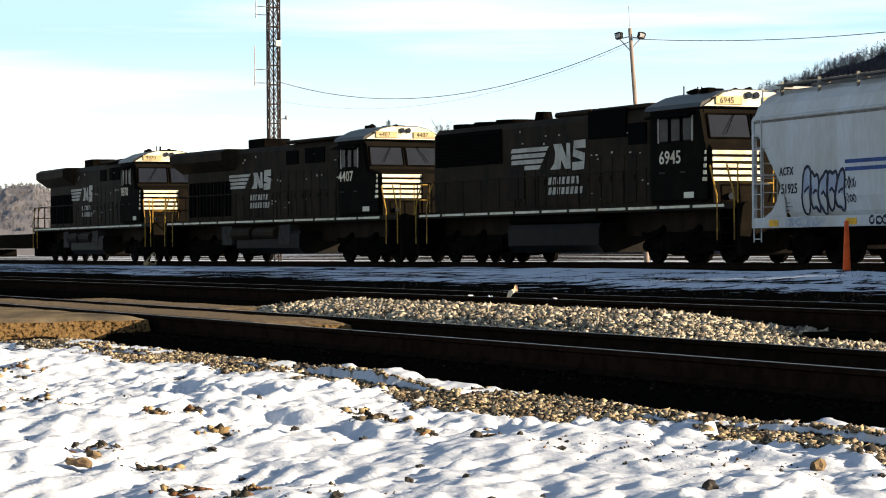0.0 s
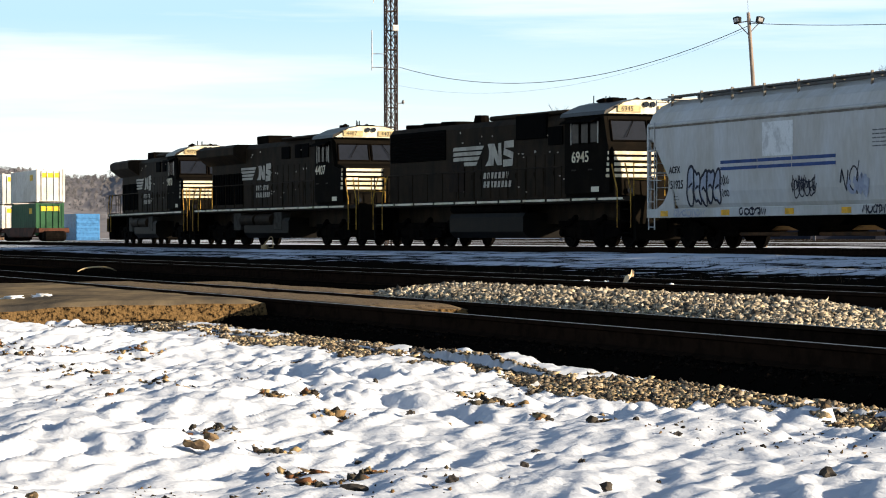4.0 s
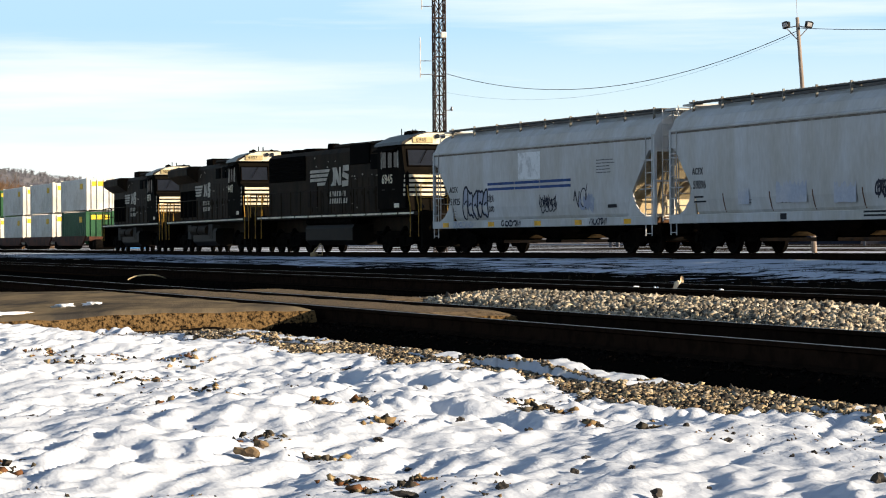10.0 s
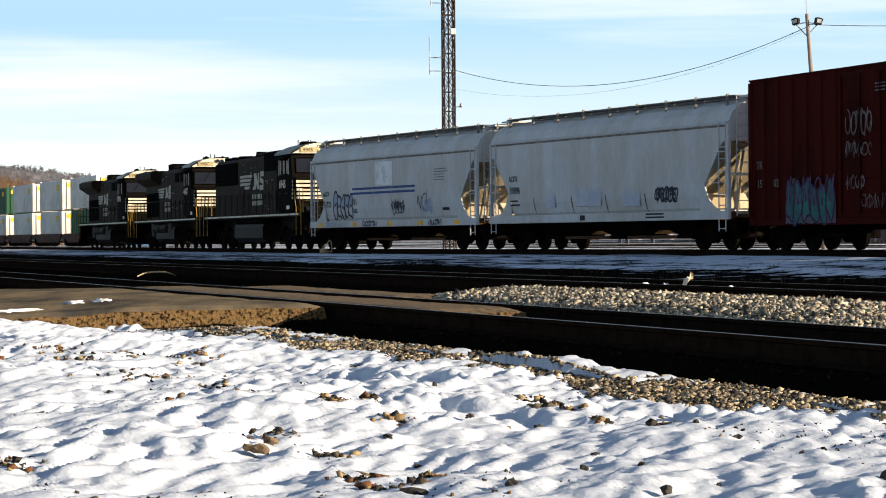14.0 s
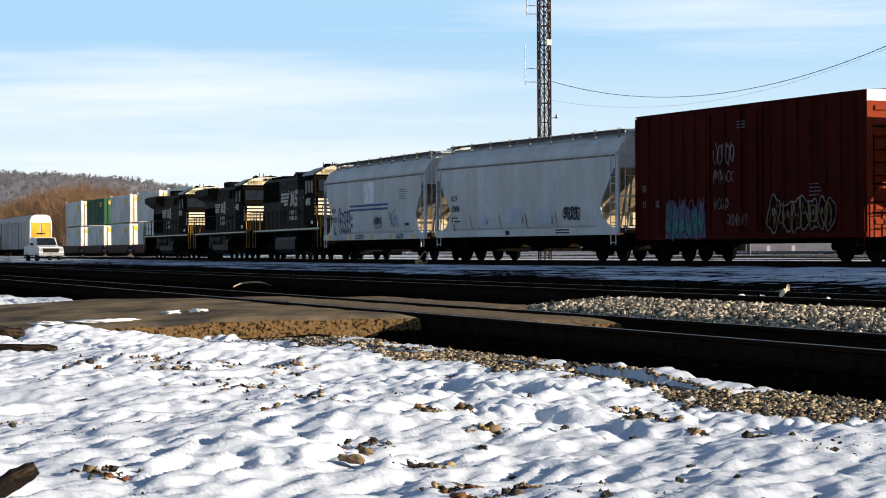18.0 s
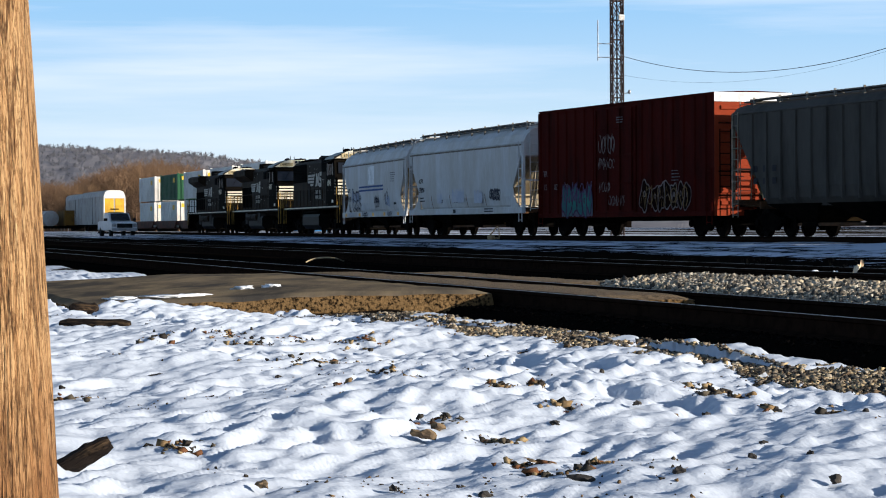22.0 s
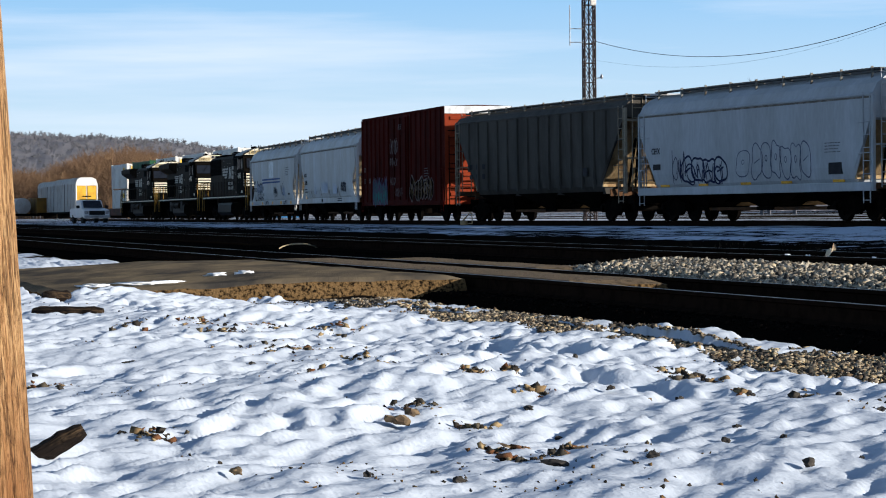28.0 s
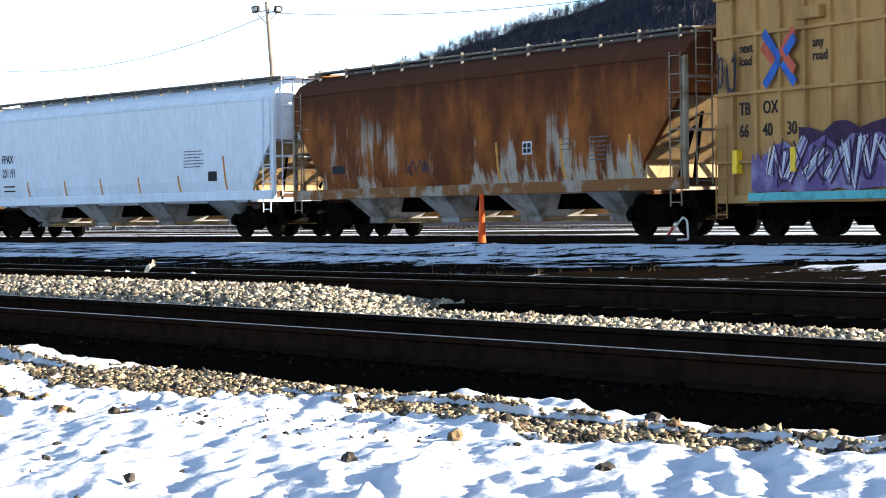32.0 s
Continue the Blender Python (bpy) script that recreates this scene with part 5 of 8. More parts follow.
def logo(car, x0, x1, z0, z1, y):
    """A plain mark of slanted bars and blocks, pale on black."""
    w, h = x1 - x0, z1 - z0
    for i in range(4):
        z = z0 + h * (0.05 + 0.24 * i)
        bm = BM()
        v = [bm.verts.new((px, y, pz)) for px, pz in ((x0 - 0.02 * i, z), (x0 + w * (0.38 + 0.035 * i), z), (x0 + w * (0.41 + 0.035 * i), z + h * 0.17), (x0 + 0.01 * i, z + h * 0.17))]
        bm.faces.new(v)
        part("logo_bar", bm, dim_cream, car)
    for k, (a, b) in enumerate(((0.56, 0.72), (0.78, 0.98))):
        bm = BM()
        if k == 0:
            pts = ((0.53, 0.0), (0.585, 0.25), (0.60, 0.65), (0.575, 1.0), (0.68, 1.0), (0.745, 0.42), (0.745, 1.0), (0.79, 1.0), (0.80, 0.0), (0.725, 0.0), (0.675, 0.38), (0.665, 0.0))
            bm.faces.new([bm.verts.new((x0 + w * a_, y, z0 + h * b_)) for a_, b_ in pts])
        else:
            pts = [(x0 + w * 0.82, z0 + h * 0.08), (x0 + w * 0.96, z0 + h * 0.1), (x0 + w * 0.97, z0 + h * 0.42), (x0 + w * 0.84, z0 + h * 0.6), (x0 + w * 0.85, z0 + h * 0.92), (x0 + w * 0.99, z0 + h * 0.93)]
            ribbon(bm, pts, 0.24, y)
        part("logo_block", bm, dim_cream, car)
    for i, (f, g) in enumerate(((0.5, 0.92), (0.5, 0.96))):
        bm = BM()
        n = 7 + i
        for j in range(n):
            step = w * (g - f) / n
            xa, za, hh = x0 + w * f + step * j, z0 - 0.44 - 0.30 * i, 0.21
            # a plain slanted block for each letter
            v = [bm.verts.new((px, y, pz)) for px, pz in ((xa, za), (xa + step * 0.66, za), (xa + step * 0.66 + 0.05, za + hh), (xa + 0.05, za + hh))]
            bm.faces.new(v)
            part("letter_block", bm, dim_cream, car)
            bm = BM()
        bm.free()


def locomotive(label, a, b, kind, number, board):
    car = thing("diesel_locomotive", label, "locomotive", "locomotives of the train")
    L = b - a
    E = L / 2 - 0.62                      # end of the deck
    emd = kind == "emd"
    deck, hood, top = 1.56, 0.93, 4.30 if emd else 4.32
    cab0, cab1, nose = (5.4, 8.25, 8.6) if emd else (5.75, 8.0, 9.1)
    rear = -9.54 if emd else -9.85
    # deck and frame
    bm = BM()
    box(bm, -E, E, -1.48, 1.48, deck - 0.16, deck, 0.02)
    box(bm, -E, E, -0.5, 0.5, 0.75, deck - 0.16)
    part("deck", bm, loco_black, car)
    for s in (-1, 1):
        n = 11
        for i in range(n):
            x0 = -E + 0.3 + (cab1 + 0.9 + E) * i / n
            x1 = x0 + (cab1 + 0.9 + E) / n * 0.9
            bm = BM()
            box(bm, x0, x1, s * 1.485 - 0.012, s * 1.485 + 0.012, deck - 0.10, deck - 0.03)
            part("sill_stripe", bm, cream_paint, car, "pale reflective sill stripe")
    # long hood
    bm = BM()
    sec = [(-hood, deck), (-hood, top - 0.22), (-hood + 0.16, top - 0.02), (0, top + 0.03), (hood - 0.16, top - 0.02), (hood, top - 0.22), (hood, deck)]
    prism(bm, sec, rear + (0.0 if emd else 0.6), cab0)
    part("long_hood", bm, loco_black, car)
    r = random.Random(7 if emd else 8)
    # hood doors, each a thin raised panel
    x = rear + 5.2 if emd else rear + 5.6
    while x < cab0 - 1.6:
        for s in (-1, 1):
            bm = BM()
            y = s * hood
            box(bm, x, x + 0.62, y - 0.018, y + 0.018, deck + 0.12, deck + (1.45 if emd else 1.75), 0.006)
            d = part("hood_door", bm, loco_black, car)
            bm = BM()
            box(bm, x + 0.5, x + 0.56, y + s * 0.018, y + s * 0.045, deck + 0.75, deck + 0.9)
            part("door_latch", bm, loco_black, d)
        x += 0.68
    if emd:
        # radiator section with louvres, dynamic brake hatch, fans
        for s in (-1, 1):
            bm = BM()
            y = s * (hood + 0.02)
            box(bm, rear + 0.15, rear + 4.95, y - 0.02, y + 0.02, 3.05, 4.12, 0.01)
            g = part("radiator_grille", bm, board_dark, car)
            for i in range(9):
                bm = BM()
                z = 3.1 + i * 0.11
                prism(bm, [(s * (hood + 0.03), z), (s * (hood + 0.07), z + 0.02), (s * (hood + 0.03), z + 0.07)], rear + 0.2, rear + 4.9)
                part("louvre", bm, underframe, g)
            bm = BM()
            box(bm, 1.05, 3.25, y - 0.05, y + 0.05, 3.55, 4.36, 0.02)
            part("air_intake_box", bm, board_dark, car)
            bm = BM()
            box(bm, 3.35, 4.35, y - 0.03, y + 0.03, 3.3, 3.9, 0.02)
            part("filter_grille", bm, board_dark, car)
            bm = BM()
            box(bm, rear + 5.3, rear + 6.5, y - 0.025, y + 0.025, 1.9, 2.95, 0.01)
            part("rusty_door", bm, brown_grime, car)
        for i in range(3):
            bm = BM()
            tube(bm, (rear + 1.0 + 1.55 * i, 0, top), (rear + 1.0 + 1.55 * i, 0, top + 0.14), 0.66, 20)
            part("radiator_fan", bm, underframe, car)
        bm = BM()
        box(bm, -1.6, 0.6, -0.7, 0.7, top, top + 0.16, 0.05)
        part("brake_hatch", bm, loco_black, car)
        bm = BM()
        tube(bm, (-3.6, 0, top), (-3.6, 0, top + 0.3), 0.3, 12, 0.24)
        part("exhaust_stack", bm, underframe, car)
        bm = BM()
        box(bm, 1.0, 4.4, -0.85, 0.85, top, top + 0.13, 0.04)
        part("roof_hatch", bm, loco_black, car)
    else:
        # overhanging radiator wings at the rear
        bm = BM()
        sec = [(-0.93, 3.5), (-1.48, 3.88), (-1.5, 4.2), (-1.3, 4.32), (1.3, 4.32), (1.5, 4.2), (1.48, 3.88), (0.93, 3.5)]
        prism(bm, sec, rear, -4.5)
        part("radiator_wing", bm, loco_black, car)
        for s in (-1, 1):
            for i in range(12):
                bm = BM()
                x = rear + 0.8 + i * 0.36
                box(bm, x, x + 0.2, s * (hood + 0.02) - 0.03, s * (hood + 0.02) + 0.03, 1.75, 3.1, 0.01)
                part("intake_slat", bm, board_dark, car)
            for x0, x1, z0, z1 in ((0.35, 1.35, 3.55, 4.05), (2.0, 2.7, 3.55, 4.1), (2.85, 3.6, 3.55, 4.1)):
                bm = BM()
                box(bm, x0, x1, s * (hood + 0.02) - 0.03, s * (hood + 0.02) + 0.03, z0, z1, 0.01)
                part("filter_grille", bm, board_dark, car)
        bm = BM()
        box(bm, -4.1, -2.6, -0.55, 0.55, top, top + 0.34, 0.03)
        part("exhaust_silencer", bm, underframe, car)
        bm = BM()
        box(bm, 0.2, 5.6, -0.95, 0.95, top, top + 0.12, 0.05)
        part("brake_hatch", bm, loco_black, car)
    # cab with raked front and a wide nose
    roof = 4.22 if emd else 4.28
    bm = BM()
    side = [(cab0, deck), (nose, deck), (nose - 0.06, 2.98), (cab1 + 0.12, 3.16), (cab1 - 0.12, 4.0), (cab1 - 0.2, roof), (cab0, roof)]
    prism(bm, side, -1.5, 1.5, "y")
    es = [e for e in bm.edges if e.calc_length() > 0.5 and abs(e.verts[0].co.y - e.verts[1].co.y) < 0.01 and abs(e.verts[0].co.y) > 1.4]
    bmesh.ops.bevel(bm, geom=es, offset=0.12, segments=2, affect="EDGES")
    cab = part("cab", bm, cab_black_shaded, car)
    bm = BM()
    prism(bm, [(-1.56, roof - 0.12), (-1.5, roof + 0.0), (-0.9, roof + 0.27), (-0.5, roof + 0.36), (0.5, roof + 0.36), (0.9, roof + 0.27), (1.5, roof), (1.56, roof - 0.12)], cab0 - 0.1, cab1 - 0.02)
    part("cab_roof", bm, roof_gloss, cab)
    # pale panel over the windscreen with its number boards
    fx = cab1 - 0.02
    bm = BM()
    v = [(-1.46, roof - 0.10), (-0.9, roof + 0.24), (-0.5, roof + 0.33), (0.5, roof + 0.33), (0.9, roof + 0.24), (1.46, roof - 0.10)]
    prism(bm, v, fx, fx + 0.06)
    part("front_panel", bm, cream_paint, cab)
    for s in (-1, 1):
        bm = BM()
        box(bm, fx + 0.05, fx + 0.1, s * 0.72 - 0.42, s * 0.72 + 0.42, roof - 0.06, roof + 0.16, 0.02)
        nb = part("number_board", bm, gold_board, cab, "pale number board with dark figures")
        cu = bpy.data.curves.new("lettering", "FONT")
        cu.body, cu.size, cu.extrude, cu.resolution_u = board, 0.22, 0.002, 2
        tmp = bpy.data.objects.new("lettering", cu)
        tm = bpy.data.meshes.new_from_object(tmp)
        bpy.data.objects.remove(tmp)
        tm.transform(Matrix.Rotation(radians(90), 4, "Z") @ Matrix.Rotation(radians(90), 4, "X"))
        tm.materials.clear()
        tm.materials.append(black_paint)
        ob = new("digits", tm)
        ob.parent = nb
        ob.location = (fx + 0.105, s * 0.72 - 0.29, roof - 0.02)
        # windscreen panes on the raked front
        bm = BM()
        z0, z1 = 3.28, 3.92
        xa, xb = float(np.interp(z0, [3.16, 4.0], [cab1 + 0.12, cab1 - 0.12])) + 0.012, float(np.interp(z1, [3.16, 4.0], [cab1 + 0.12, cab1 - 0.12])) + 0.012
        q = [bm.verts.new(c) for c in ((xa, s * 0.1, z0), (xa, s * 1.3, z0), (xb, s * 1.28, z1), (xb, s * 0.1, z1))]
        bm.faces.new(q)
        part("windscreen", bm, window_glass, cab)
        bm = BM()
        for p, w in (((xa, s * 0.05, z0), (xb, s * 0.05, z1)), ((xa, s * 1.33, z0), (xb, s * 1.31, z1)), ((xa, s * 0.05, z0), (xa, s * 1.33, z0)), ((xb, s * 0.05, z1), (xb, s * 1.31, z1))):
            tube(bm, p, w, 0.03, 6)
        part("window_frame", bm, underframe, cab)
        bm = BM()
        tube(bm, (xb + 0.03, s * 0.5, z1), (xa + 0.04, s * 0.85, z0 + 0.12), 0.012, 5)
        part("wiper", bm, underframe, cab)
        # side windows
        w0, w1 = (5.95, 7.8) if emd else (6.1, 7.5)
        for i in range(3):
            xx0 = w0 + (w1 - w0) * i / 3 + 0.04
            xx1 = w0 + (w1 - w0) * (i + 1) / 3 - 0.04
            bm = BM()
            box(bm, xx0, xx1, s * 1.505 - 0.006, s * 1.505 + 0.006, 3.26, 3.86)
            part("side_window", bm, side_glass, cab)
            for px in (xx0, xx1):
                bm = BM()
                box(bm, px - 0.025, px + 0.025, s * 1.515 - 0.012, s * 1.515 + 0.012, 3.22, 3.9)
                part("window_post", bm, dim_cream if px in (xx0, xx1)[i != 0:1 + (i == 2)] else underframe, cab)
        bm = BM()
        prism(bm, [(s * 1.5, 3.98), (s * 1.82, 3.86), (s * 1.82, 3.89), (s * 1.5, 4.04)], w0 - 0.2, w1 + 0.1)
        part("sunshade", bm, underframe, cab)
        bm = BM()
        box(bm, nose - 1.3, nose - 0.8, s * 1.5 - 0.01, s * 1.5 + 0.012, deck + 0.16, deck + 0.32)
        part("warning_label", bm, cream_paint, cab)
    # stripes round the nose
    for i in range(5):
        z = 2.15 + 0.175 * i
        xz = float(np.interp(z, [deck, 2.98], [nose, nose - 0.06])) + 0.012
        bm = BM()
        box(bm, xz - 0.02, xz, -1.38, 1.38, z, z + 0.10)
        for s in (-1, 1):
            box(bm, nose - 0.35 + 0.03 * i, xz - 0.12, s * 1.503 - 0.006, s * 1.503 + 0.006, z, z + 0.10)
        part("nose_stripe", bm, cream_paint, cab, "cream stripe across the black nose")
    bm = BM()
    for s in (-0.12, 0.12):
        tube(bm, (fx + 0.05, s, roof + 0.2), (fx + 0.12, s, roof + 0.2), 0.09, 12)
    part("headlight", bm, window_glass, cab)
    for s in (-1, 1):
        bm = BM()
        tube(bm, (nose + 0.02, s * 0.9, 1.75), (nose + 0.1, s * 0.9, 1.75), 0.09, 12)
        part("ditch_light", bm, window_glass, car)
    bm = BM()
    box(bm, nose - 0.02, nose + 0.03, 0.1, 0.75, deck, 2.95, 0.01)
    part("nose_door", bm, cab_black_shaded, cab)
    # horns, antennas and clutter on the cab roof
    for i in range(9):
        bm = BM()
        x, y = r.uniform(cab0 + 0.2, cab1 - 0.4), r.uniform(-0.7, 0.7)
        if i < 3:
            box(bm, x - 0.2, x + 0.2, y - 0.14, y + 0.14, roof + 0.3, roof + 0.46, 0.03)
            part("roof_unit", bm, underframe, car)
        elif i < 6:
            tube(bm, (x, y, roof + 0.3), (x, y, roof + 0.58), 0.02, 6)
            part("antenna", bm, underframe, car)
        else:
            tube(bm, (x - 0.25, y, roof + 0.42), (x + 0.2, y, roof + 0.42), 0.035, 8, 0.09)
            part("horn", bm, underframe, car)
    # fuel tank, air reservoirs, battery boxes
    bm = BM()
    sec = [(-1.32, 1.12), (-1.4, 0.98), (-1.4, 0.5), (-1.2, 0.29), (1.2, 0.29), (1.4, 0.5), (1.4, 0.98), (1.32, 1.12)]
    prism(bm, sec, -3.3, 2.4)
    part("fuel_tank", bm, tank_paint, car)
    for s in (-1, 1):
        if emd:
            bm = BM()
            tube(bm, (-3.3, s * 1.25, 1.27), (2.2, s * 1.25, 1.27), 0.13, 12)
            part("air_reservoir", bm, underframe, car)
        else:
            for x0, x1 in ((-3.6, -1.8), (-1.5, 0.4)):
                bm = BM()
                tube(bm, (x0, s * 1.32, 1.05), (x1, s * 1.32, 1.05), 0.24, 14)
                part("air_reservoir", bm, loco_black, car, "dark cylindrical air reservoir")
            for x0 in (-4.7, 0.6):
                bm = BM()
                box(bm, x0, x0 + 1.0, s * 1.22 - 0.2, s * 1.22 + 0.2, 0.62, 1.35, 0.03)
                part("equipment_box", bm, grimy_box, car)
    # ends: pilots, platforms, steps, railings
    for s in (-1, 1):
        bm = BM()
        prism(bm, [(s * E, 0.2), (s * (E + 0.12), 0.25), (s * (E + 0.05), deck), (s * (E - 0.12), deck), (s * (E - 0.1), 0.4)], -1.4, 1.4, "y")
        part("pilot", bm, cab_black_shaded, car)
        cab_steps(car, s * (E - 0.45), s, gold_rail)
        coupler(car, s * L / 2, s)
        for q in (-1, 1):
            bm = BM()
            for z in (deck + 0.5, deck + 1.0):
                tube(bm, (s * (E + 0.02), q * 0.35, z), (s * (E + 0.02), q * 1.42, z), 0.02, 6)
            for y in (0.35, 0.9, 1.42):
                tube(bm, (s * (E + 0.02), q * y, deck), (s * (E + 0.02), q * y, deck + 1.0), 0.02, 6)
            part("end_railing", bm, gold_rail if s > 0 else loco_black, car)
        for i in range(5):
            bm = BM()
            y = -0.9 + 0.45 * i
            pts = [(s * (E + 0.1), y, 1.1), (s * (E + 0.28), y + 0.05, 0.75), (s * (E + 0.2), y + 0.1, 0.5)]
            tube(bm, pts[0], pts[1], 0.025, 6)
            tube(bm, pts[1], pts[2], 0.025, 6)
            part("air_hose", bm, underframe, car)
        hand_rail(car, -E + 0.9, cab0 - 0.2, s * 1.44, deck, deck + 1.0)
    ax = (-1.9, 0.0, 1.9)
    truck(car, L / 2 - 3.95, ax, six=True)
    truck(car, -L / 2 + 3.95, ax, six=True)
    # lettering
    lettering(number, 0.34, cream_paint, car, 6.0 if emd else 5.9, 2.66 if emd else 2.78, -1.51, stretch=1.2)
    bars(car, grimy_box, 6.0, 2.44, -1.508, 0.4, 1, 0.05, 0.1, seed=4)
    bars(car, grimy_box, 7.1, 2.44, -1.508, 0.3, 1, 0.05, 0.1, seed=5)
    # small pale stencils and latches scattered over hood, doors and sill
    for i in range(26):
        bm = BM()
        x, z = r.uniform(rear + 5.2, cab0 - 0.2), r.choice((r.uniform(1.75, 2.3), r.uniform(2.9, 3.1), r.uniform(3.5, 3.95)))
        box(bm, x, x + r.uniform(0.04, 0.11), -hood - 0.03, -hood - 0.01, z, z + r.uniform(0.03, 0.07))
        part("stencil_label", bm, dim_cream, car)
    if emd:
        logo(car, -3.9, 0.9, 2.75, 3.5, -hood - 0.035)
    else:
        logo(car, -5.0, -1.0, 2.75, 3.35, -hood - 0.035)
    return car


place(locomotive("black wide-cab diesel locomotive with cream nose stripes, leading", -101.9, -79.6, "ge", "9870", "9870"), -101.9, -79.6)
place(locomotive("black wide-cab diesel locomotive with overhanging radiators", -79.6, -57.5, "ge", "4407", "4407"), -79.6, -57.5)
place(locomotive("black diesel locomotive with louvred rear and cream nose stripes", -57.5, -36.6, "emd", "6945", "6945"), -57.5, -36.6)
TRAIN.sort(key=lambda c: c[1])


# ---- level crossing, stones and litter in the foreground ----
def slab(name, p0, p1, v0, v1, z_top, thick, material, label, edge_material=None, step=0.16):
    """A worn paving slab with a rough, crumbling edge; z_top is a height or a function of p."""
    ps, vs = np.arange(p0, p1 + 0.001, (p1 - p0) / max(2, round((p1 - p0) / step))), np.arange(v0, v1 + 0.001, (v1 - v0) / max(2, round((v1 - v0) / step)))
    P, V = np.meshgrid(ps, vs, indexing="ij")
    top = np.vectorize(z_top)(P) if callable(z_top) else np.full(P.shape, float(z_top))
    edge = np.minimum(np.minimum(P - p0, p1 - P), np.minimum(V - v0, v1 - V))
    Z = top + 0.03 * (fbm(P, V, 0.9, 51) - 0.5) - 0.05 * np.exp(-edge / 0.06) * (0.5 + fbm(P, V, 0.3, 52))
    n0, n1 = P.shape
    vs_, fs, ms = [], [], []
    for i in range(n0):
        for j in range(n1):
            x, y = at(P[i, j], V[i, j])
            vs_.append((x, y, Z[i, j]))
    for i in range(n0 - 1):
        for j in range(n1 - 1):
            fs.append((i * n1 + j, (i + 1) * n1 + j, (i + 1) * n1 + j + 1, i * n1 + j + 1))
            ms.append(0)
    ring = [(i, 0) for i in range(n0)] + [(n0 - 1, j) for j in range(1, n1)] + [(i, n1 - 1) for i in range(n0 - 2, -1, -1)] + [(0, j) for j in range(n1 - 2, 0, -1)]
    r = random.Random(3)
    levels = []
    for k in range(1, 4):
        row = []
        for i, j in ring:
            o = 0.14 * k / 3 * (fbm(np.array(P[i, j] * 3 + k), np.array(V[i, j] * 3), 0.3, 55 + k) - 0.2)
            x, y = at(P[i, j] + (o if i == n0 - 1 else -o if i == 0 else 0), V[i, j] + (o if j == n1 - 1 else -o if j == 0 else 0))
            row.append(len(vs_))
            vs_.append((x, y, Z[i, j] - thick * k / 3))
        levels.append(row)
    prev = [i * n1 + j for i, j in ring]
    m = len(ring)
    for row in levels:
        for q in range(m):
            fs.append((prev[q], prev[(q + 1) % m], row[(q + 1) % m], row[q]))
            ms.append(1)
        prev = row
    me = mesh_of(name, vs_, fs, material, smooth=False)
    me.materials.append(edge_material or material)
    me.polygons.foreach_set("material_index", ms)
    bm = bmesh.new()
    bm.from_mesh(me)
    bmesh.ops.recalc_face_normals(bm, faces=bm.faces[:])
    bm.to_mesh(me)
    bm.free()
    return tagged(new(name, me), label, "level crossing", kind="structure")


slab("road_apron", 3.3, 7.98, -39.5, -27.75, lambda p: float(np.interp(p, [3.3, 4.3, 6.1, 8.0], [-0.13, -0.085, -0.008, -0.008])), 0.34, asphalt, "worn asphalt crossing apron with crumbling edge", edge_aggregate)
slab("crossing_panel_1", 8.26, 9.46, -40.5, -25.1, -0.012, 0.22, concrete, "tan concrete panel between the rails", edge_aggregate)
slab("road_middle", 9.76, 10.9, -39.5, -31.0, -0.012, 0.3, concrete, "tan concrete strip beyond the near track", concrete)
old_snow = mat("old_snow", (0.80, 0.82, 0.86), 0.85, second=(0.7, 0.72, 0.76), scale=6, bump=0.3)
_r = random.Random(12)
for _p, _v, _w in ((3.9, -29.2, 0.35), (4.55, -28.8, 0.75), (5.6, -30.4, 0.32), (5.95, -30.5, 0.28)):
    bm = BM()
    bmesh.ops.create_icosphere(bm, subdivisions=3, radius=1.0)
    for v in bm.verts:
        k = 1 + 1.1 * noise.noise(v.co * 2.6 + Vector((_p * 7, 0, 0)))
        v.co = Vector((v.co.x * k * _w * 0.4, v.co.y * k * 0.14, max(v.co.z, -0.3) * 0.022 * (0.4 + k)))
    for f in bm.faces:
        f.smooth = True
    ob = tagged(part("snow_clump", bm, old_snow), "thin clump of old snow on the asphalt", "snow", "snow left on the crossing")
    _x, _y = at(_p, _v)
    ob.location, ob.rotation_euler = (_x, _y, float(np.interp(_p, [3.3, 4.3, 6.1, 8.0], [-0.13, -0.085, -0.008, -0.008]))), (0, 0, math.atan2(ACROSS[1], ACROSS[0]) + _r.uniform(-0.3, 0.3))


CHIP_V = np.array([(-0.9, -0.75, -0.6), (0.9, -0.65, -0.6), (0.0, 1.0, -0.6), (-0.55, -0.45, 0.65), (0.65, -0.35, 0.6), (0.1, 0.6, 0.65)])
CHIP_F = np.array([(0, 2, 1), (3, 4, 5), (0, 1, 4), (0, 4, 3), (1, 2, 5), (1, 5, 4), (2, 0, 3), (2, 3, 5)])


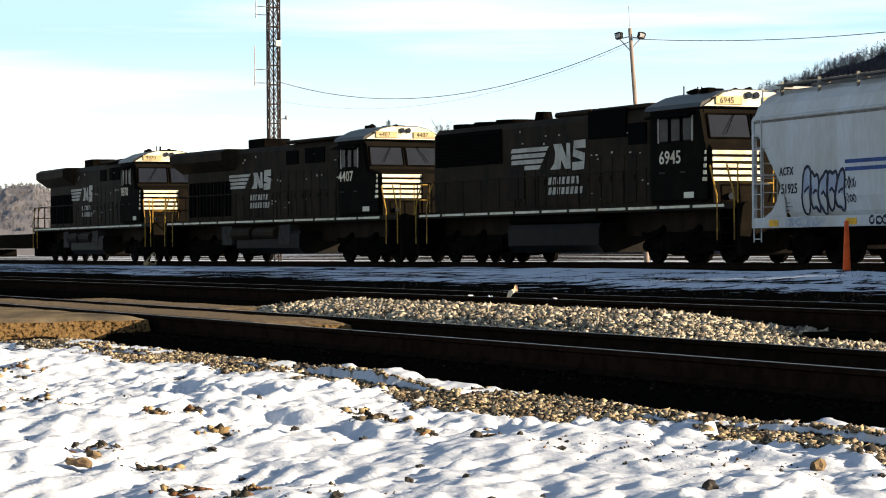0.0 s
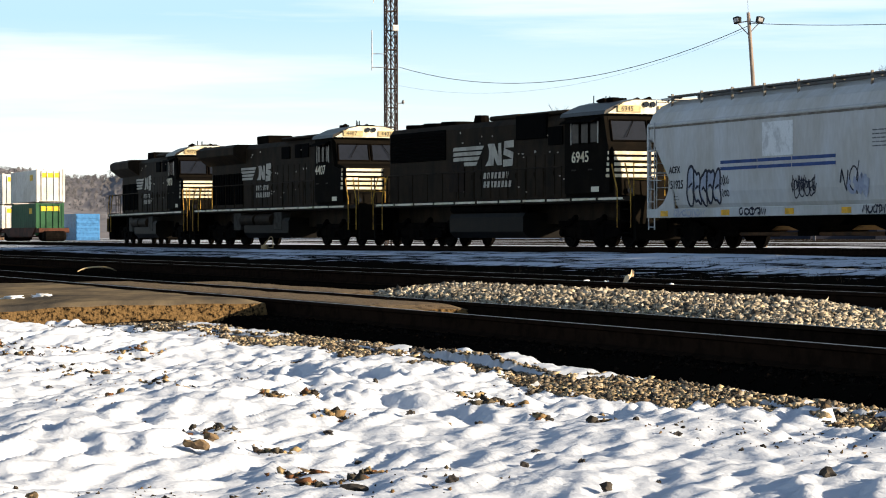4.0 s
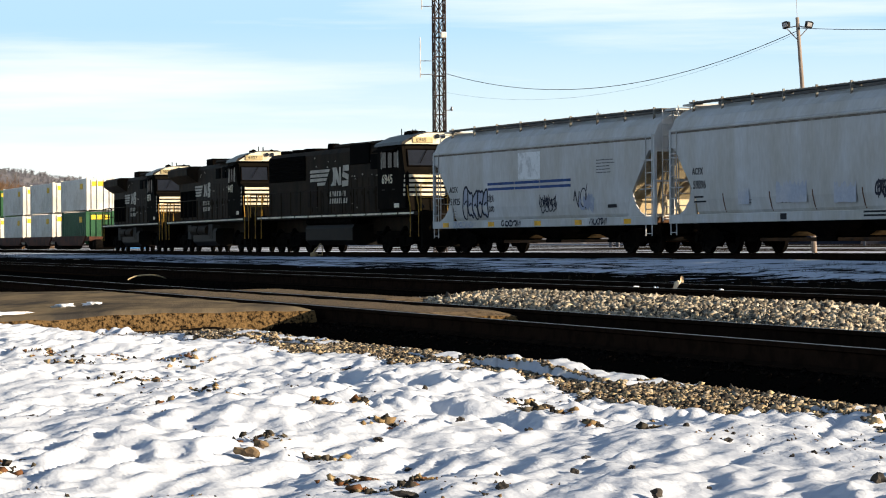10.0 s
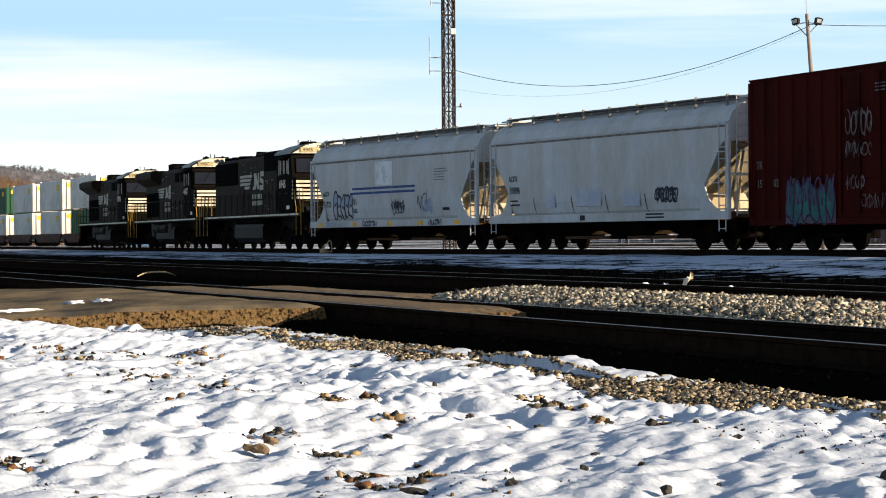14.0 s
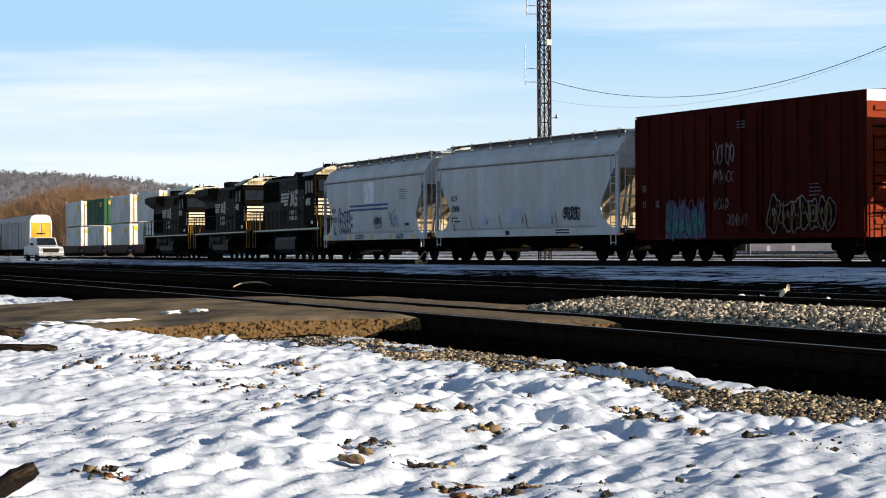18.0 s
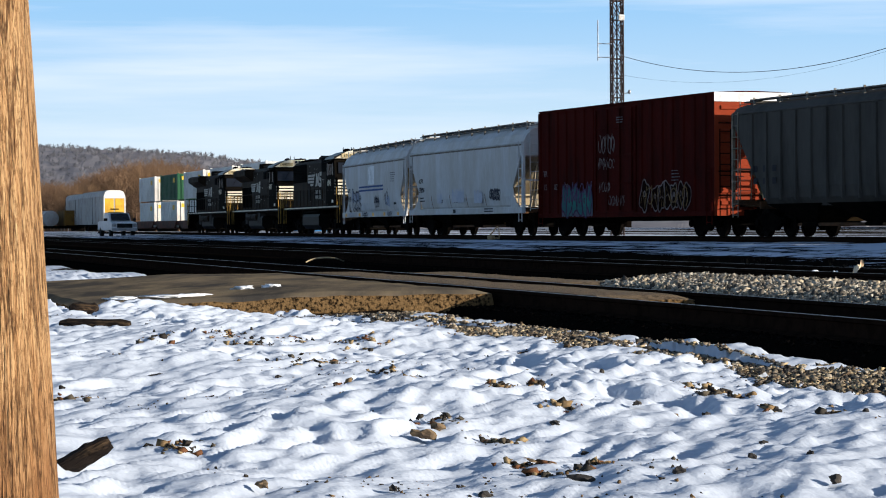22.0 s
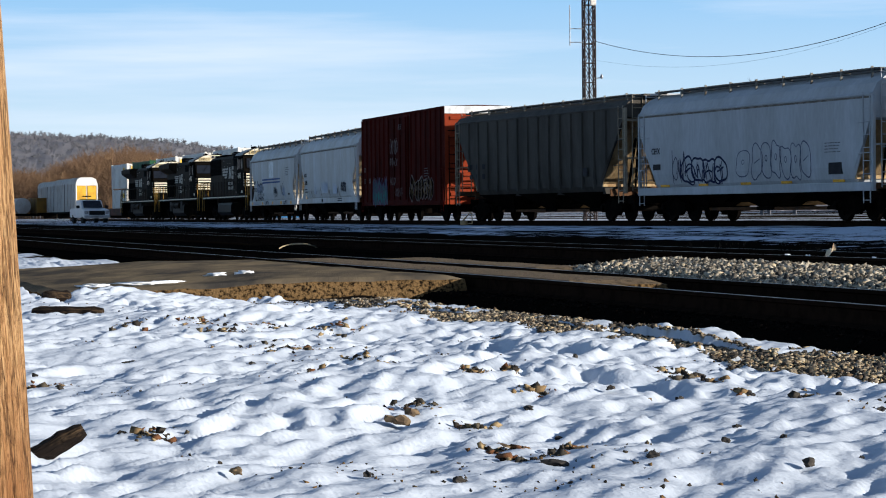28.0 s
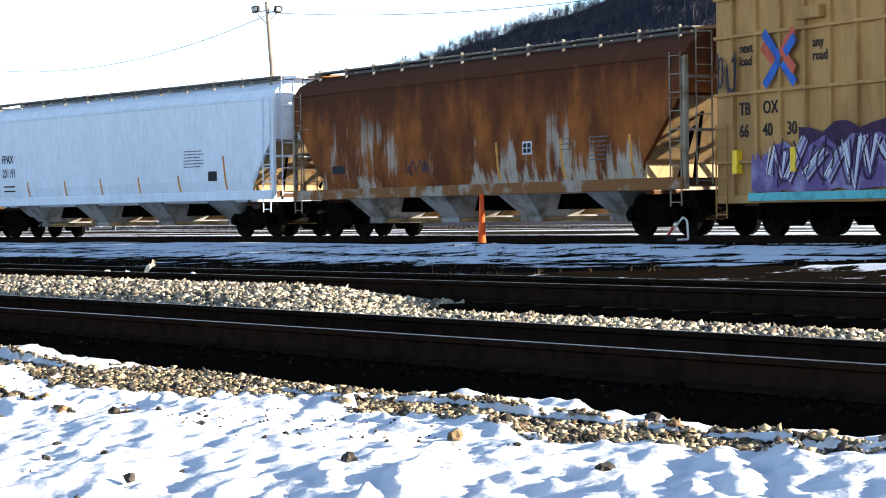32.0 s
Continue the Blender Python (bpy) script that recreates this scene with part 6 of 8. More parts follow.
def stones(name, ps, vs, sizes, material, label, category, seed, sink=0.3, lift=0.0, flat=0.85):
    """A field of broken stones lying on the ground, one mesh."""
    g = np.random.default_rng(seed)
    n = len(ps)
    q = g.normal(size=(n, 4))
    q /= np.linalg.norm(q, axis=1)[:, None]
    w, x, y, z = q.T
    R = np.stack([1 - 2 * (y * y + z * z), 2 * (x * y - z * w), 2 * (x * z + y * w), 2 * (x * y + z * w), 1 - 2 * (x * x + z * z), 2 * (y * z - x * w), 2 * (x * z - y * w), 2 * (y * z + x * w), 1 - 2 * (x * x + y * y)], -1).reshape(n, 3, 3)
    shape = CHIP_V[None] * g.uniform(0.35, 1.45, (n, 1, 3)) + g.uniform(-0.3, 0.3, (n, 6, 3))
    P = np.einsum("nij,nkj->nki", R, shape) * sizes[:, None, None] * np.array((1, 1, flat))
    gx, gy = ACROSS[0] * ps + ALONG[0] * vs, ACROSS[1] * ps + ALONG[1] * vs
    gz = ground_height(ps, vs) + sizes * (0.5 - sink) + lift
    P += np.stack([gx, gy, gz], -1)[:, None, :]
    F = (CHIP_F[None] + 6 * np.arange(n)[:, None, None]).reshape(-1, 3)
    me = bpy.data.meshes.new(name)
    me.vertices.add(6 * n)
    me.vertices.foreach_set("co", P.ravel())
    me.loops.add(F.size)
    me.loops.foreach_set("vertex_index", F.ravel())
    me.polygons.add(len(F))
    me.polygons.foreach_set("loop_start", np.arange(0, F.size, 3))
    me.polygons.foreach_set("loop_total", np.full(len(F), 3))
    me.update(calc_edges=True)
    me.materials.append(material)
    return tagged(new(name, me), label, category, kind="stuff")


def field(seed, n, p0, p1, v0, v1, s0, s1, keep=None):
    g = np.random.default_rng(seed)
    p, v = g.uniform(p0, p1, n), g.uniform(v0, v1, n)
    s = s0 + (s1 - s0) * g.random(n) ** 2
    if keep is not None:
        k = keep(p, v)
        p, v, s = p[k], v[k], s[k]
    return p, v, s


stones("ballast_heap", *field(1, 26000, 9.85, 12.05, -33.0, -19.6, 0.018, 0.052), stone_mat, "pale grey broken ballast heaped between the tracks", "ballast", 11)
stones("ballast_strip", *field(2, 13000, 9.95, 11.2, -20.5, -4.5, 0.014, 0.042), stone_mat, "pale grey ballast between the tracks", "ballast", 12)
# ballast blackened by oil and by rail shade put into its colour
dark_stone = mat("oily_shaded_ballast", (0.009, 0.007, 0.006), 0.95, second=(0.005, 0.004, 0.0035), scale=6, spread=0.5, spec=0.0)
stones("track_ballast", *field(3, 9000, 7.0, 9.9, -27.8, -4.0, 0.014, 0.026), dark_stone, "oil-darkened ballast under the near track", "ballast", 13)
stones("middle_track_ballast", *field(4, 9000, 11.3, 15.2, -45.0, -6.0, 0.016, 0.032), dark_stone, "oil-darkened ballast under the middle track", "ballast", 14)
stones("gravel_strip", *field(5, 56000, 5.3, 6.95, -26.6, -4.0, 0.007, 0.030, lambda p, v: (np.abs(p - strip_line(v)) < strip_half(p, v) + 0.04) | ((p > 6.2) & (snow_depth(p, v) < 0.012))),
       gravel_mat, "brown and tan gravel along the snow's edge", "gravel", 15, sink=0.4, lift=0.004, flat=0.7)
dark_bits = mixed_stone("dark_gravel_and_bark", ((0.03, 0.026, 0.022), (0.09, 0.07, 0.045), (0.018, 0.016, 0.014), (0.05, 0.042, 0.034), (0.14, 0.085, 0.04)))
stones("scattered_gravel", *field(6, 9000, 1.5, 5.9, -28.0, -5.0, 0.004, 0.013, lambda p, v: (fbm(p, v * 0.6, 1.1, 81) + 0.3 * fbm(p, v, 0.3, 85)) > 0.83),
       dark_bits, "bits of dark gravel and bark on the snow", "gravel", 16, sink=0.4)
stones("bare_patch_gravel", *field(7, 5000, 3.3, 5.5, -27.0, -15.0, 0.006, 0.022, lambda p, v: snow_depth(p, v) < 0.02), dark_bits, "dark gravel in a bare patch of the snow", "gravel", 17, sink=0.2)
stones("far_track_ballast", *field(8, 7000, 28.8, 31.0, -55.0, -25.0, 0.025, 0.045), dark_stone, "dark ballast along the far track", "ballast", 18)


debris_mat = mixed_stone("mixed_broken_debris", ((0.05, 0.044, 0.036), (0.20, 0.135, 0.07), (0.022, 0.02, 0.018), (0.30, 0.22, 0.12), (0.035, 0.03, 0.026), (0.13, 0.06, 0.03), (0.09, 0.075, 0.055)))


def debris(patches, seed):
    """Clusters of broken stone, bark and earth showing through the snow: bearing, height, half width and half depth of each."""
    g = np.random.default_rng(seed)
    P, V, S = [], [], []
    for az, el, w, deep in patches:
        d = (EYE[2] + 0.2) / -math.tan(radians(el))
        n = int(40 + 1100 * w * deep)
        cx, cy = d * math.sin(radians(az)), d * math.cos(radians(az))
        a, b = g.normal(0, w * 0.75, n), g.normal(0, deep * 0.6, n)
        x = cx + a * math.cos(radians(az)) + b * math.sin(radians(az))
        y = cy - a * math.sin(radians(az)) + b * math.cos(radians(az))
        P.append(ACROSS[0] * x + ACROSS[1] * y)
        V.append(ALONG[0] * x + ALONG[1] * y)
        S.append(0.006 + 0.026 * g.random(n) ** 2.4)
    return np.concatenate(P), np.concatenate(V), np.concatenate(S)


stones("debris_patches", *debris((
    (-8.08, -2.75, 0.19, 0.33), (-6.88, -3.08, 0.26, 0.36), (-5.26, -2.12, 0.38, 0.42), (-5.10, -3.29, 0.10, 0.15), (-6.19, -3.93, 0.06, 0.22), (-4.58, -3.86, 0.09, 0.18), (-4.06, -4.62, 0.13, 0.14),
    (-12.26, -3.70, 0.09, 0.35), (-10.35, -2.55, 0.10, 0.30), (-9.93, -5.17, 0.06, 0.13), (-5.83, -2.73, 0.16, 0.37), (-3.65, -2.29, 0.19, 0.42), (-7.52, -2.63, 0.14, 0.28), (-2.64, -4.05, 0.06, 0.12)), 5),
       debris_mat, "dark broken stone and bark showing through the snow", "debris", 21, sink=0.3, flat=0.7)
stones("debris_bits", *debris((
    (-1.75, -3.99, 0.03, 0.07), (-1.15, -4.30, 0.07, 0.07), (1.99, -3.75, 0.09, 0.21), (3.58, -4.24, 0.05, 0.08), (2.95, -3.97, 0.06, 0.07), (-1.84, -5.34, 0.08, 0.04), (-0.99, -5.67, 0.08, 0.04),
    (-0.31, -5.37, 0.05, 0.04), (0.54, -3.23, 0.07, 0.10), (4.93, -4.42, 0.05, 0.06), (2.15, -3.93, 0.07, 0.07), (-2.77, -4.87, 0.06, 0.08), (-8.80, -2.54, 0.17, 0.21)), 6),
       debris_mat, "small bits of stone and dead leaf on the snow", "debris", 22, sink=0.3, flat=0.7)

litter_mat = mixed_stone("dead_leaves_and_bark", ((0.05, 0.036, 0.022), (0.02, 0.016, 0.012), (0.13, 0.08, 0.035), (0.07, 0.05, 0.03)))
stones("leaf_litter", *field(9, 14000, 1.2, 6.0, -27.8, -5.0, 0.004, 0.016, lambda p, v: snow_depth(p, v) < 0.028), litter_mat, "dead leaves and bark in hollows of the snow", "leaf litter", 19, sink=0.2)


def spot(az, el, rise=0.0):
    """Where the sight line of that bearing and height meets the ground."""
    a, e = radians(az), radians(el)
    d = 10.0
    for _ in range(30):
        x, y = d * math.sin(a), d * math.cos(a)
        p, v = ACROSS[0] * x + ACROSS[1] * y, ALONG[0] * x + ALONG[1] * y
        z = float(ground_height(p, v)) + rise
        d += 0.7 * ((EYE[2] - z) / -math.tan(e) - d)
    return d * math.sin(a), d * math.cos(a), z, d


def rock(name, label, az, el, width, height, material, seed, category="stone"):
    x, y, z, d = spot(az, el)
    width, height = width * 0.72, height * 0.8
    r = random.Random(seed)
    bm = BM()
    bmesh.ops.create_icosphere(bm, subdivisions=2, radius=0.5)
    for v in bm.verts:
        k = 1 + 0.8 * (noise.noise(v.co * 3.4 + Vector((seed, 0, 0))))
        v.co = Vector((v.co.x * width * k, v.co.y * width * 0.8 * k, max(v.co.z, -0.3) * height * k * 1.1))
    ob = tagged(part(name, bm, material), label, category)
    ob.location, ob.rotation_euler = (x, y, z + height * 0.10), (r.uniform(-0.15, 0.15), r.uniform(-0.15, 0.15), r.uniform(0, 6))
    return ob


brown_stone = mat("brown_stone", (0.17, 0.12, 0.07), 0.9, second=(0.07, 0.05, 0.035), scale=9, bump=0.3)
black_stone = mat("dark_stone", (0.035, 0.032, 0.03), 0.9, second=(0.07, 0.06, 0.05), scale=9, bump=0.3)
bark = mat("rotten_bark", (0.014, 0.010, 0.008), 0.95, second=(0.07, 0.045, 0.025), scale=9, stretch=(0.4, 3, 3), amount=0.4, bump=0.8)
for _i, (_a, _e, _w, _h, _m, _l) in enumerate((
        (12.39, -4.98, 0.12, 0.08, brown_stone, "tan broken stone lying on the snow"), (9.96, -5.42, 0.085, 0.05, black_stone, "small dark stone sunk in the snow"),
        (5.01, -5.78, 0.07, 0.04, black_stone, "small dark stone sunk in the snow"), (3.14, -5.25, 0.06, 0.035, black_stone, "small dark stone sunk in the snow"),
        (3.68, -4.22, 0.09, 0.05, black_stone, "small dark stone sunk in the snow"), (-10.38, -3.4, 0.20, 0.09, black_stone, "dark lumpy stone lying on the snow"),
        (-4.33, -4.78, 0.13, 0.06, brown_stone, "reddish broken brick half in the snow"), (-4.0, -4.6, 0.10, 0.05, brown_stone, "tan flat stone half in the snow"),
        (-1.88, -5.36, 0.12, 0.03, brown_stone, "patch of rusty brown litter on the snow"), (-0.8, -5.75, 0.14, 0.03, black_stone, "dark wet clod in the snow"),
        (-7.32, -2.1, 0.25, 0.05, brown_stone, "brown flat stone at the road's edge"), (-11.0, -4.65, 0.12, 0.04, black_stone, "dark flat stone on the snow"),
        (15.8, -5.7, 0.10, 0.05, black_stone, "small dark stone sunk in the snow"), (1.5, -5.6, 0.07, 0.04, black_stone, "small dark stone sunk in the snow"),
        (6.6, -4.55, 0.07, 0.04, black_stone, "small dark stone sunk in the snow"), (2.1, -4.3, 0.06, 0.035, black_stone, "small dark stone sunk in the snow"),
        (-9.2, -4.3, 0.07, 0.05, black_stone, "small dark stone sunk in the snow"), (-8.0, -5.9, 0.07, 0.03, brown_stone, "tan chip of stone on the snow"),
        (16.9, -4.55, 0.12, 0.07, black_stone, "dark rounded stone beside the snow bank"), (4.9, -4.1, 0.05, 0.03, brown_stone, "tan chip of stone on the snow"))):
    rock("stone", _l, _a, _e, _w, _h, _m, 100 + _i)


_r = random.Random(55)
for _i in range(30):
    _a, _e = _r.uniform(-11.5, 19.5), -_r.uniform(2.6, 6.2)
    _x, _y, _z, _d = spot(_a, _e)
    _p = ACROSS[0] * _x + ACROSS[1] * _y
    if _p < 5.5 and _d < 24:
        rock("stone", "small dark stone sunk in the snow", _a, _e, _r.uniform(0.03, 0.085), _r.uniform(0.018, 0.04), black_stone if _r.random() < 0.75 else brown_stone, 300 + _i)


def log(label, az, el, length, radius, turn, seed, rise=0.0):
    x, y, z, d = spot(az, el)
    bm = BM()
    n = 12
    rings = []
    for i in range(9):
        f = i / 8
        rad = radius * (1.0 - 0.25 * abs(f - 0.4)) * (0.75 if i in (0, 8) else 1)
        rings.append([bm.verts.new(((f - 0.5) * length + 0.05 * length * noise.noise(Vector((k, seed, i))), rad * math.cos(k * 6.283 / n) * (1 + 0.3 * noise.noise(Vector((k, i * 0.7, seed)))), rad * 0.8 * math.sin(k * 6.283 / n) * (1 + 0.3 * noise.noise(Vector((k, i * 0.5, seed + 9)))))) for k in range(n)])
    for a, b in zip(rings, rings[1:]):
        for k in range(n):
            bm.faces.new((a[k], a[(k + 1) % n], b[(k + 1) % n], b[k]))
    bm.faces.new(rings[0][::-1])
    bm.faces.new(rings[-1])
    ob = tagged(part("log", bm, bark), label, "log")
    ob.location, ob.rotation_euler = (x, y, z + radius * 0.5 + length * 0.3 * math.sin(rise)), (0.1, -rise, radians(turn))


log("blackened broken log lying in the snow", -11.75, -2.25, 0.66, 0.07, -8, 4)
log("short dark stump of wood in the snow", -12.0, -1.95, 0.30, 0.10, 20, 6)
log("split rotten piece of wood standing out of the snow", -12.05, -5.5, 0.24, 0.05, 15, 9, 0.5)

# the wooden utility pole beside the camera
POLE_D, POLE_AZ = 5.2, -14.63
_px, _py = POLE_D * math.sin(radians(POLE_AZ)), POLE_D * math.cos(radians(POLE_AZ))
bm = BM()
rings = []
for i in range(90):
    z = -0.7 + i * 0.1
    rad = 0.158 - 0.0055 * z
    cx = -0.055 * (z - 0.72)
    rings.append([bm.verts.new((cx + (rad + 0.004 * noise.noise(Vector((k * 0.9, z * 0.7, 2))) + 0.005 * noise.noise(Vector((k * 2.7, z * 1.1, 5)))) * math.cos(k * 6.2832 / 48), (rad + 0.004 * noise.noise(Vector((k * 0.9, z * 0.7, 2)))) * math.sin(k * 6.2832 / 48), z)) for k in range(48)])
for a, b in zip(rings, rings[1:]):
    for k in range(48):
        bm.faces.new((a[k], a[(k + 1) % 48], b[(k + 1) % 48], b[k])).smooth = True
bm.faces.new(rings[-1])
ob = tagged(part("utility_pole", bm, pole_wood), "weathered orange-brown wooden utility pole, cracked and splintered", "pole")
ob.location = (_px, _py, 0)


# ---- beside the far track ----
orange_plastic = mat("orange_plastic", (0.75, 0.10, 0.02), 0.5, second=(0.6, 0.08, 0.02), scale=4)
black_rubber = mat("black_rubber", (0.015, 0.015, 0.015), 0.9)
white_metal = mat("white_painted_metal", (0.72, 0.70, 0.66), 0.5, second=(0.5, 0.42, 0.35), scale=8)
_D = 54.0
_x, _y = _D * math.sin(radians(13.06)), _D * math.cos(radians(13.06))
_z = EYE[2] - _D * math.tan(radians(0.55))
post = thing("marker_post", "faded orange plastic marker post on a black base", "marker post", m=pose(_x, _y, _z))
bm = BM()
bmesh.ops.create_cone(bm, cap_ends=True, segments=14, radius1=0.085, radius2=0.045, depth=1.06, matrix=Matrix.Translation((0, 0, 0.57)))
part("tube", bm, orange_plastic, post)
bm = BM()
box(bm, -0.19, 0.19, -0.19, 0.19, -0.03, 0.045, 0.02)
part("base", bm, black_rubber, post)
_D = 52.0
_x, _y = _D * math.sin(radians(17.5)), _D * math.cos(radians(17.5))
_z = EYE[2] - _D * math.tan(radians(0.52))
stand = thing("switch_stand", "small white-framed switch stand with a red handle", "switch stand", m=pose(_x, _y, _z, 0, 0, -15))
bm = BM()
for a, b in (((-0.1, 0, 0.04), (0.22, 0, 0.04)), ((0.22, 0, 0.04), (0.2, 0, 0.42)), ((0.2, 0, 0.42), (0.12, 0, 0.5)), ((0.12, 0, 0.5), (-0.12, 0, 0.22))):
    tube(bm, a, b, 0.022, 8)
part("frame", bm, white_metal, stand)
bm = BM()
box(bm, -0.28, -0.02, -0.1, 0.1, -0.03, 0.14, 0.02)
part("housing", bm, black_rubber, stand)
bm = BM()
tube(bm, (-0.2, 0, 0.12), (-0.08, 0, 0.3), 0.03, 8)
part("handle", bm, red_logo, stand)
for _d in range(60, 140):
    if bend_across(_d * math.sin(radians(-2.69)), _d * math.cos(radians(-2.69))) > -2.4:
        break
stand_tan = copy_thing(stand, pose(_d * math.sin(radians(-2.69)), _d * math.cos(radians(-2.69)), FAR_RAIL - 0.14, 0, 0, -20))
tagged(stand_tan, "small tan-framed switch stand beside the far track")
for _c in stand_tan.children:
    _c.data = _c.data.copy()
    _c.data.materials[0] = tan_slope
# litter on the middle track
rag = BM()
bmesh.ops.create_grid(rag, x_segments=6, y_segments=5, size=0.5)
for v in rag.verts:
    v.co = Vector((v.co.x * 0.20, v.co.y * 0.16, 0.31 * (0.55 + 0.4 * noise.noise(v.co * 3) + 0.9 * v.co.x)))
rag_ob = tagged(part("paper_scrap", rag, mat("stained_paper", (0.75, 0.62, 0.45), 0.9, second=(0.7, 0.28, 0.08), scale=6)), "crumpled white and orange paper scrap by the rail", "litter")
rag_ob.matrix_basis = pose(*at(12.95, -28.75), MID_RAIL - 0.20)
for _p, _v, _w in ((12.75, -28.85, 0.17), (12.8, -29.05, 0.12), (12.72, -29.5, 0.2), (12.85, -27.2, 0.12)):
    _b = BM()
    bmesh.ops.create_icosphere(_b, subdivisions=2, radius=1.0)
    for v in _b.verts:
        k = 1 + 0.6 * noise.noise(v.co * 2.2 + Vector((_p * 9, _v, 0)))
        v.co = Vector((v.co.x * k * _w * 0.36, v.co.y * k * _w * 0.34, 0.09 * k * max(v.co.z, -1.1)))
    _o = tagged(part("snow_clump", _b, old_snow), "small lump of old snow between the rails", "snow", "lumps between the rails")
    _o.location = (*at(_p, _v), MID_RAIL - 0.10)
hose = BM()
pts = [Vector((-0.45 + 0.9 * i / 14, 0.2 * math.sin(i * 0.5), 0.03 + 0.10 * math.sin(math.pi * i / 14))) for i in range(15)]
rings = [[hose.verts.new(q + 0.016 * (Vector((0, 1, 0)) * math.cos(k * 0.7854) + Vector((0, 0, 1)) * math.sin(k * 0.7854))) for k in range(8)] for q in pts]
for u, w in zip(rings, rings[1:]):
    for k in range(8):
        hose.faces.new((u[k], u[(k + 1) % 8], w[(k + 1) % 8], w[k]))
hose.faces.new(rings[0][::-1])
hose.faces.new(rings[-1])
hose_ob = tagged(part("bent_hose", hose, mat("tan_rubber", (0.40, 0.32, 0.2), 0.8)), "bent tan hose lying by the middle track", "hose")
_h = at(11.75, -54.0)
hose_ob.matrix_basis = pose(_h[0], _h[1], float(ground_height(11.75, -54.0)) + 0.01, 0, 0, 20)
# dry weeds in the snow between the tracks
weed = mat("dry_weed", (0.10, 0.07, 0.045), 0.95, spread=0.4)
g = np.random.default_rng(91)
vs_, fs = [], []
for _ in range(700):
    p, v = g.uniform(17.0, 28.0), g.uniform(-52, -20)
    if fbm(np.array(p), np.array(v), 3.0, 95) < 0.5:
        continue
    x, y = at(p, v)
    z = float(ground_height(p, v)) - 0.02
    for _k in range(3):
        dx, dy, h = g.normal(0, 0.05), g.normal(0, 0.05), g.uniform(0.06, 0.18)
        i = len(vs_)
        vs_ += [(x - 0.0025, y, z), (x + 0.0025, y, z), (x + dx, y + dy, z + h)]
        fs.append((i, i + 1, i + 2))
tagged(new("dry_weeds", mesh_of("dry_weeds", vs_, fs, weed)), "dry brown weed stalks standing in the snow", "weeds", kind="stuff")


# ---- distance ----
def polar(az, d, z=0.0):
    return d * math.sin(radians(az)), d * math.cos(radians(az)), z


galvanised = mat("grey_metal", (0.35, 0.35, 0.36), 0.5, metal=0.4, second=(0.22, 0.2, 0.19), scale=3)
wire_black = mat("black_cable", (0.02, 0.02, 0.02), 0.8)
pole_grey = mat("silvered_pole_wood", (0.26, 0.21, 0.18), 0.9, second=(0.16, 0.13, 0.11), scale=4, stretch=(3, 3, 0.2))

tx, ty, _ = polar(0.11, 150)
tower = thing("radio_tower", "slender rust-brown lattice radio mast with small aerials", "radio mast", m=pose(tx, ty, 0.0, 0, 0, 12))
TW = 0.32
for sx in (-1, 1):
    for sy in (-1, 1):
        bm = BM()
        tube(bm, (sx * TW, sy * TW, 0), (sx * TW, sy * TW, 28), 0.05, 8)
        part("leg", bm, tower_steel, tower)
H = 1.15
BRACES = []
for a, b, rad, name in (((-TW, -TW, 0), (TW, -TW, 0), 0.034, "crossbar"), ((-TW, -TW, 0), (TW, -TW, H), 0.03, "diagonal"), ((TW, -TW, 0), (-TW, -TW, H), 0.03, "diagonal")):
    bm = BM()
    tube(bm, a, b, rad, 6)
    me = bpy.data.meshes.new(name)
    bm.to_mesh(me)
    bm.free()
    me.materials.append(tower_steel)
    BRACES.append(me)
for i in range(24):
    for k in range(4):
        for me in BRACES:
            b = new(me.name.split(".")[0], me)
            b.parent = tower
            b.matrix_basis = pose(0, 0, 0.3 + i * H, 0, 0, 90 * k)
bm = BM()
tube(bm, (0, 0, 0), (0, 0, 28), 0.05, 6)
part("cable_run", bm, wire_black, tower)
bm = BM()
box(bm, 0.0, 0.34, -0.6, -0.36, 12.9, 13.25, 0.03)
part("equipment_box", bm, white_metal, tower)
for z, x, h in ((10.75, -1.15, 2.2), (14.8, -1.05, 1.4)):
    bm = BM()
    for dz in (0.0, 0.8 if h > 2 else 0.5):
        tube(bm, (-TW, 0, z + dz), (x, 0, z + dz), 0.025, 6)
    tube(bm, (x, 0, z - 0.2), (x, 0, z + h), 0.03, 6)
    part("aerial", bm, galvanised, tower)
for x, z in ((0.75, 8.6), (-0.75, 6.7)):
    bm = BM()
    tube(bm, (x * 0.5, 0, z), (x, 0, z + 0.05), 0.03, 6)
    bmesh.ops.create_uvsphere(bm, u_segments=10, v_segments=6, radius=0.14, matrix=Matrix.Translation((x, 0, z + 0.1)) @ Matrix.Diagonal((0.6, 1, 1, 1)))
    part("dish", bm, galvanised, tower)

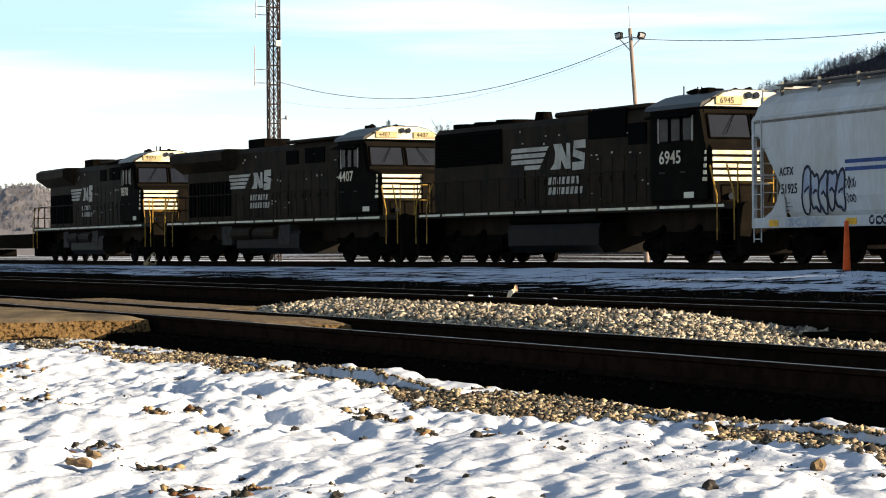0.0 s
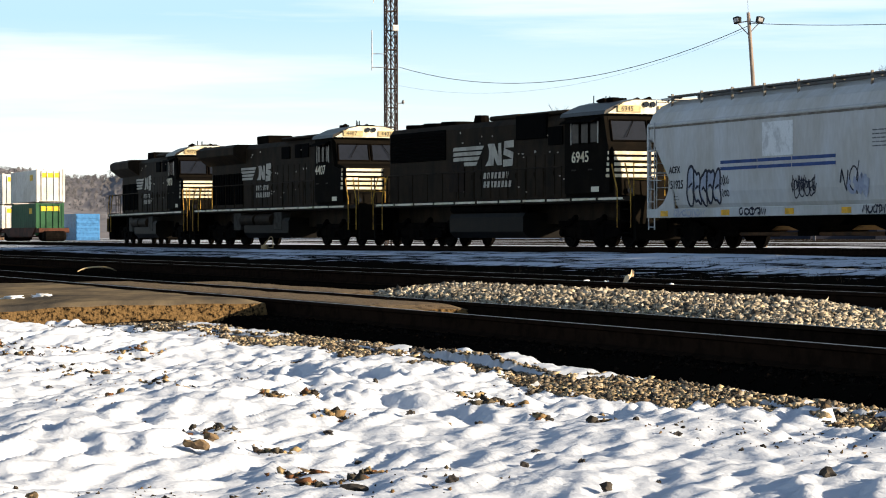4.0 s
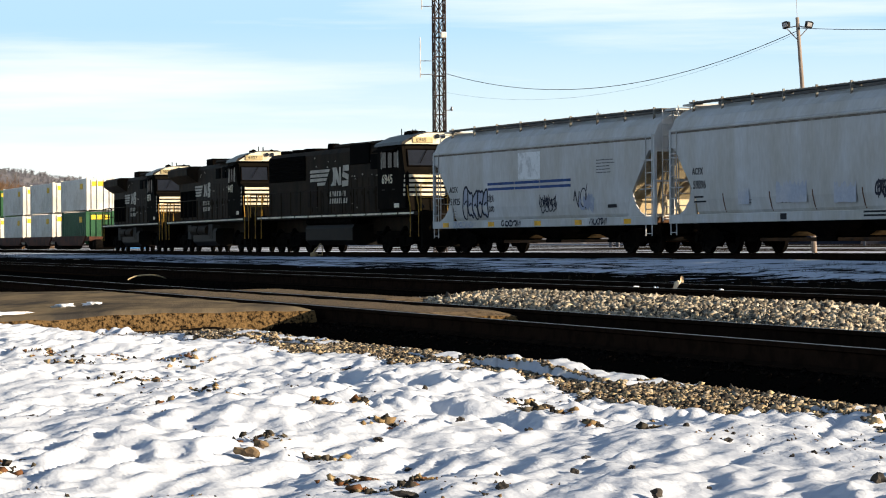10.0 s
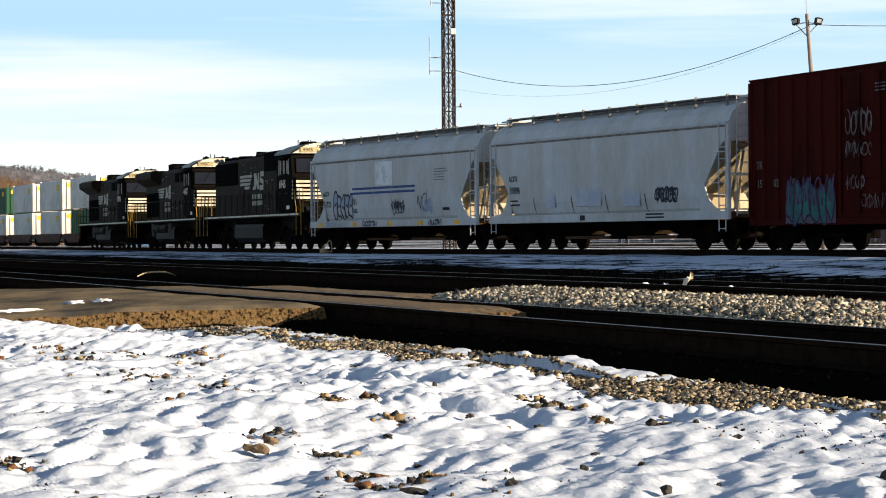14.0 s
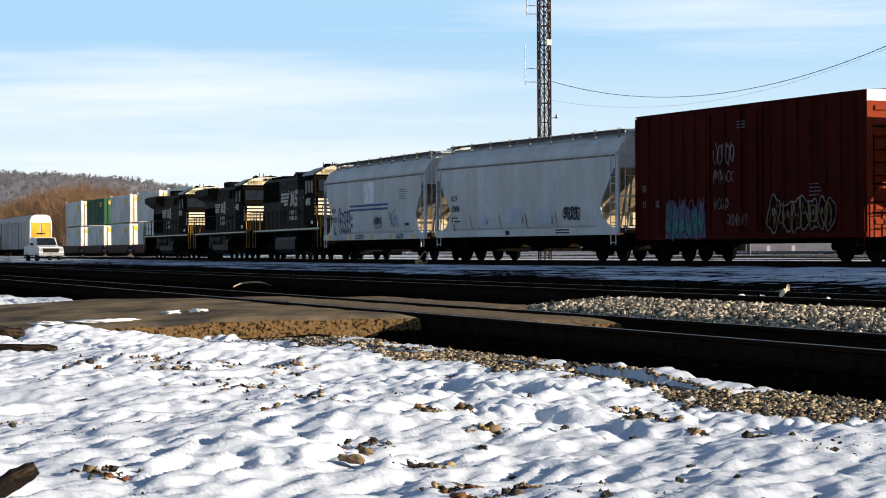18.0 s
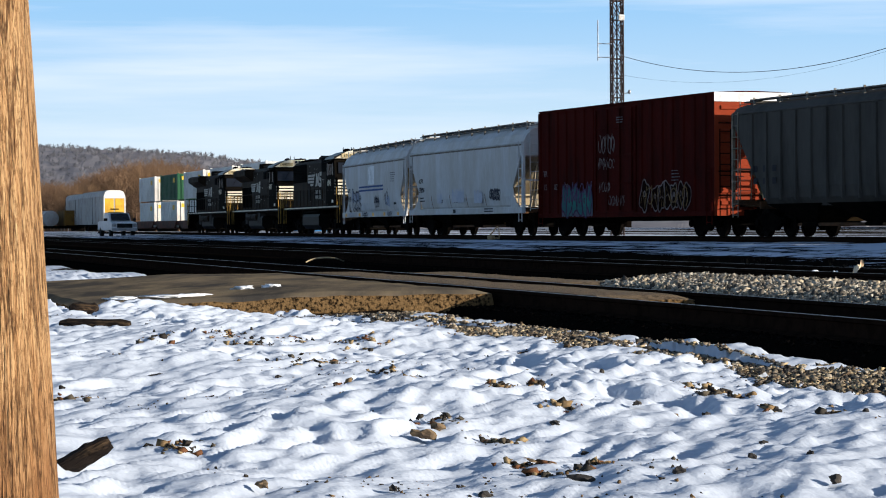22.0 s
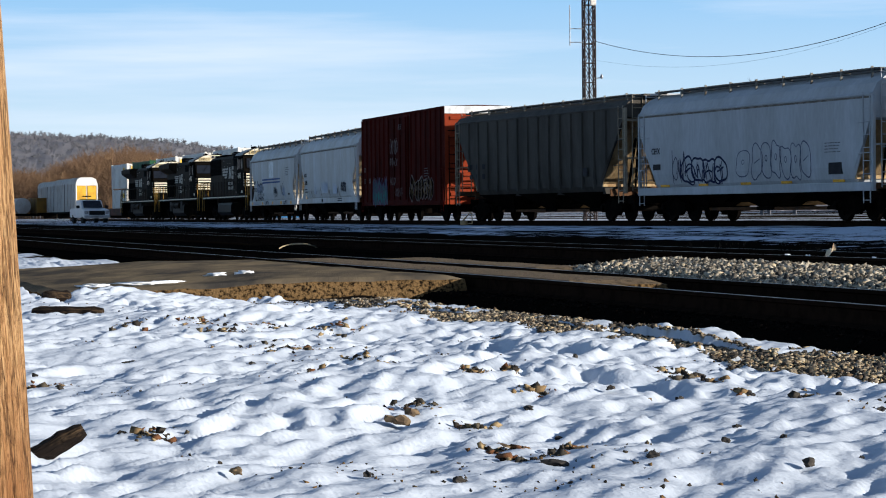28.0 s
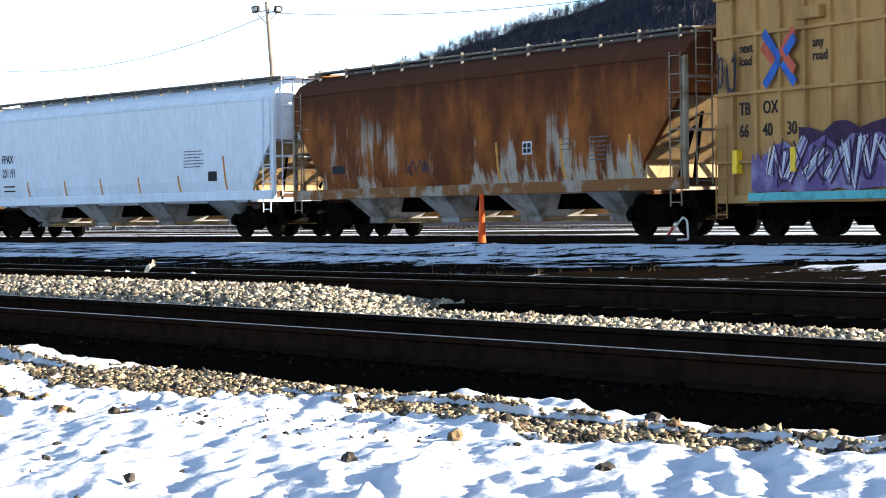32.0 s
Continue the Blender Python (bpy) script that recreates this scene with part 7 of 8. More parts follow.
lx, ly, _ = polar(8.22, 120)
lamp = thing("floodlight_pole", "tall leaning timber pole carrying two floodlights", "floodlight pole", m=pose(lx, ly, 0.0, 0, 0, -8))
bm = BM()
tube(bm, (0.75, 0, 0), (0.0, 0, 11.25), 0.13, 14, 0.085)
part("pole", bm, pole_grey, lamp)
bm = BM()
tube(bm, (0, 0, 11.2), (-0.05, 0, 12.3), 0.012, 6)
part("lightning_rod", bm, galvanised, lamp)
for s in (-1, 1):
    bm = BM()
    tube(bm, (0, 0, 10.2), (s * 0.5, 0, 10.75), 0.025, 6)
    tube(bm, (0, 0, 10.85), (s * 0.5, 0, 10.75), 0.025, 6)
    part("bracket", bm, galvanised, lamp)
    bm = BM()
    prism(bm, [(-0.22, 0.0), (0.22, 0.0), (0.3, 0.42), (0.1, 0.5), (-0.22, 0.46)], -0.2, 0.2, "y")
    f = part("floodlight", bm, wire_black, lamp)
    f.matrix_basis = pose(s * 0.50, 0, 10.74, 0, s * 12, 20 * s) @ Matrix.Scale(0.66, 4)
    bm = BM()
    box(bm, -0.18, 0.18, -0.23, -0.2, 0.08, 0.38, 0.02)
    part("lens", bm, galvanised, f)


def cable(name, a, b, sag, r=0.017, label="thin black overhead cable"):
    a, b = Vector(a), Vector(b)
    bm = BM()
    n = 40
    pts = [a.lerp(b, i / n) - Vector((0, 0, 4 * sag * (i / n) * (1 - i / n))) for i in range(n + 1)]
    side = (b - a).cross(Vector((0, 0, 1))).normalized()
    rings = [[bm.verts.new(p + r * (side * math.cos(k * 1.0472) + Vector((0, 0, 1)) * math.sin(k * 1.0472))) for k in range(6)] for p in pts]
    for u, w in zip(rings, rings[1:]):
        for k in range(6):
            bm.faces.new((u[k], u[(k + 1) % 6], w[(k + 1) % 6], w[k]))
    tagged(part(name, bm, wire_black), label, "cable")


cable("overhead_cable", (tx + 0.4, ty, 10.8), (lx, ly, 10.62), 1.75)
cable("overhead_cable", (tx + 0.3, ty, 9.7), (lx, ly, 10.5), 1.5, 0.005, "thin slack grey cable")
_e = polar(24, 95, 11.5)
cable("overhead_cable", (lx, ly, 10.75), _e, 1.2)
end_pole = thing("floodlight_pole", "tall timber pole at the cable's far end", "utility pole", m=pose(_e[0], _e[1], 0))
bm = BM()
tube(bm, (0, 0, 0), (0, 0, 12.0), 0.16, 12, 0.12)
part("pole", bm, pole_grey, end_pole)


# bare winter trees
def bare_tree(r, height, twigs, spread=0.32, thick=1.0):
    """Vertices and faces of one leafless tree: tapered trunk, limbs and many fine twigs."""
    vs, fs = [], []

    def stick(a, b, ra, rb):
        d = (b - a).normalized()
        u = d.orthogonal().normalized()
        w = d.cross(u)
        i = len(vs)
        for c, rad in ((a, ra), (b, rb)):
            for k in range(3):
                t = k * 2.0944
                vs.append(tuple(c + (u * math.cos(t) + w * math.sin(t)) * rad))
        for k in range(3):
            fs.append((i + k, i + (k + 1) % 3, i + 3 + (k + 1) % 3, i + 3 + k))

    top = Vector((r.uniform(-0.06, 0.06) * height, r.uniform(-0.06, 0.06) * height, height * 0.8))
    stick(Vector((0, 0, -0.03 * height)), top, height * 0.016, height * 0.005)
    for i in range(twigs):
        f = r.uniform(0.25, 0.98)
        a = top * f
        ang, up = r.uniform(0, 6.28), r.uniform(0.5, 1.4)
        ln = height * spread * (1.15 - 0.75 * f) * r.uniform(0.6, 1.3)
        d = Vector((math.cos(ang), math.sin(ang), up)).normalized()
        b = a + d * ln
        stick(a, b, height * 0.0055 * thick, height * 0.0018 * thick)
        for _ in range(3):
            g0 = a.lerp(b, r.uniform(0.35, 1.0))
            e = (d + Vector((r.uniform(-0.8, 0.8), r.uniform(-0.8, 0.8), r.uniform(0.0, 0.7)))).normalized()
            stick(g0, g0 + e * ln * r.uniform(0.35, 0.7), height * 0.0028 * thick, height * 0.001 * thick)
    return vs, fs


def wood(name, places, material, label, twigs, seed, spread=0.32, kinds=7, thick=1.0):
    """Many bare trees in one mesh, from a few kinds turned and scaled."""
    r = random.Random(seed)
    stock = [bare_tree(r, 1.0, twigs, spread, thick) for _ in range(kinds)]
    allv, allf, off = [], [], 0
    for x, y, z, h in places:
        vs, fs = stock[r.randrange(kinds)]
        a = r.uniform(0, 6.28)
        c, s = math.cos(a) * h, math.sin(a) * h
        V = np.array(vs)
        allv.append(np.stack([x + V[:, 0] * c - V[:, 1] * s, y + V[:, 0] * s + V[:, 1] * c, z + V[:, 2] * h], -1))
        allf.append(np.array(fs) + off)
        off += len(vs)
    V, F = np.concatenate(allv), np.concatenate(allf)
    me = bpy.data.meshes.new(name)
    me.vertices.add(len(V))
    me.vertices.foreach_set("co", V.ravel())
    me.loops.add(F.size)
    me.loops.foreach_set("vertex_index", F.ravel())
    me.polygons.add(len(F))
    me.polygons.foreach_set("loop_start", np.arange(0, F.size, 4))
    me.polygons.foreach_set("loop_total", np.full(len(F), 4))
    me.update(calc_edges=True)
    me.materials.append(material)
    return tagged(new(name, me), label, "woods", kind="stuff")


tree_dark = mat("dark_winter_bark", (0.058, 0.056, 0.068), 0.95, second=(0.09, 0.085, 0.095), scale=0.3, spec=0.0)
tree_rust = mat("brown_winter_twigs", (0.135, 0.085, 0.055), 0.95, second=(0.19, 0.12, 0.07), scale=0.05, spec=0.0)
hill_dark = mat("leaf_litter_slope", (0.026, 0.028, 0.038), 1.0, second=(0.040, 0.039, 0.048), scale=0.05, bump=0.3, bump_scale=0.4, spec=0.0)
# aerial haze is mixed into the far ridges' base colour
hill_haze_tint = mat("distant_woods_haze_tint", (0.11, 0.115, 0.14), 1.0, second=(0.19, 0.18, 0.19), scale=0.035, amount=1.2, bump=1.0, bump_scale=0.12)


def hill(name, d, outline, depth, material, label, rough, step, seed):
    """A ridge at distance d whose crest follows (bearing, height in degrees)."""
    az0, az1 = outline[0][0], outline[-1][0]
    n = int((az1 - az0) / step)
    rows = 26
    A = np.linspace(az0, az1, n)
    crest = np.interp(A, [o[0] for o in outline], [o[1] for o in outline])
    vs, fs = [], []
    for j in range(rows):
        f = j / (rows - 1)
        dd = d - depth * (1 - f)
        lift = math.sin(f * math.pi / 2) ** 1.2
        for i in range(n):
            x, y, _ = polar(A[i], dd)
            z = EYE[2] + math.tan(radians(crest[i])) * d * lift
            vs.append((x, y, z))
    V = np.array(vs)
    V[:, 2] += rough * (fbm(V[:, 0], V[:, 1], rough * 2.6, seed, 3) - 0.5) * np.clip((V[:, 2] + 2) / 12, 0, 1) - 3 * (V[:, 2] < 2)
    for j in range(rows - 1):
        for i in range(n - 1):
            fs.append((j * n + i, j * n + i + 1, (j + 1) * n + i + 1, (j + 1) * n + i))
    me = mesh_of(name, [tuple(v) for v in V], fs, material, smooth=False)
    return tagged(new(name, me), label, "hill", kind="structure"), V


RIGHT = ((7.0, -0.4), (9.5, 1.1), (10.6, 2.55), (11.65, 3.4), (13.07, 3.95), (14.49, 4.3), (15.39, 4.5), (18, 5.5), (22, 7.2), (30, 8.0), (40, 6.0), (55, 3.0))
_h, RV = hill("hill_right", 700, RIGHT, 330, hill_dark, "steep dark hillside of bare winter woods", 6, 0.12, 61)
LEFT = ((-40, 1.1), (-30, 1.8), (-20, 2.0), (-14, 1.82), (-12.96, 1.77), (-11.96, 1.72), (-10.7, 1.68), (-9.43, 1.58), (-8.16, 1.42), (-7.3, 1.26), (-6.3, 1.26), (-5.9, 1.42), (-5.3, 1.48), (-4.3, 1.2), (-3, 0.8), (-1, 0.5), (4, 0.4), (12, 0.2))
_h, LV = hill("hill_far", 2300, LEFT, 900, hill_haze_tint, "distant ridge of bare woods with haze in its colour", 4, 0.06, 67)
hill("hill_near", 1300, ((-40, 0.8), (-20, 0.9), (-12, 0.85), (-9, 0.75), (-7.5, 0.6), (-6, 0.5), (-3, 0.3), (6, 0.1)), 500, hill_haze_tint, "low brown rise of distant bare woods", 3, 0.08, 69)

g = np.random.default_rng(73)
# pale blue-grey in the colour stands in for haze over these trees
tree_haze_tint = mat("winter_trees_haze_tint", (0.115, 0.117, 0.135), 1.0, second=(0.155, 0.15, 0.16), scale=0.01)
sel = LV[(LV[:, 2] > 12)]
az_ = np.degrees(np.arctan2(sel[:, 0], sel[:, 1]))
sel = sel[(az_ > -15) & (az_ < -3.5)]
places = [(x + g.uniform(-8, 8), y + g.uniform(-20, 20), z - 2, g.uniform(3.5, 6.5)) for x, y, z in sel[g.choice(len(sel), min(2600, len(sel)), replace=False)]]
for a in np.arange(-15, -3.5, 0.035):
    x, y, _ = polar(a + g.uniform(-0.02, 0.02), 2295)
    places.append((x, y, EYE[2] + math.tan(radians(float(np.interp(a, [o[0] for o in LEFT], [o[1] for o in LEFT])))) * 2300 - 3.0, g.uniform(2.5, 5)))
wood("far_woods", places, tree_haze_tint, "leafless woods on the distant ridge, haze in their colour", 12, 8, 0.42, 6, 7.0)
g = np.random.default_rng(77)
places = []
sel = RV[(RV[:, 2] > 8)]
keep = [v for v in sel if 8.5 < math.degrees(math.atan2(v[0], v[1])) < 20.5]
for i in g.choice(len(keep), 5600, replace=True):
    x, y, z = keep[i]
    places.append((x + g.uniform(-5, 5), y + g.uniform(-6, 6), z - 0.8, g.uniform(2.4, 4.4)))
for a in np.arange(9.0, 19.0, 0.010):
    d = 700 - g.uniform(0, 30)
    x, y, _ = polar(a, d)
    places.append((x, y, EYE[2] + math.tan(radians(float(np.interp(a, [o[0] for o in RIGHT], [o[1] for o in RIGHT])))) * 700 - 2.0, g.uniform(1.8, 3.4)))
wood("hillside_woods", places, tree_dark, "leafless dark trees covering the steep hillside", 15, 5, 0.3, 7, 1.5)
g = np.random.default_rng(78)
places = []
for _ in range(900):
    a, d = g.uniform(-15.5, -8.6), g.uniform(440, 680)
    x, y, _z = polar(a, d)
    places.append((x, y, 0, g.uniform(6.0, 13) * (d / 500) * float(np.interp(a, [-14, -13, -12.2, -11.3, -10.4, -9.6, -9.0, -8.6], [0.75, 0.85, 0.8, 1.1, 1.2, 1.15, 0.9, 0.55]))))
wood("tree_line", places, tree_rust, "row of brown leafless trees behind the yard", 60, 6, 0.40, 7, 0.9)
for a, h in ((4.0, 17.9), (4.16, 17.6), (4.73, 17.9), (9.7, 11.0)):
    r = random.Random(int(a * 100))
    vs, fs = bare_tree(r, h, 90, 0.17, 0.55)
    t = tagged(new("bare_tree", mesh_of("bare_tree", vs, fs, tree_haze_tint)), "tall leafless tree behind the train", "tree")
    t.location = polar(a, 285)

# ---- parked trains and the pickup across the yard ----
cont_white = mat("white_container_paint", (0.66, 0.64, 0.60), 0.6, second=(0.55, 0.52, 0.47), scale=0.5)
cont_green = mat("green_container_paint", (0.03, 0.10, 0.05), 0.6, second=(0.02, 0.07, 0.035), scale=0.6)
cont_blue = mat("blue_container_paint", (0.05, 0.19, 0.42), 0.6)
cont_yellow = mat("yellow_paint", (0.65, 0.38, 0.04), 0.6, second=(0.5, 0.27, 0.03), scale=0.6)
well_red = mat("rusty_well_car_paint", (0.09, 0.035, 0.022), 0.8, second=(0.05, 0.025, 0.018), scale=0.8)
yellow_mark = mat("yellow_marking", (0.75, 0.48, 0.05), 0.6)
YARD = math.degrees(HEAD)


def container(label, m, length, paint, mark=None):
    c = thing("container", label, "shipping container", "containers on the parked train", m)
    bm = BM()
    box(bm, -length / 2, length / 2, -1.22, 1.22, 0.06, 2.82, 0.02)
    part("body", bm, paint, c)
    n = int(length / 0.9)
    for i in range(n):
        x = -length / 2 + 0.4 + (length - 0.8) * i / (n - 1)
        bm = BM()
        box(bm, x - 0.12, x + 0.12, -1.26, -1.2, 0.2, 2.7, 0.01)
        part("corrugation", bm, paint, c)
    for s in (-1, 1):
        for q in (-1, 1):
            bm = BM()
            box(bm, s * length / 2 - 0.12, s * length / 2 + 0.03, q * 1.15 - 0.1, q * 1.15 + 0.1, 0.0, 2.9, 0.01)
            part("corner_post", bm, paint, c)
    for y in (-0.8, -0.3, 0.3, 0.8):
        bm = BM()
        tube(bm, (length / 2 + 0.05, y, 0.15), (length / 2 + 0.05, y, 2.7), 0.03, 6)
        part("lock_rod", bm, paint, c)
    if mark:
        bm = BM()
        box(bm, length / 2 + 0.0, length / 2 + 0.03, -0.85, 0.85, 2.15, 2.55)
        part("end_marking", bm, mark, c)
        bm = BM()
        box(bm, length / 2 - 2.9, length / 2 - 1.7, -1.275, -1.25, 1.9, 2.4)
        part("side_marking", bm, mark, c)
    return c


def well_car(m, length):
    w = thing("well_car", "rust-red articulated well car carrying stacked containers", "well car", "parked well cars", m)
    for s in (-1, 1):
        bm = BM()
        prism(bm, [(-length / 2, 1.2), (length / 2, 1.2), (length / 2 - 1.6, 0.45), (-length / 2 + 1.6, 0.45)], s * 1.4 - 0.06, s * 1.4 + 0.06, "y")
        part("side_wall", bm, well_red, w)
        bm = BM()
        box(bm, s * length / 2 - 0.9, s * length / 2 + 0.9, -1.35, 1.35, 0.75, 1.15, 0.05)
        part("end_platform", bm, well_red, w)
        for a in (-0.86, 0.86):
            bm = BM()
            lathe(bm, [(-1.0, 0.3), (-0.8, 0.45), (0.8, 0.45), (1.0, 0.3)], s * (length / 2 + 0.2) + a, 0.46, 14)
            part("wheelset", bm, wheel_steel, w)
    bm = BM()
    box(bm, -length / 2 + 1.2, length / 2 - 1.2, -1.3, 1.3, 0.35, 0.5)
    part("floor", bm, well_red, w)
    return w


C0 = Vector(polar(-7.57, 222, 0.30))
BACK = Vector((-ALONG[0], -ALONG[1], 0))
_r = random.Random(12)
for i in range(5):
    L = 14.4
    c = C0 + BACK * (L / 2 + i * 16.6)
    m = pose(c.x, c.y, c.z, 0, 0, YARD)
    well_car(m, 15.2)
    low = (cont_green, cont_white, cont_white, cont_white, cont_white)[i]
    up = (cont_white, cont_white, cont_white, cont_green, cont_white)[i]
    container("%s container in the parked well car" % ("dark green" if low is cont_green else "white"), m @ pose(1.0, 0, 0.5), 11.4, low, yellow_mark)
    container("%s container stacked on another" % ("dark green" if up is cont_green else "white"), m @ pose(1.0, 0, 3.42), 12.2, up, yellow_mark)
bc = polar(-6.9, 236, 0.3)
blue = thing("container", "blue corrugated container standing on the ground", "shipping container", m=pose(bc[0], bc[1], 0.3, 0, 0, YARD))
bm = BM()
box(bm, -3, 3, -1.1, 1.1, 0.05, 2.5, 0.03)
part("body", bm, cont_blue, blue)
for i in range(5):
    bm = BM()
    box(bm, 2.98, 3.06, -1.05, 1.05, 0.2 + 0.46 * i, 0.42 + 0.46 * i, 0.02)
    part("end_corrugation", bm, cont_blue, blue)
# dark parked gondola behind the leading locomotive
gc = polar(-5.6, 262, 0.3)
gond = thing("gondola_car", "low dark parked gondola car", "gondola car", m=pose(gc[0], gc[1], 0.3, 0, 0, YARD))
bm = BM()
box(bm, -9, 40, -1.4, 1.4, 0.9, 2.3, 0.03)
part("body", bm, underframe, gond)
for x in (-7.5, -5.8, 12, 14, 36, 38):
    bm = BM()
    lathe(bm, [(-0.9, 0.4), (0.9, 0.4)], x, 0.45, 14)
    part("wheelset", bm, wheel_steel, gond)

# white greyed to carry the shade of the autorack sides
auto_shaded_white = mat("white_autorack_paint_shaded", (0.42, 0.39, 0.36), 0.6, second=(0.32, 0.28, 0.25), scale=0.4)
# lighter copy of that white, sunlight on the ends painted in
auto_sunlit_end = mat("white_autorack_sunlit_end", (0.72, 0.70, 0.66), 0.6, second=(0.6, 0.57, 0.52), scale=0.8)


def autorack(az, d):
    x, y, _ = polar(az, d)
    c = Vector((x, y, 0.25)) + BACK * 13.5
    a = thing("autorack_car", "tall pale autorack car with rounded roof and yellow end doors", "autorack", "parked autoracks", pose(c.x, c.y, c.z, 0, 0, YARD))
    bm = BM()
    sec = [(-1.5, 1.0), (-1.5, 4.9), (-1.3, 5.5), (-0.8, 5.75), (0.8, 5.75), (1.3, 5.5), (1.5, 4.9), (1.5, 1.0)]
    prism(bm, sec, -13.4, 13.4)
    part("body", bm, auto_shaded_white, a)
    for q in (-1, 1):
        bm = BM()
        box(bm, 13.38, 13.46, q * 0.72 - 0.62, q * 0.72 + 0.62, 1.1, 4.6, 0.02)
        part("end_door", bm, cont_yellow, a)
        bm = BM()
        box(bm, 13.38, 13.5, q * 1.44 - 0.09, q * 1.44 + 0.09, 1.0, 4.9, 0.02)
        part("end_post", bm, auto_sunlit_end, a)
    bm = BM()
    prism(bm, [(-1.5, 4.62), (-1.48, 4.9), (-1.28, 5.48), (-0.78, 5.72), (0.78, 5.72), (1.28, 5.48), (1.48, 4.9), (1.5, 4.62)], 13.38, 13.5)
    part("end_cap", bm, auto_sunlit_end, a)
    bm = BM()
    box(bm, 13.44, 13.5, -0.6, 0.6, 3.05, 3.2, 0.01)
    part("door_bar", bm, underframe, a)
    for q in (-1, 1):
        bm = BM()
        box(bm, 13.44, 13.49, q * 0.72 - 0.5, q * 0.72 + 0.5, 1.1, 1.5, 0.01)
        part("door_panel", bm, auto_sunlit_end, a)
    for i in range(16):
        bm = BM()
        x = -12.8 + i * 1.7
        box(bm, x - 0.05, x + 0.05, -1.55, -1.48, 1.05, 4.9)
        part("side_post", bm, auto_shaded_white if i % 8 else underframe, a)
    bm = BM()
    box(bm, -13.4, 13.6, -1.2, 1.2, 0.7, 1.0)
    part("underframe", bm, underframe, a)
    for x in (-10.5, -8.8, 8.8, 10.5):
        bm = BM()
        lathe(bm, [(-0.9, 0.4), (0.9, 0.4)], x, 0.42, 14)
        part("wheelset", bm, wheel_steel, a)
    return a


autorack(-11.3, 352)
autorack(-11.72, 380)
# yellow darkened because the gondola's shade is put into its paint
gondola_yellow_shaded = mat("shaded_yellow_gondola_paint", (0.20, 0.10, 0.02), 0.8, second=(0.12, 0.06, 0.02), scale=0.6)


def simple_car(name, label, category, az, d, length, z0, z1, paint, round_=False):
    x, y, _ = polar(az, d)
    o = thing(name, label, category, m=pose(x, y, 0.2, 0, 0, YARD))
    bm = BM()
    if round_:
        tube(bm, (-length / 2, 0, (z0 + z1) / 2), (length / 2, 0, (z0 + z1) / 2), (z1 - z0) / 2, 20)
    else:
        box(bm, -length / 2, length / 2, -1.35, 1.35, z0, z1, 0.04)
    part("body", bm, paint, o)
    bm = BM()
    box(bm, -length / 2 - 0.5, length / 2 + 0.5, -1.2, 1.2, 0.5, z0 + 0.1)
    part("underframe", bm, underframe, o)


simple_car("gondola_car", "yellow parked gondola car far across the yard", "gondola car", -12.32, 400, 12, 0.9, 3.3, gondola_yellow_shaded)
simple_car("gondola_car", "dull red parked gondola car far across the yard", "gondola car", -12.55, 430, 12, 0.9, 3.2, well_red)
simple_car("tank_car", "white parked tank car far across the yard", "tank car", -12.8, 400, 10, 0.8, 3.3, auto_shaded_white, True)

# the white pickup, seen from its front corner
car_white = mat("white_car_paint", (0.62, 0.63, 0.65), 0.3, second=(0.54, 0.54, 0.55), scale=1, spec=0.4)
tyre = mat("tyre_rubber", (0.015, 0.015, 0.015), 0.9)
px, py, _ = polar(-11.24, 196)
truck_z = EYE[2] - 196 * math.tan(radians(0.19))
pick = thing("pickup_truck", "white pickup truck parked facing the camera", "pickup truck", m=pose(px, py, truck_z, 0, 0, YARD + 4))
bm = BM()
prism(bm, [(2.75, 0.45), (2.8, 0.75), (2.7, 1.08), (1.35, 1.18), (1.2, 1.2), (-2.8, 1.2), (-2.85, 0.5)], -0.98, 0.98, "y")
bmesh.ops.bevel(bm, geom=bm.edges[:], offset=0.06, segments=2, affect="EDGES")
part("body", bm, car_white, pick)
bm = BM()
v = [(1.35, 1.15), (0.55, 1.82), (-1.1, 1.85), (-1.3, 1.2)]
prism(bm, v, -0.82, 0.82, "y")
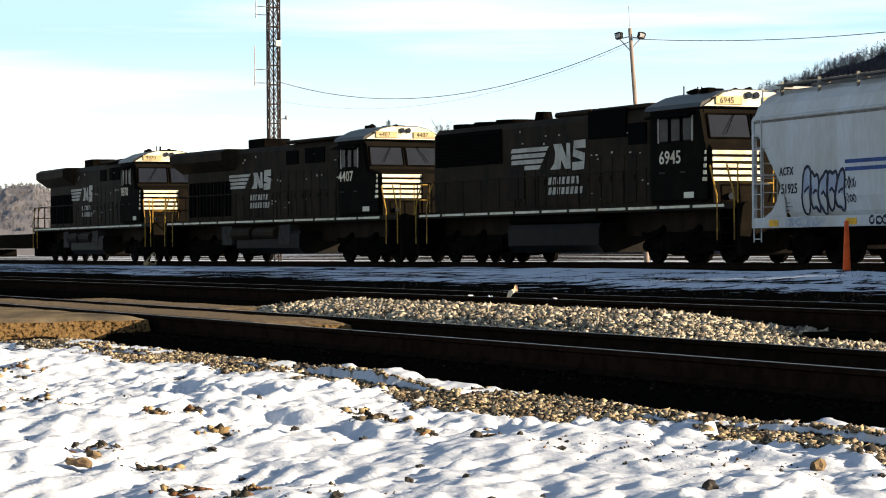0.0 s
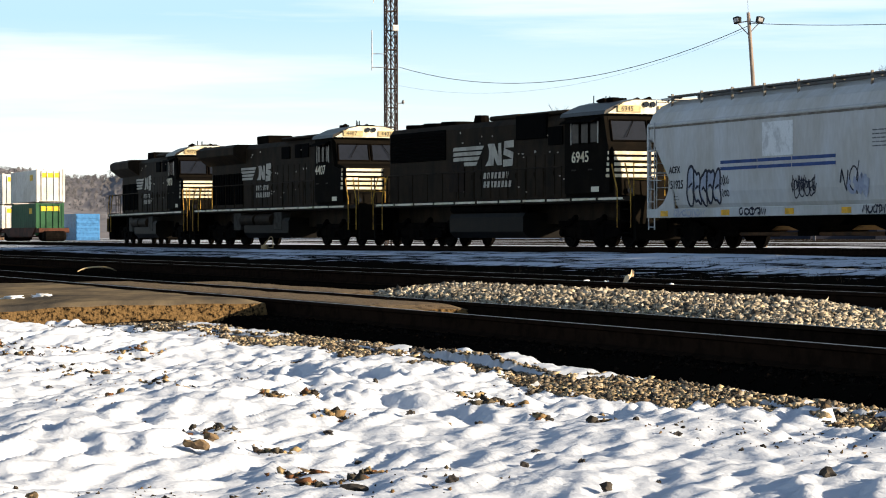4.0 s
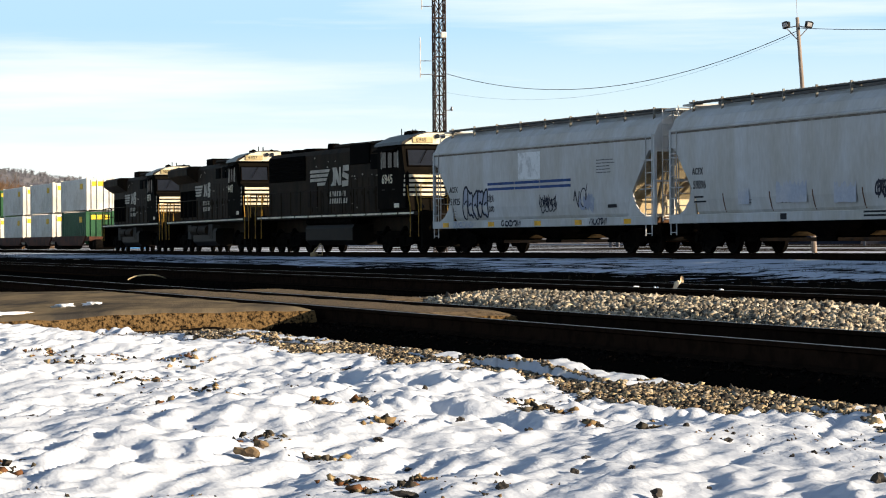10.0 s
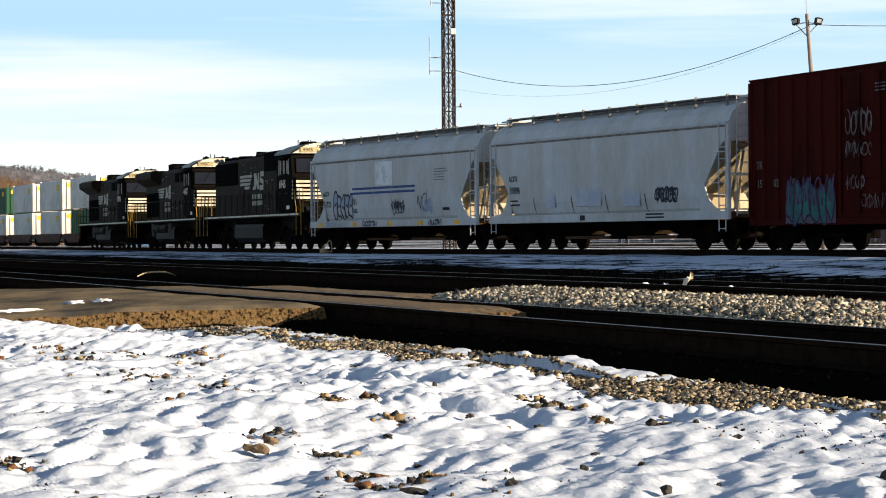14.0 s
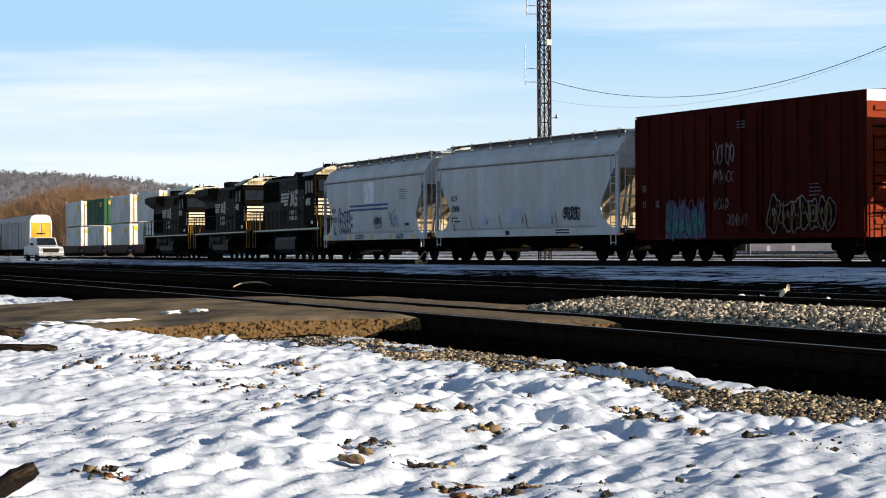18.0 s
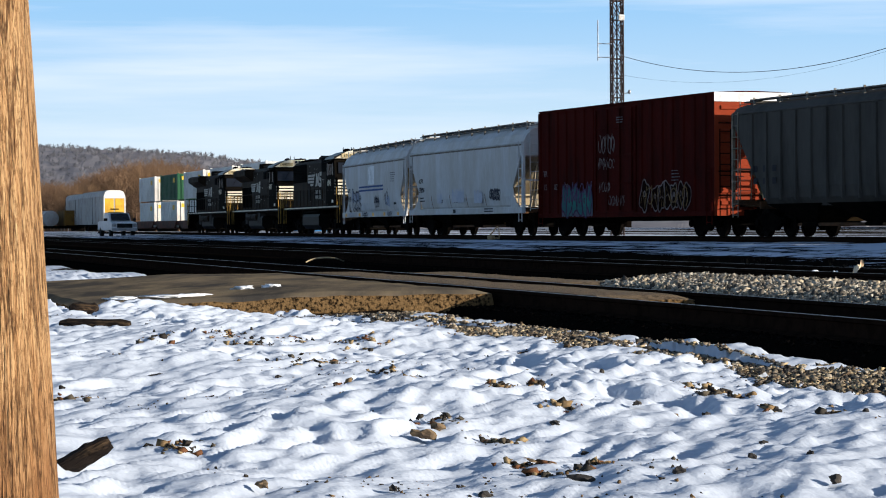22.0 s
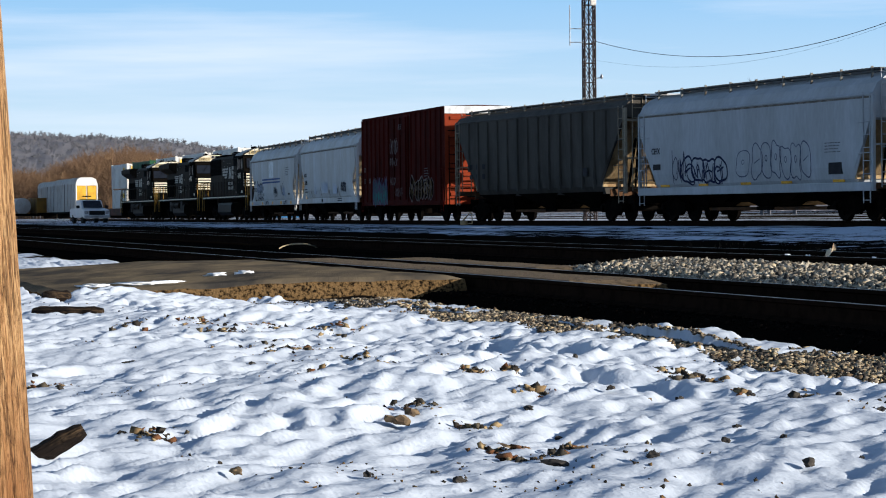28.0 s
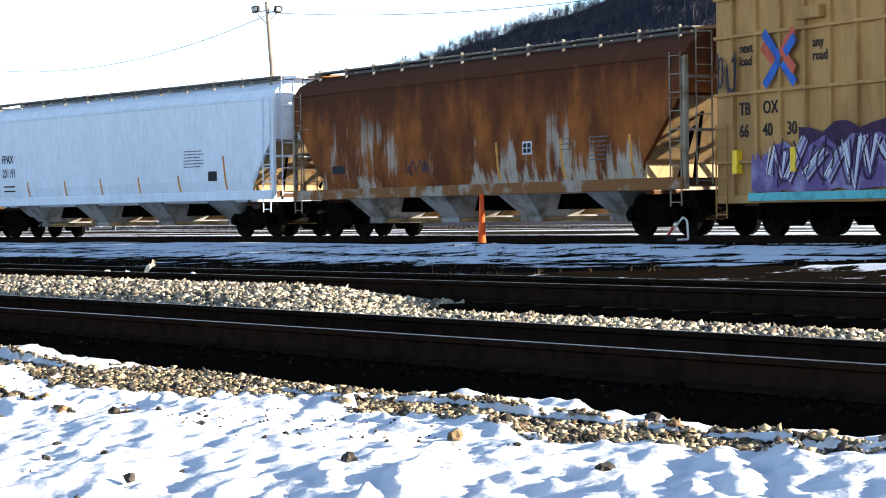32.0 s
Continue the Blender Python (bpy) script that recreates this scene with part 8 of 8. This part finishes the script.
bmesh.ops.bevel(bm, geom=bm.edges[:], offset=0.05, segments=2, affect="EDGES")
part("cab", bm, car_white, pick)
bm = BM()
q = [bm.verts.new(c) for c in ((1.36, -0.74, 1.24), (1.36, 0.74, 1.24), (0.66, 0.68, 1.79), (0.66, -0.68, 1.79))]
bm.faces.new(q)
part("windscreen", bm, window_glass, pick)
bm = BM()
box(bm, 2.72, 2.83, -0.6, 0.6, 0.68, 1.0, 0.02)
part("grille", bm, black_rubber, pick)
bm = BM()
box(bm, 2.7, 2.92, -0.98, 0.98, 0.42, 0.64, 0.04)
part("bumper", bm, galvanised, pick)
for s in (-1, 1):
    bm = BM()
    box(bm, 2.68, 2.8, s * 0.8 - 0.15, s * 0.8 + 0.15, 0.76, 1.0, 0.02)
    part("headlight", bm, galvanised, pick)
    bm = BM()
    box(bm, 0.95, 1.1, s * 1.12 - 0.13, s * 1.12 + 0.13, 1.2, 1.42, 0.03)
    part("mirror", bm, black_rubber, pick)
    for x in (1.75, -1.75):
        bm = BM()
        lathe(bm, [(s * 0.72, 0.34), (s * 0.74, 0.38), (s * 0.96, 0.38), (s * 0.98, 0.34)], x, 0.38, 18)
        part("wheel", bm, tyre, pick)
bm = BM()
tube(bm, (-0.6, -0.6, 1.86), (-0.6, 0.6, 1.86), 0.06, 8)
part("light_bar", bm, cont_yellow, pick)


# ---- moving things ----
_tk = np.array(TRAVEL)


def travel(t):
    return float(np.interp(t, _tk[:, 0], _tk[:, 1]))


def motions():
    for car, centre, half in TRAIN:
        rows = []
        for t, s in TRAVEL:
            a, b = on_bend(centre + s - half), on_bend(centre + s + half)
            rows.append((t, pose((a[0] + b[0]) / 2, (a[1] + b[1]) / 2, FAR_RAIL, 0, 0, math.degrees(math.atan2(b[1] - a[1], b[0] - a[0])))))
        walk(car, rows)
    times = [min(32.0, 0.1667 * i) for i in range(193)]
    for wheelset, x in SPINNING:
        walk(wheelset, [(t, pose(x, 0, WHEEL_R, 0, math.degrees((travel(t) + 3 * x) / WHEEL_R), 0)) for t in times])


motions()
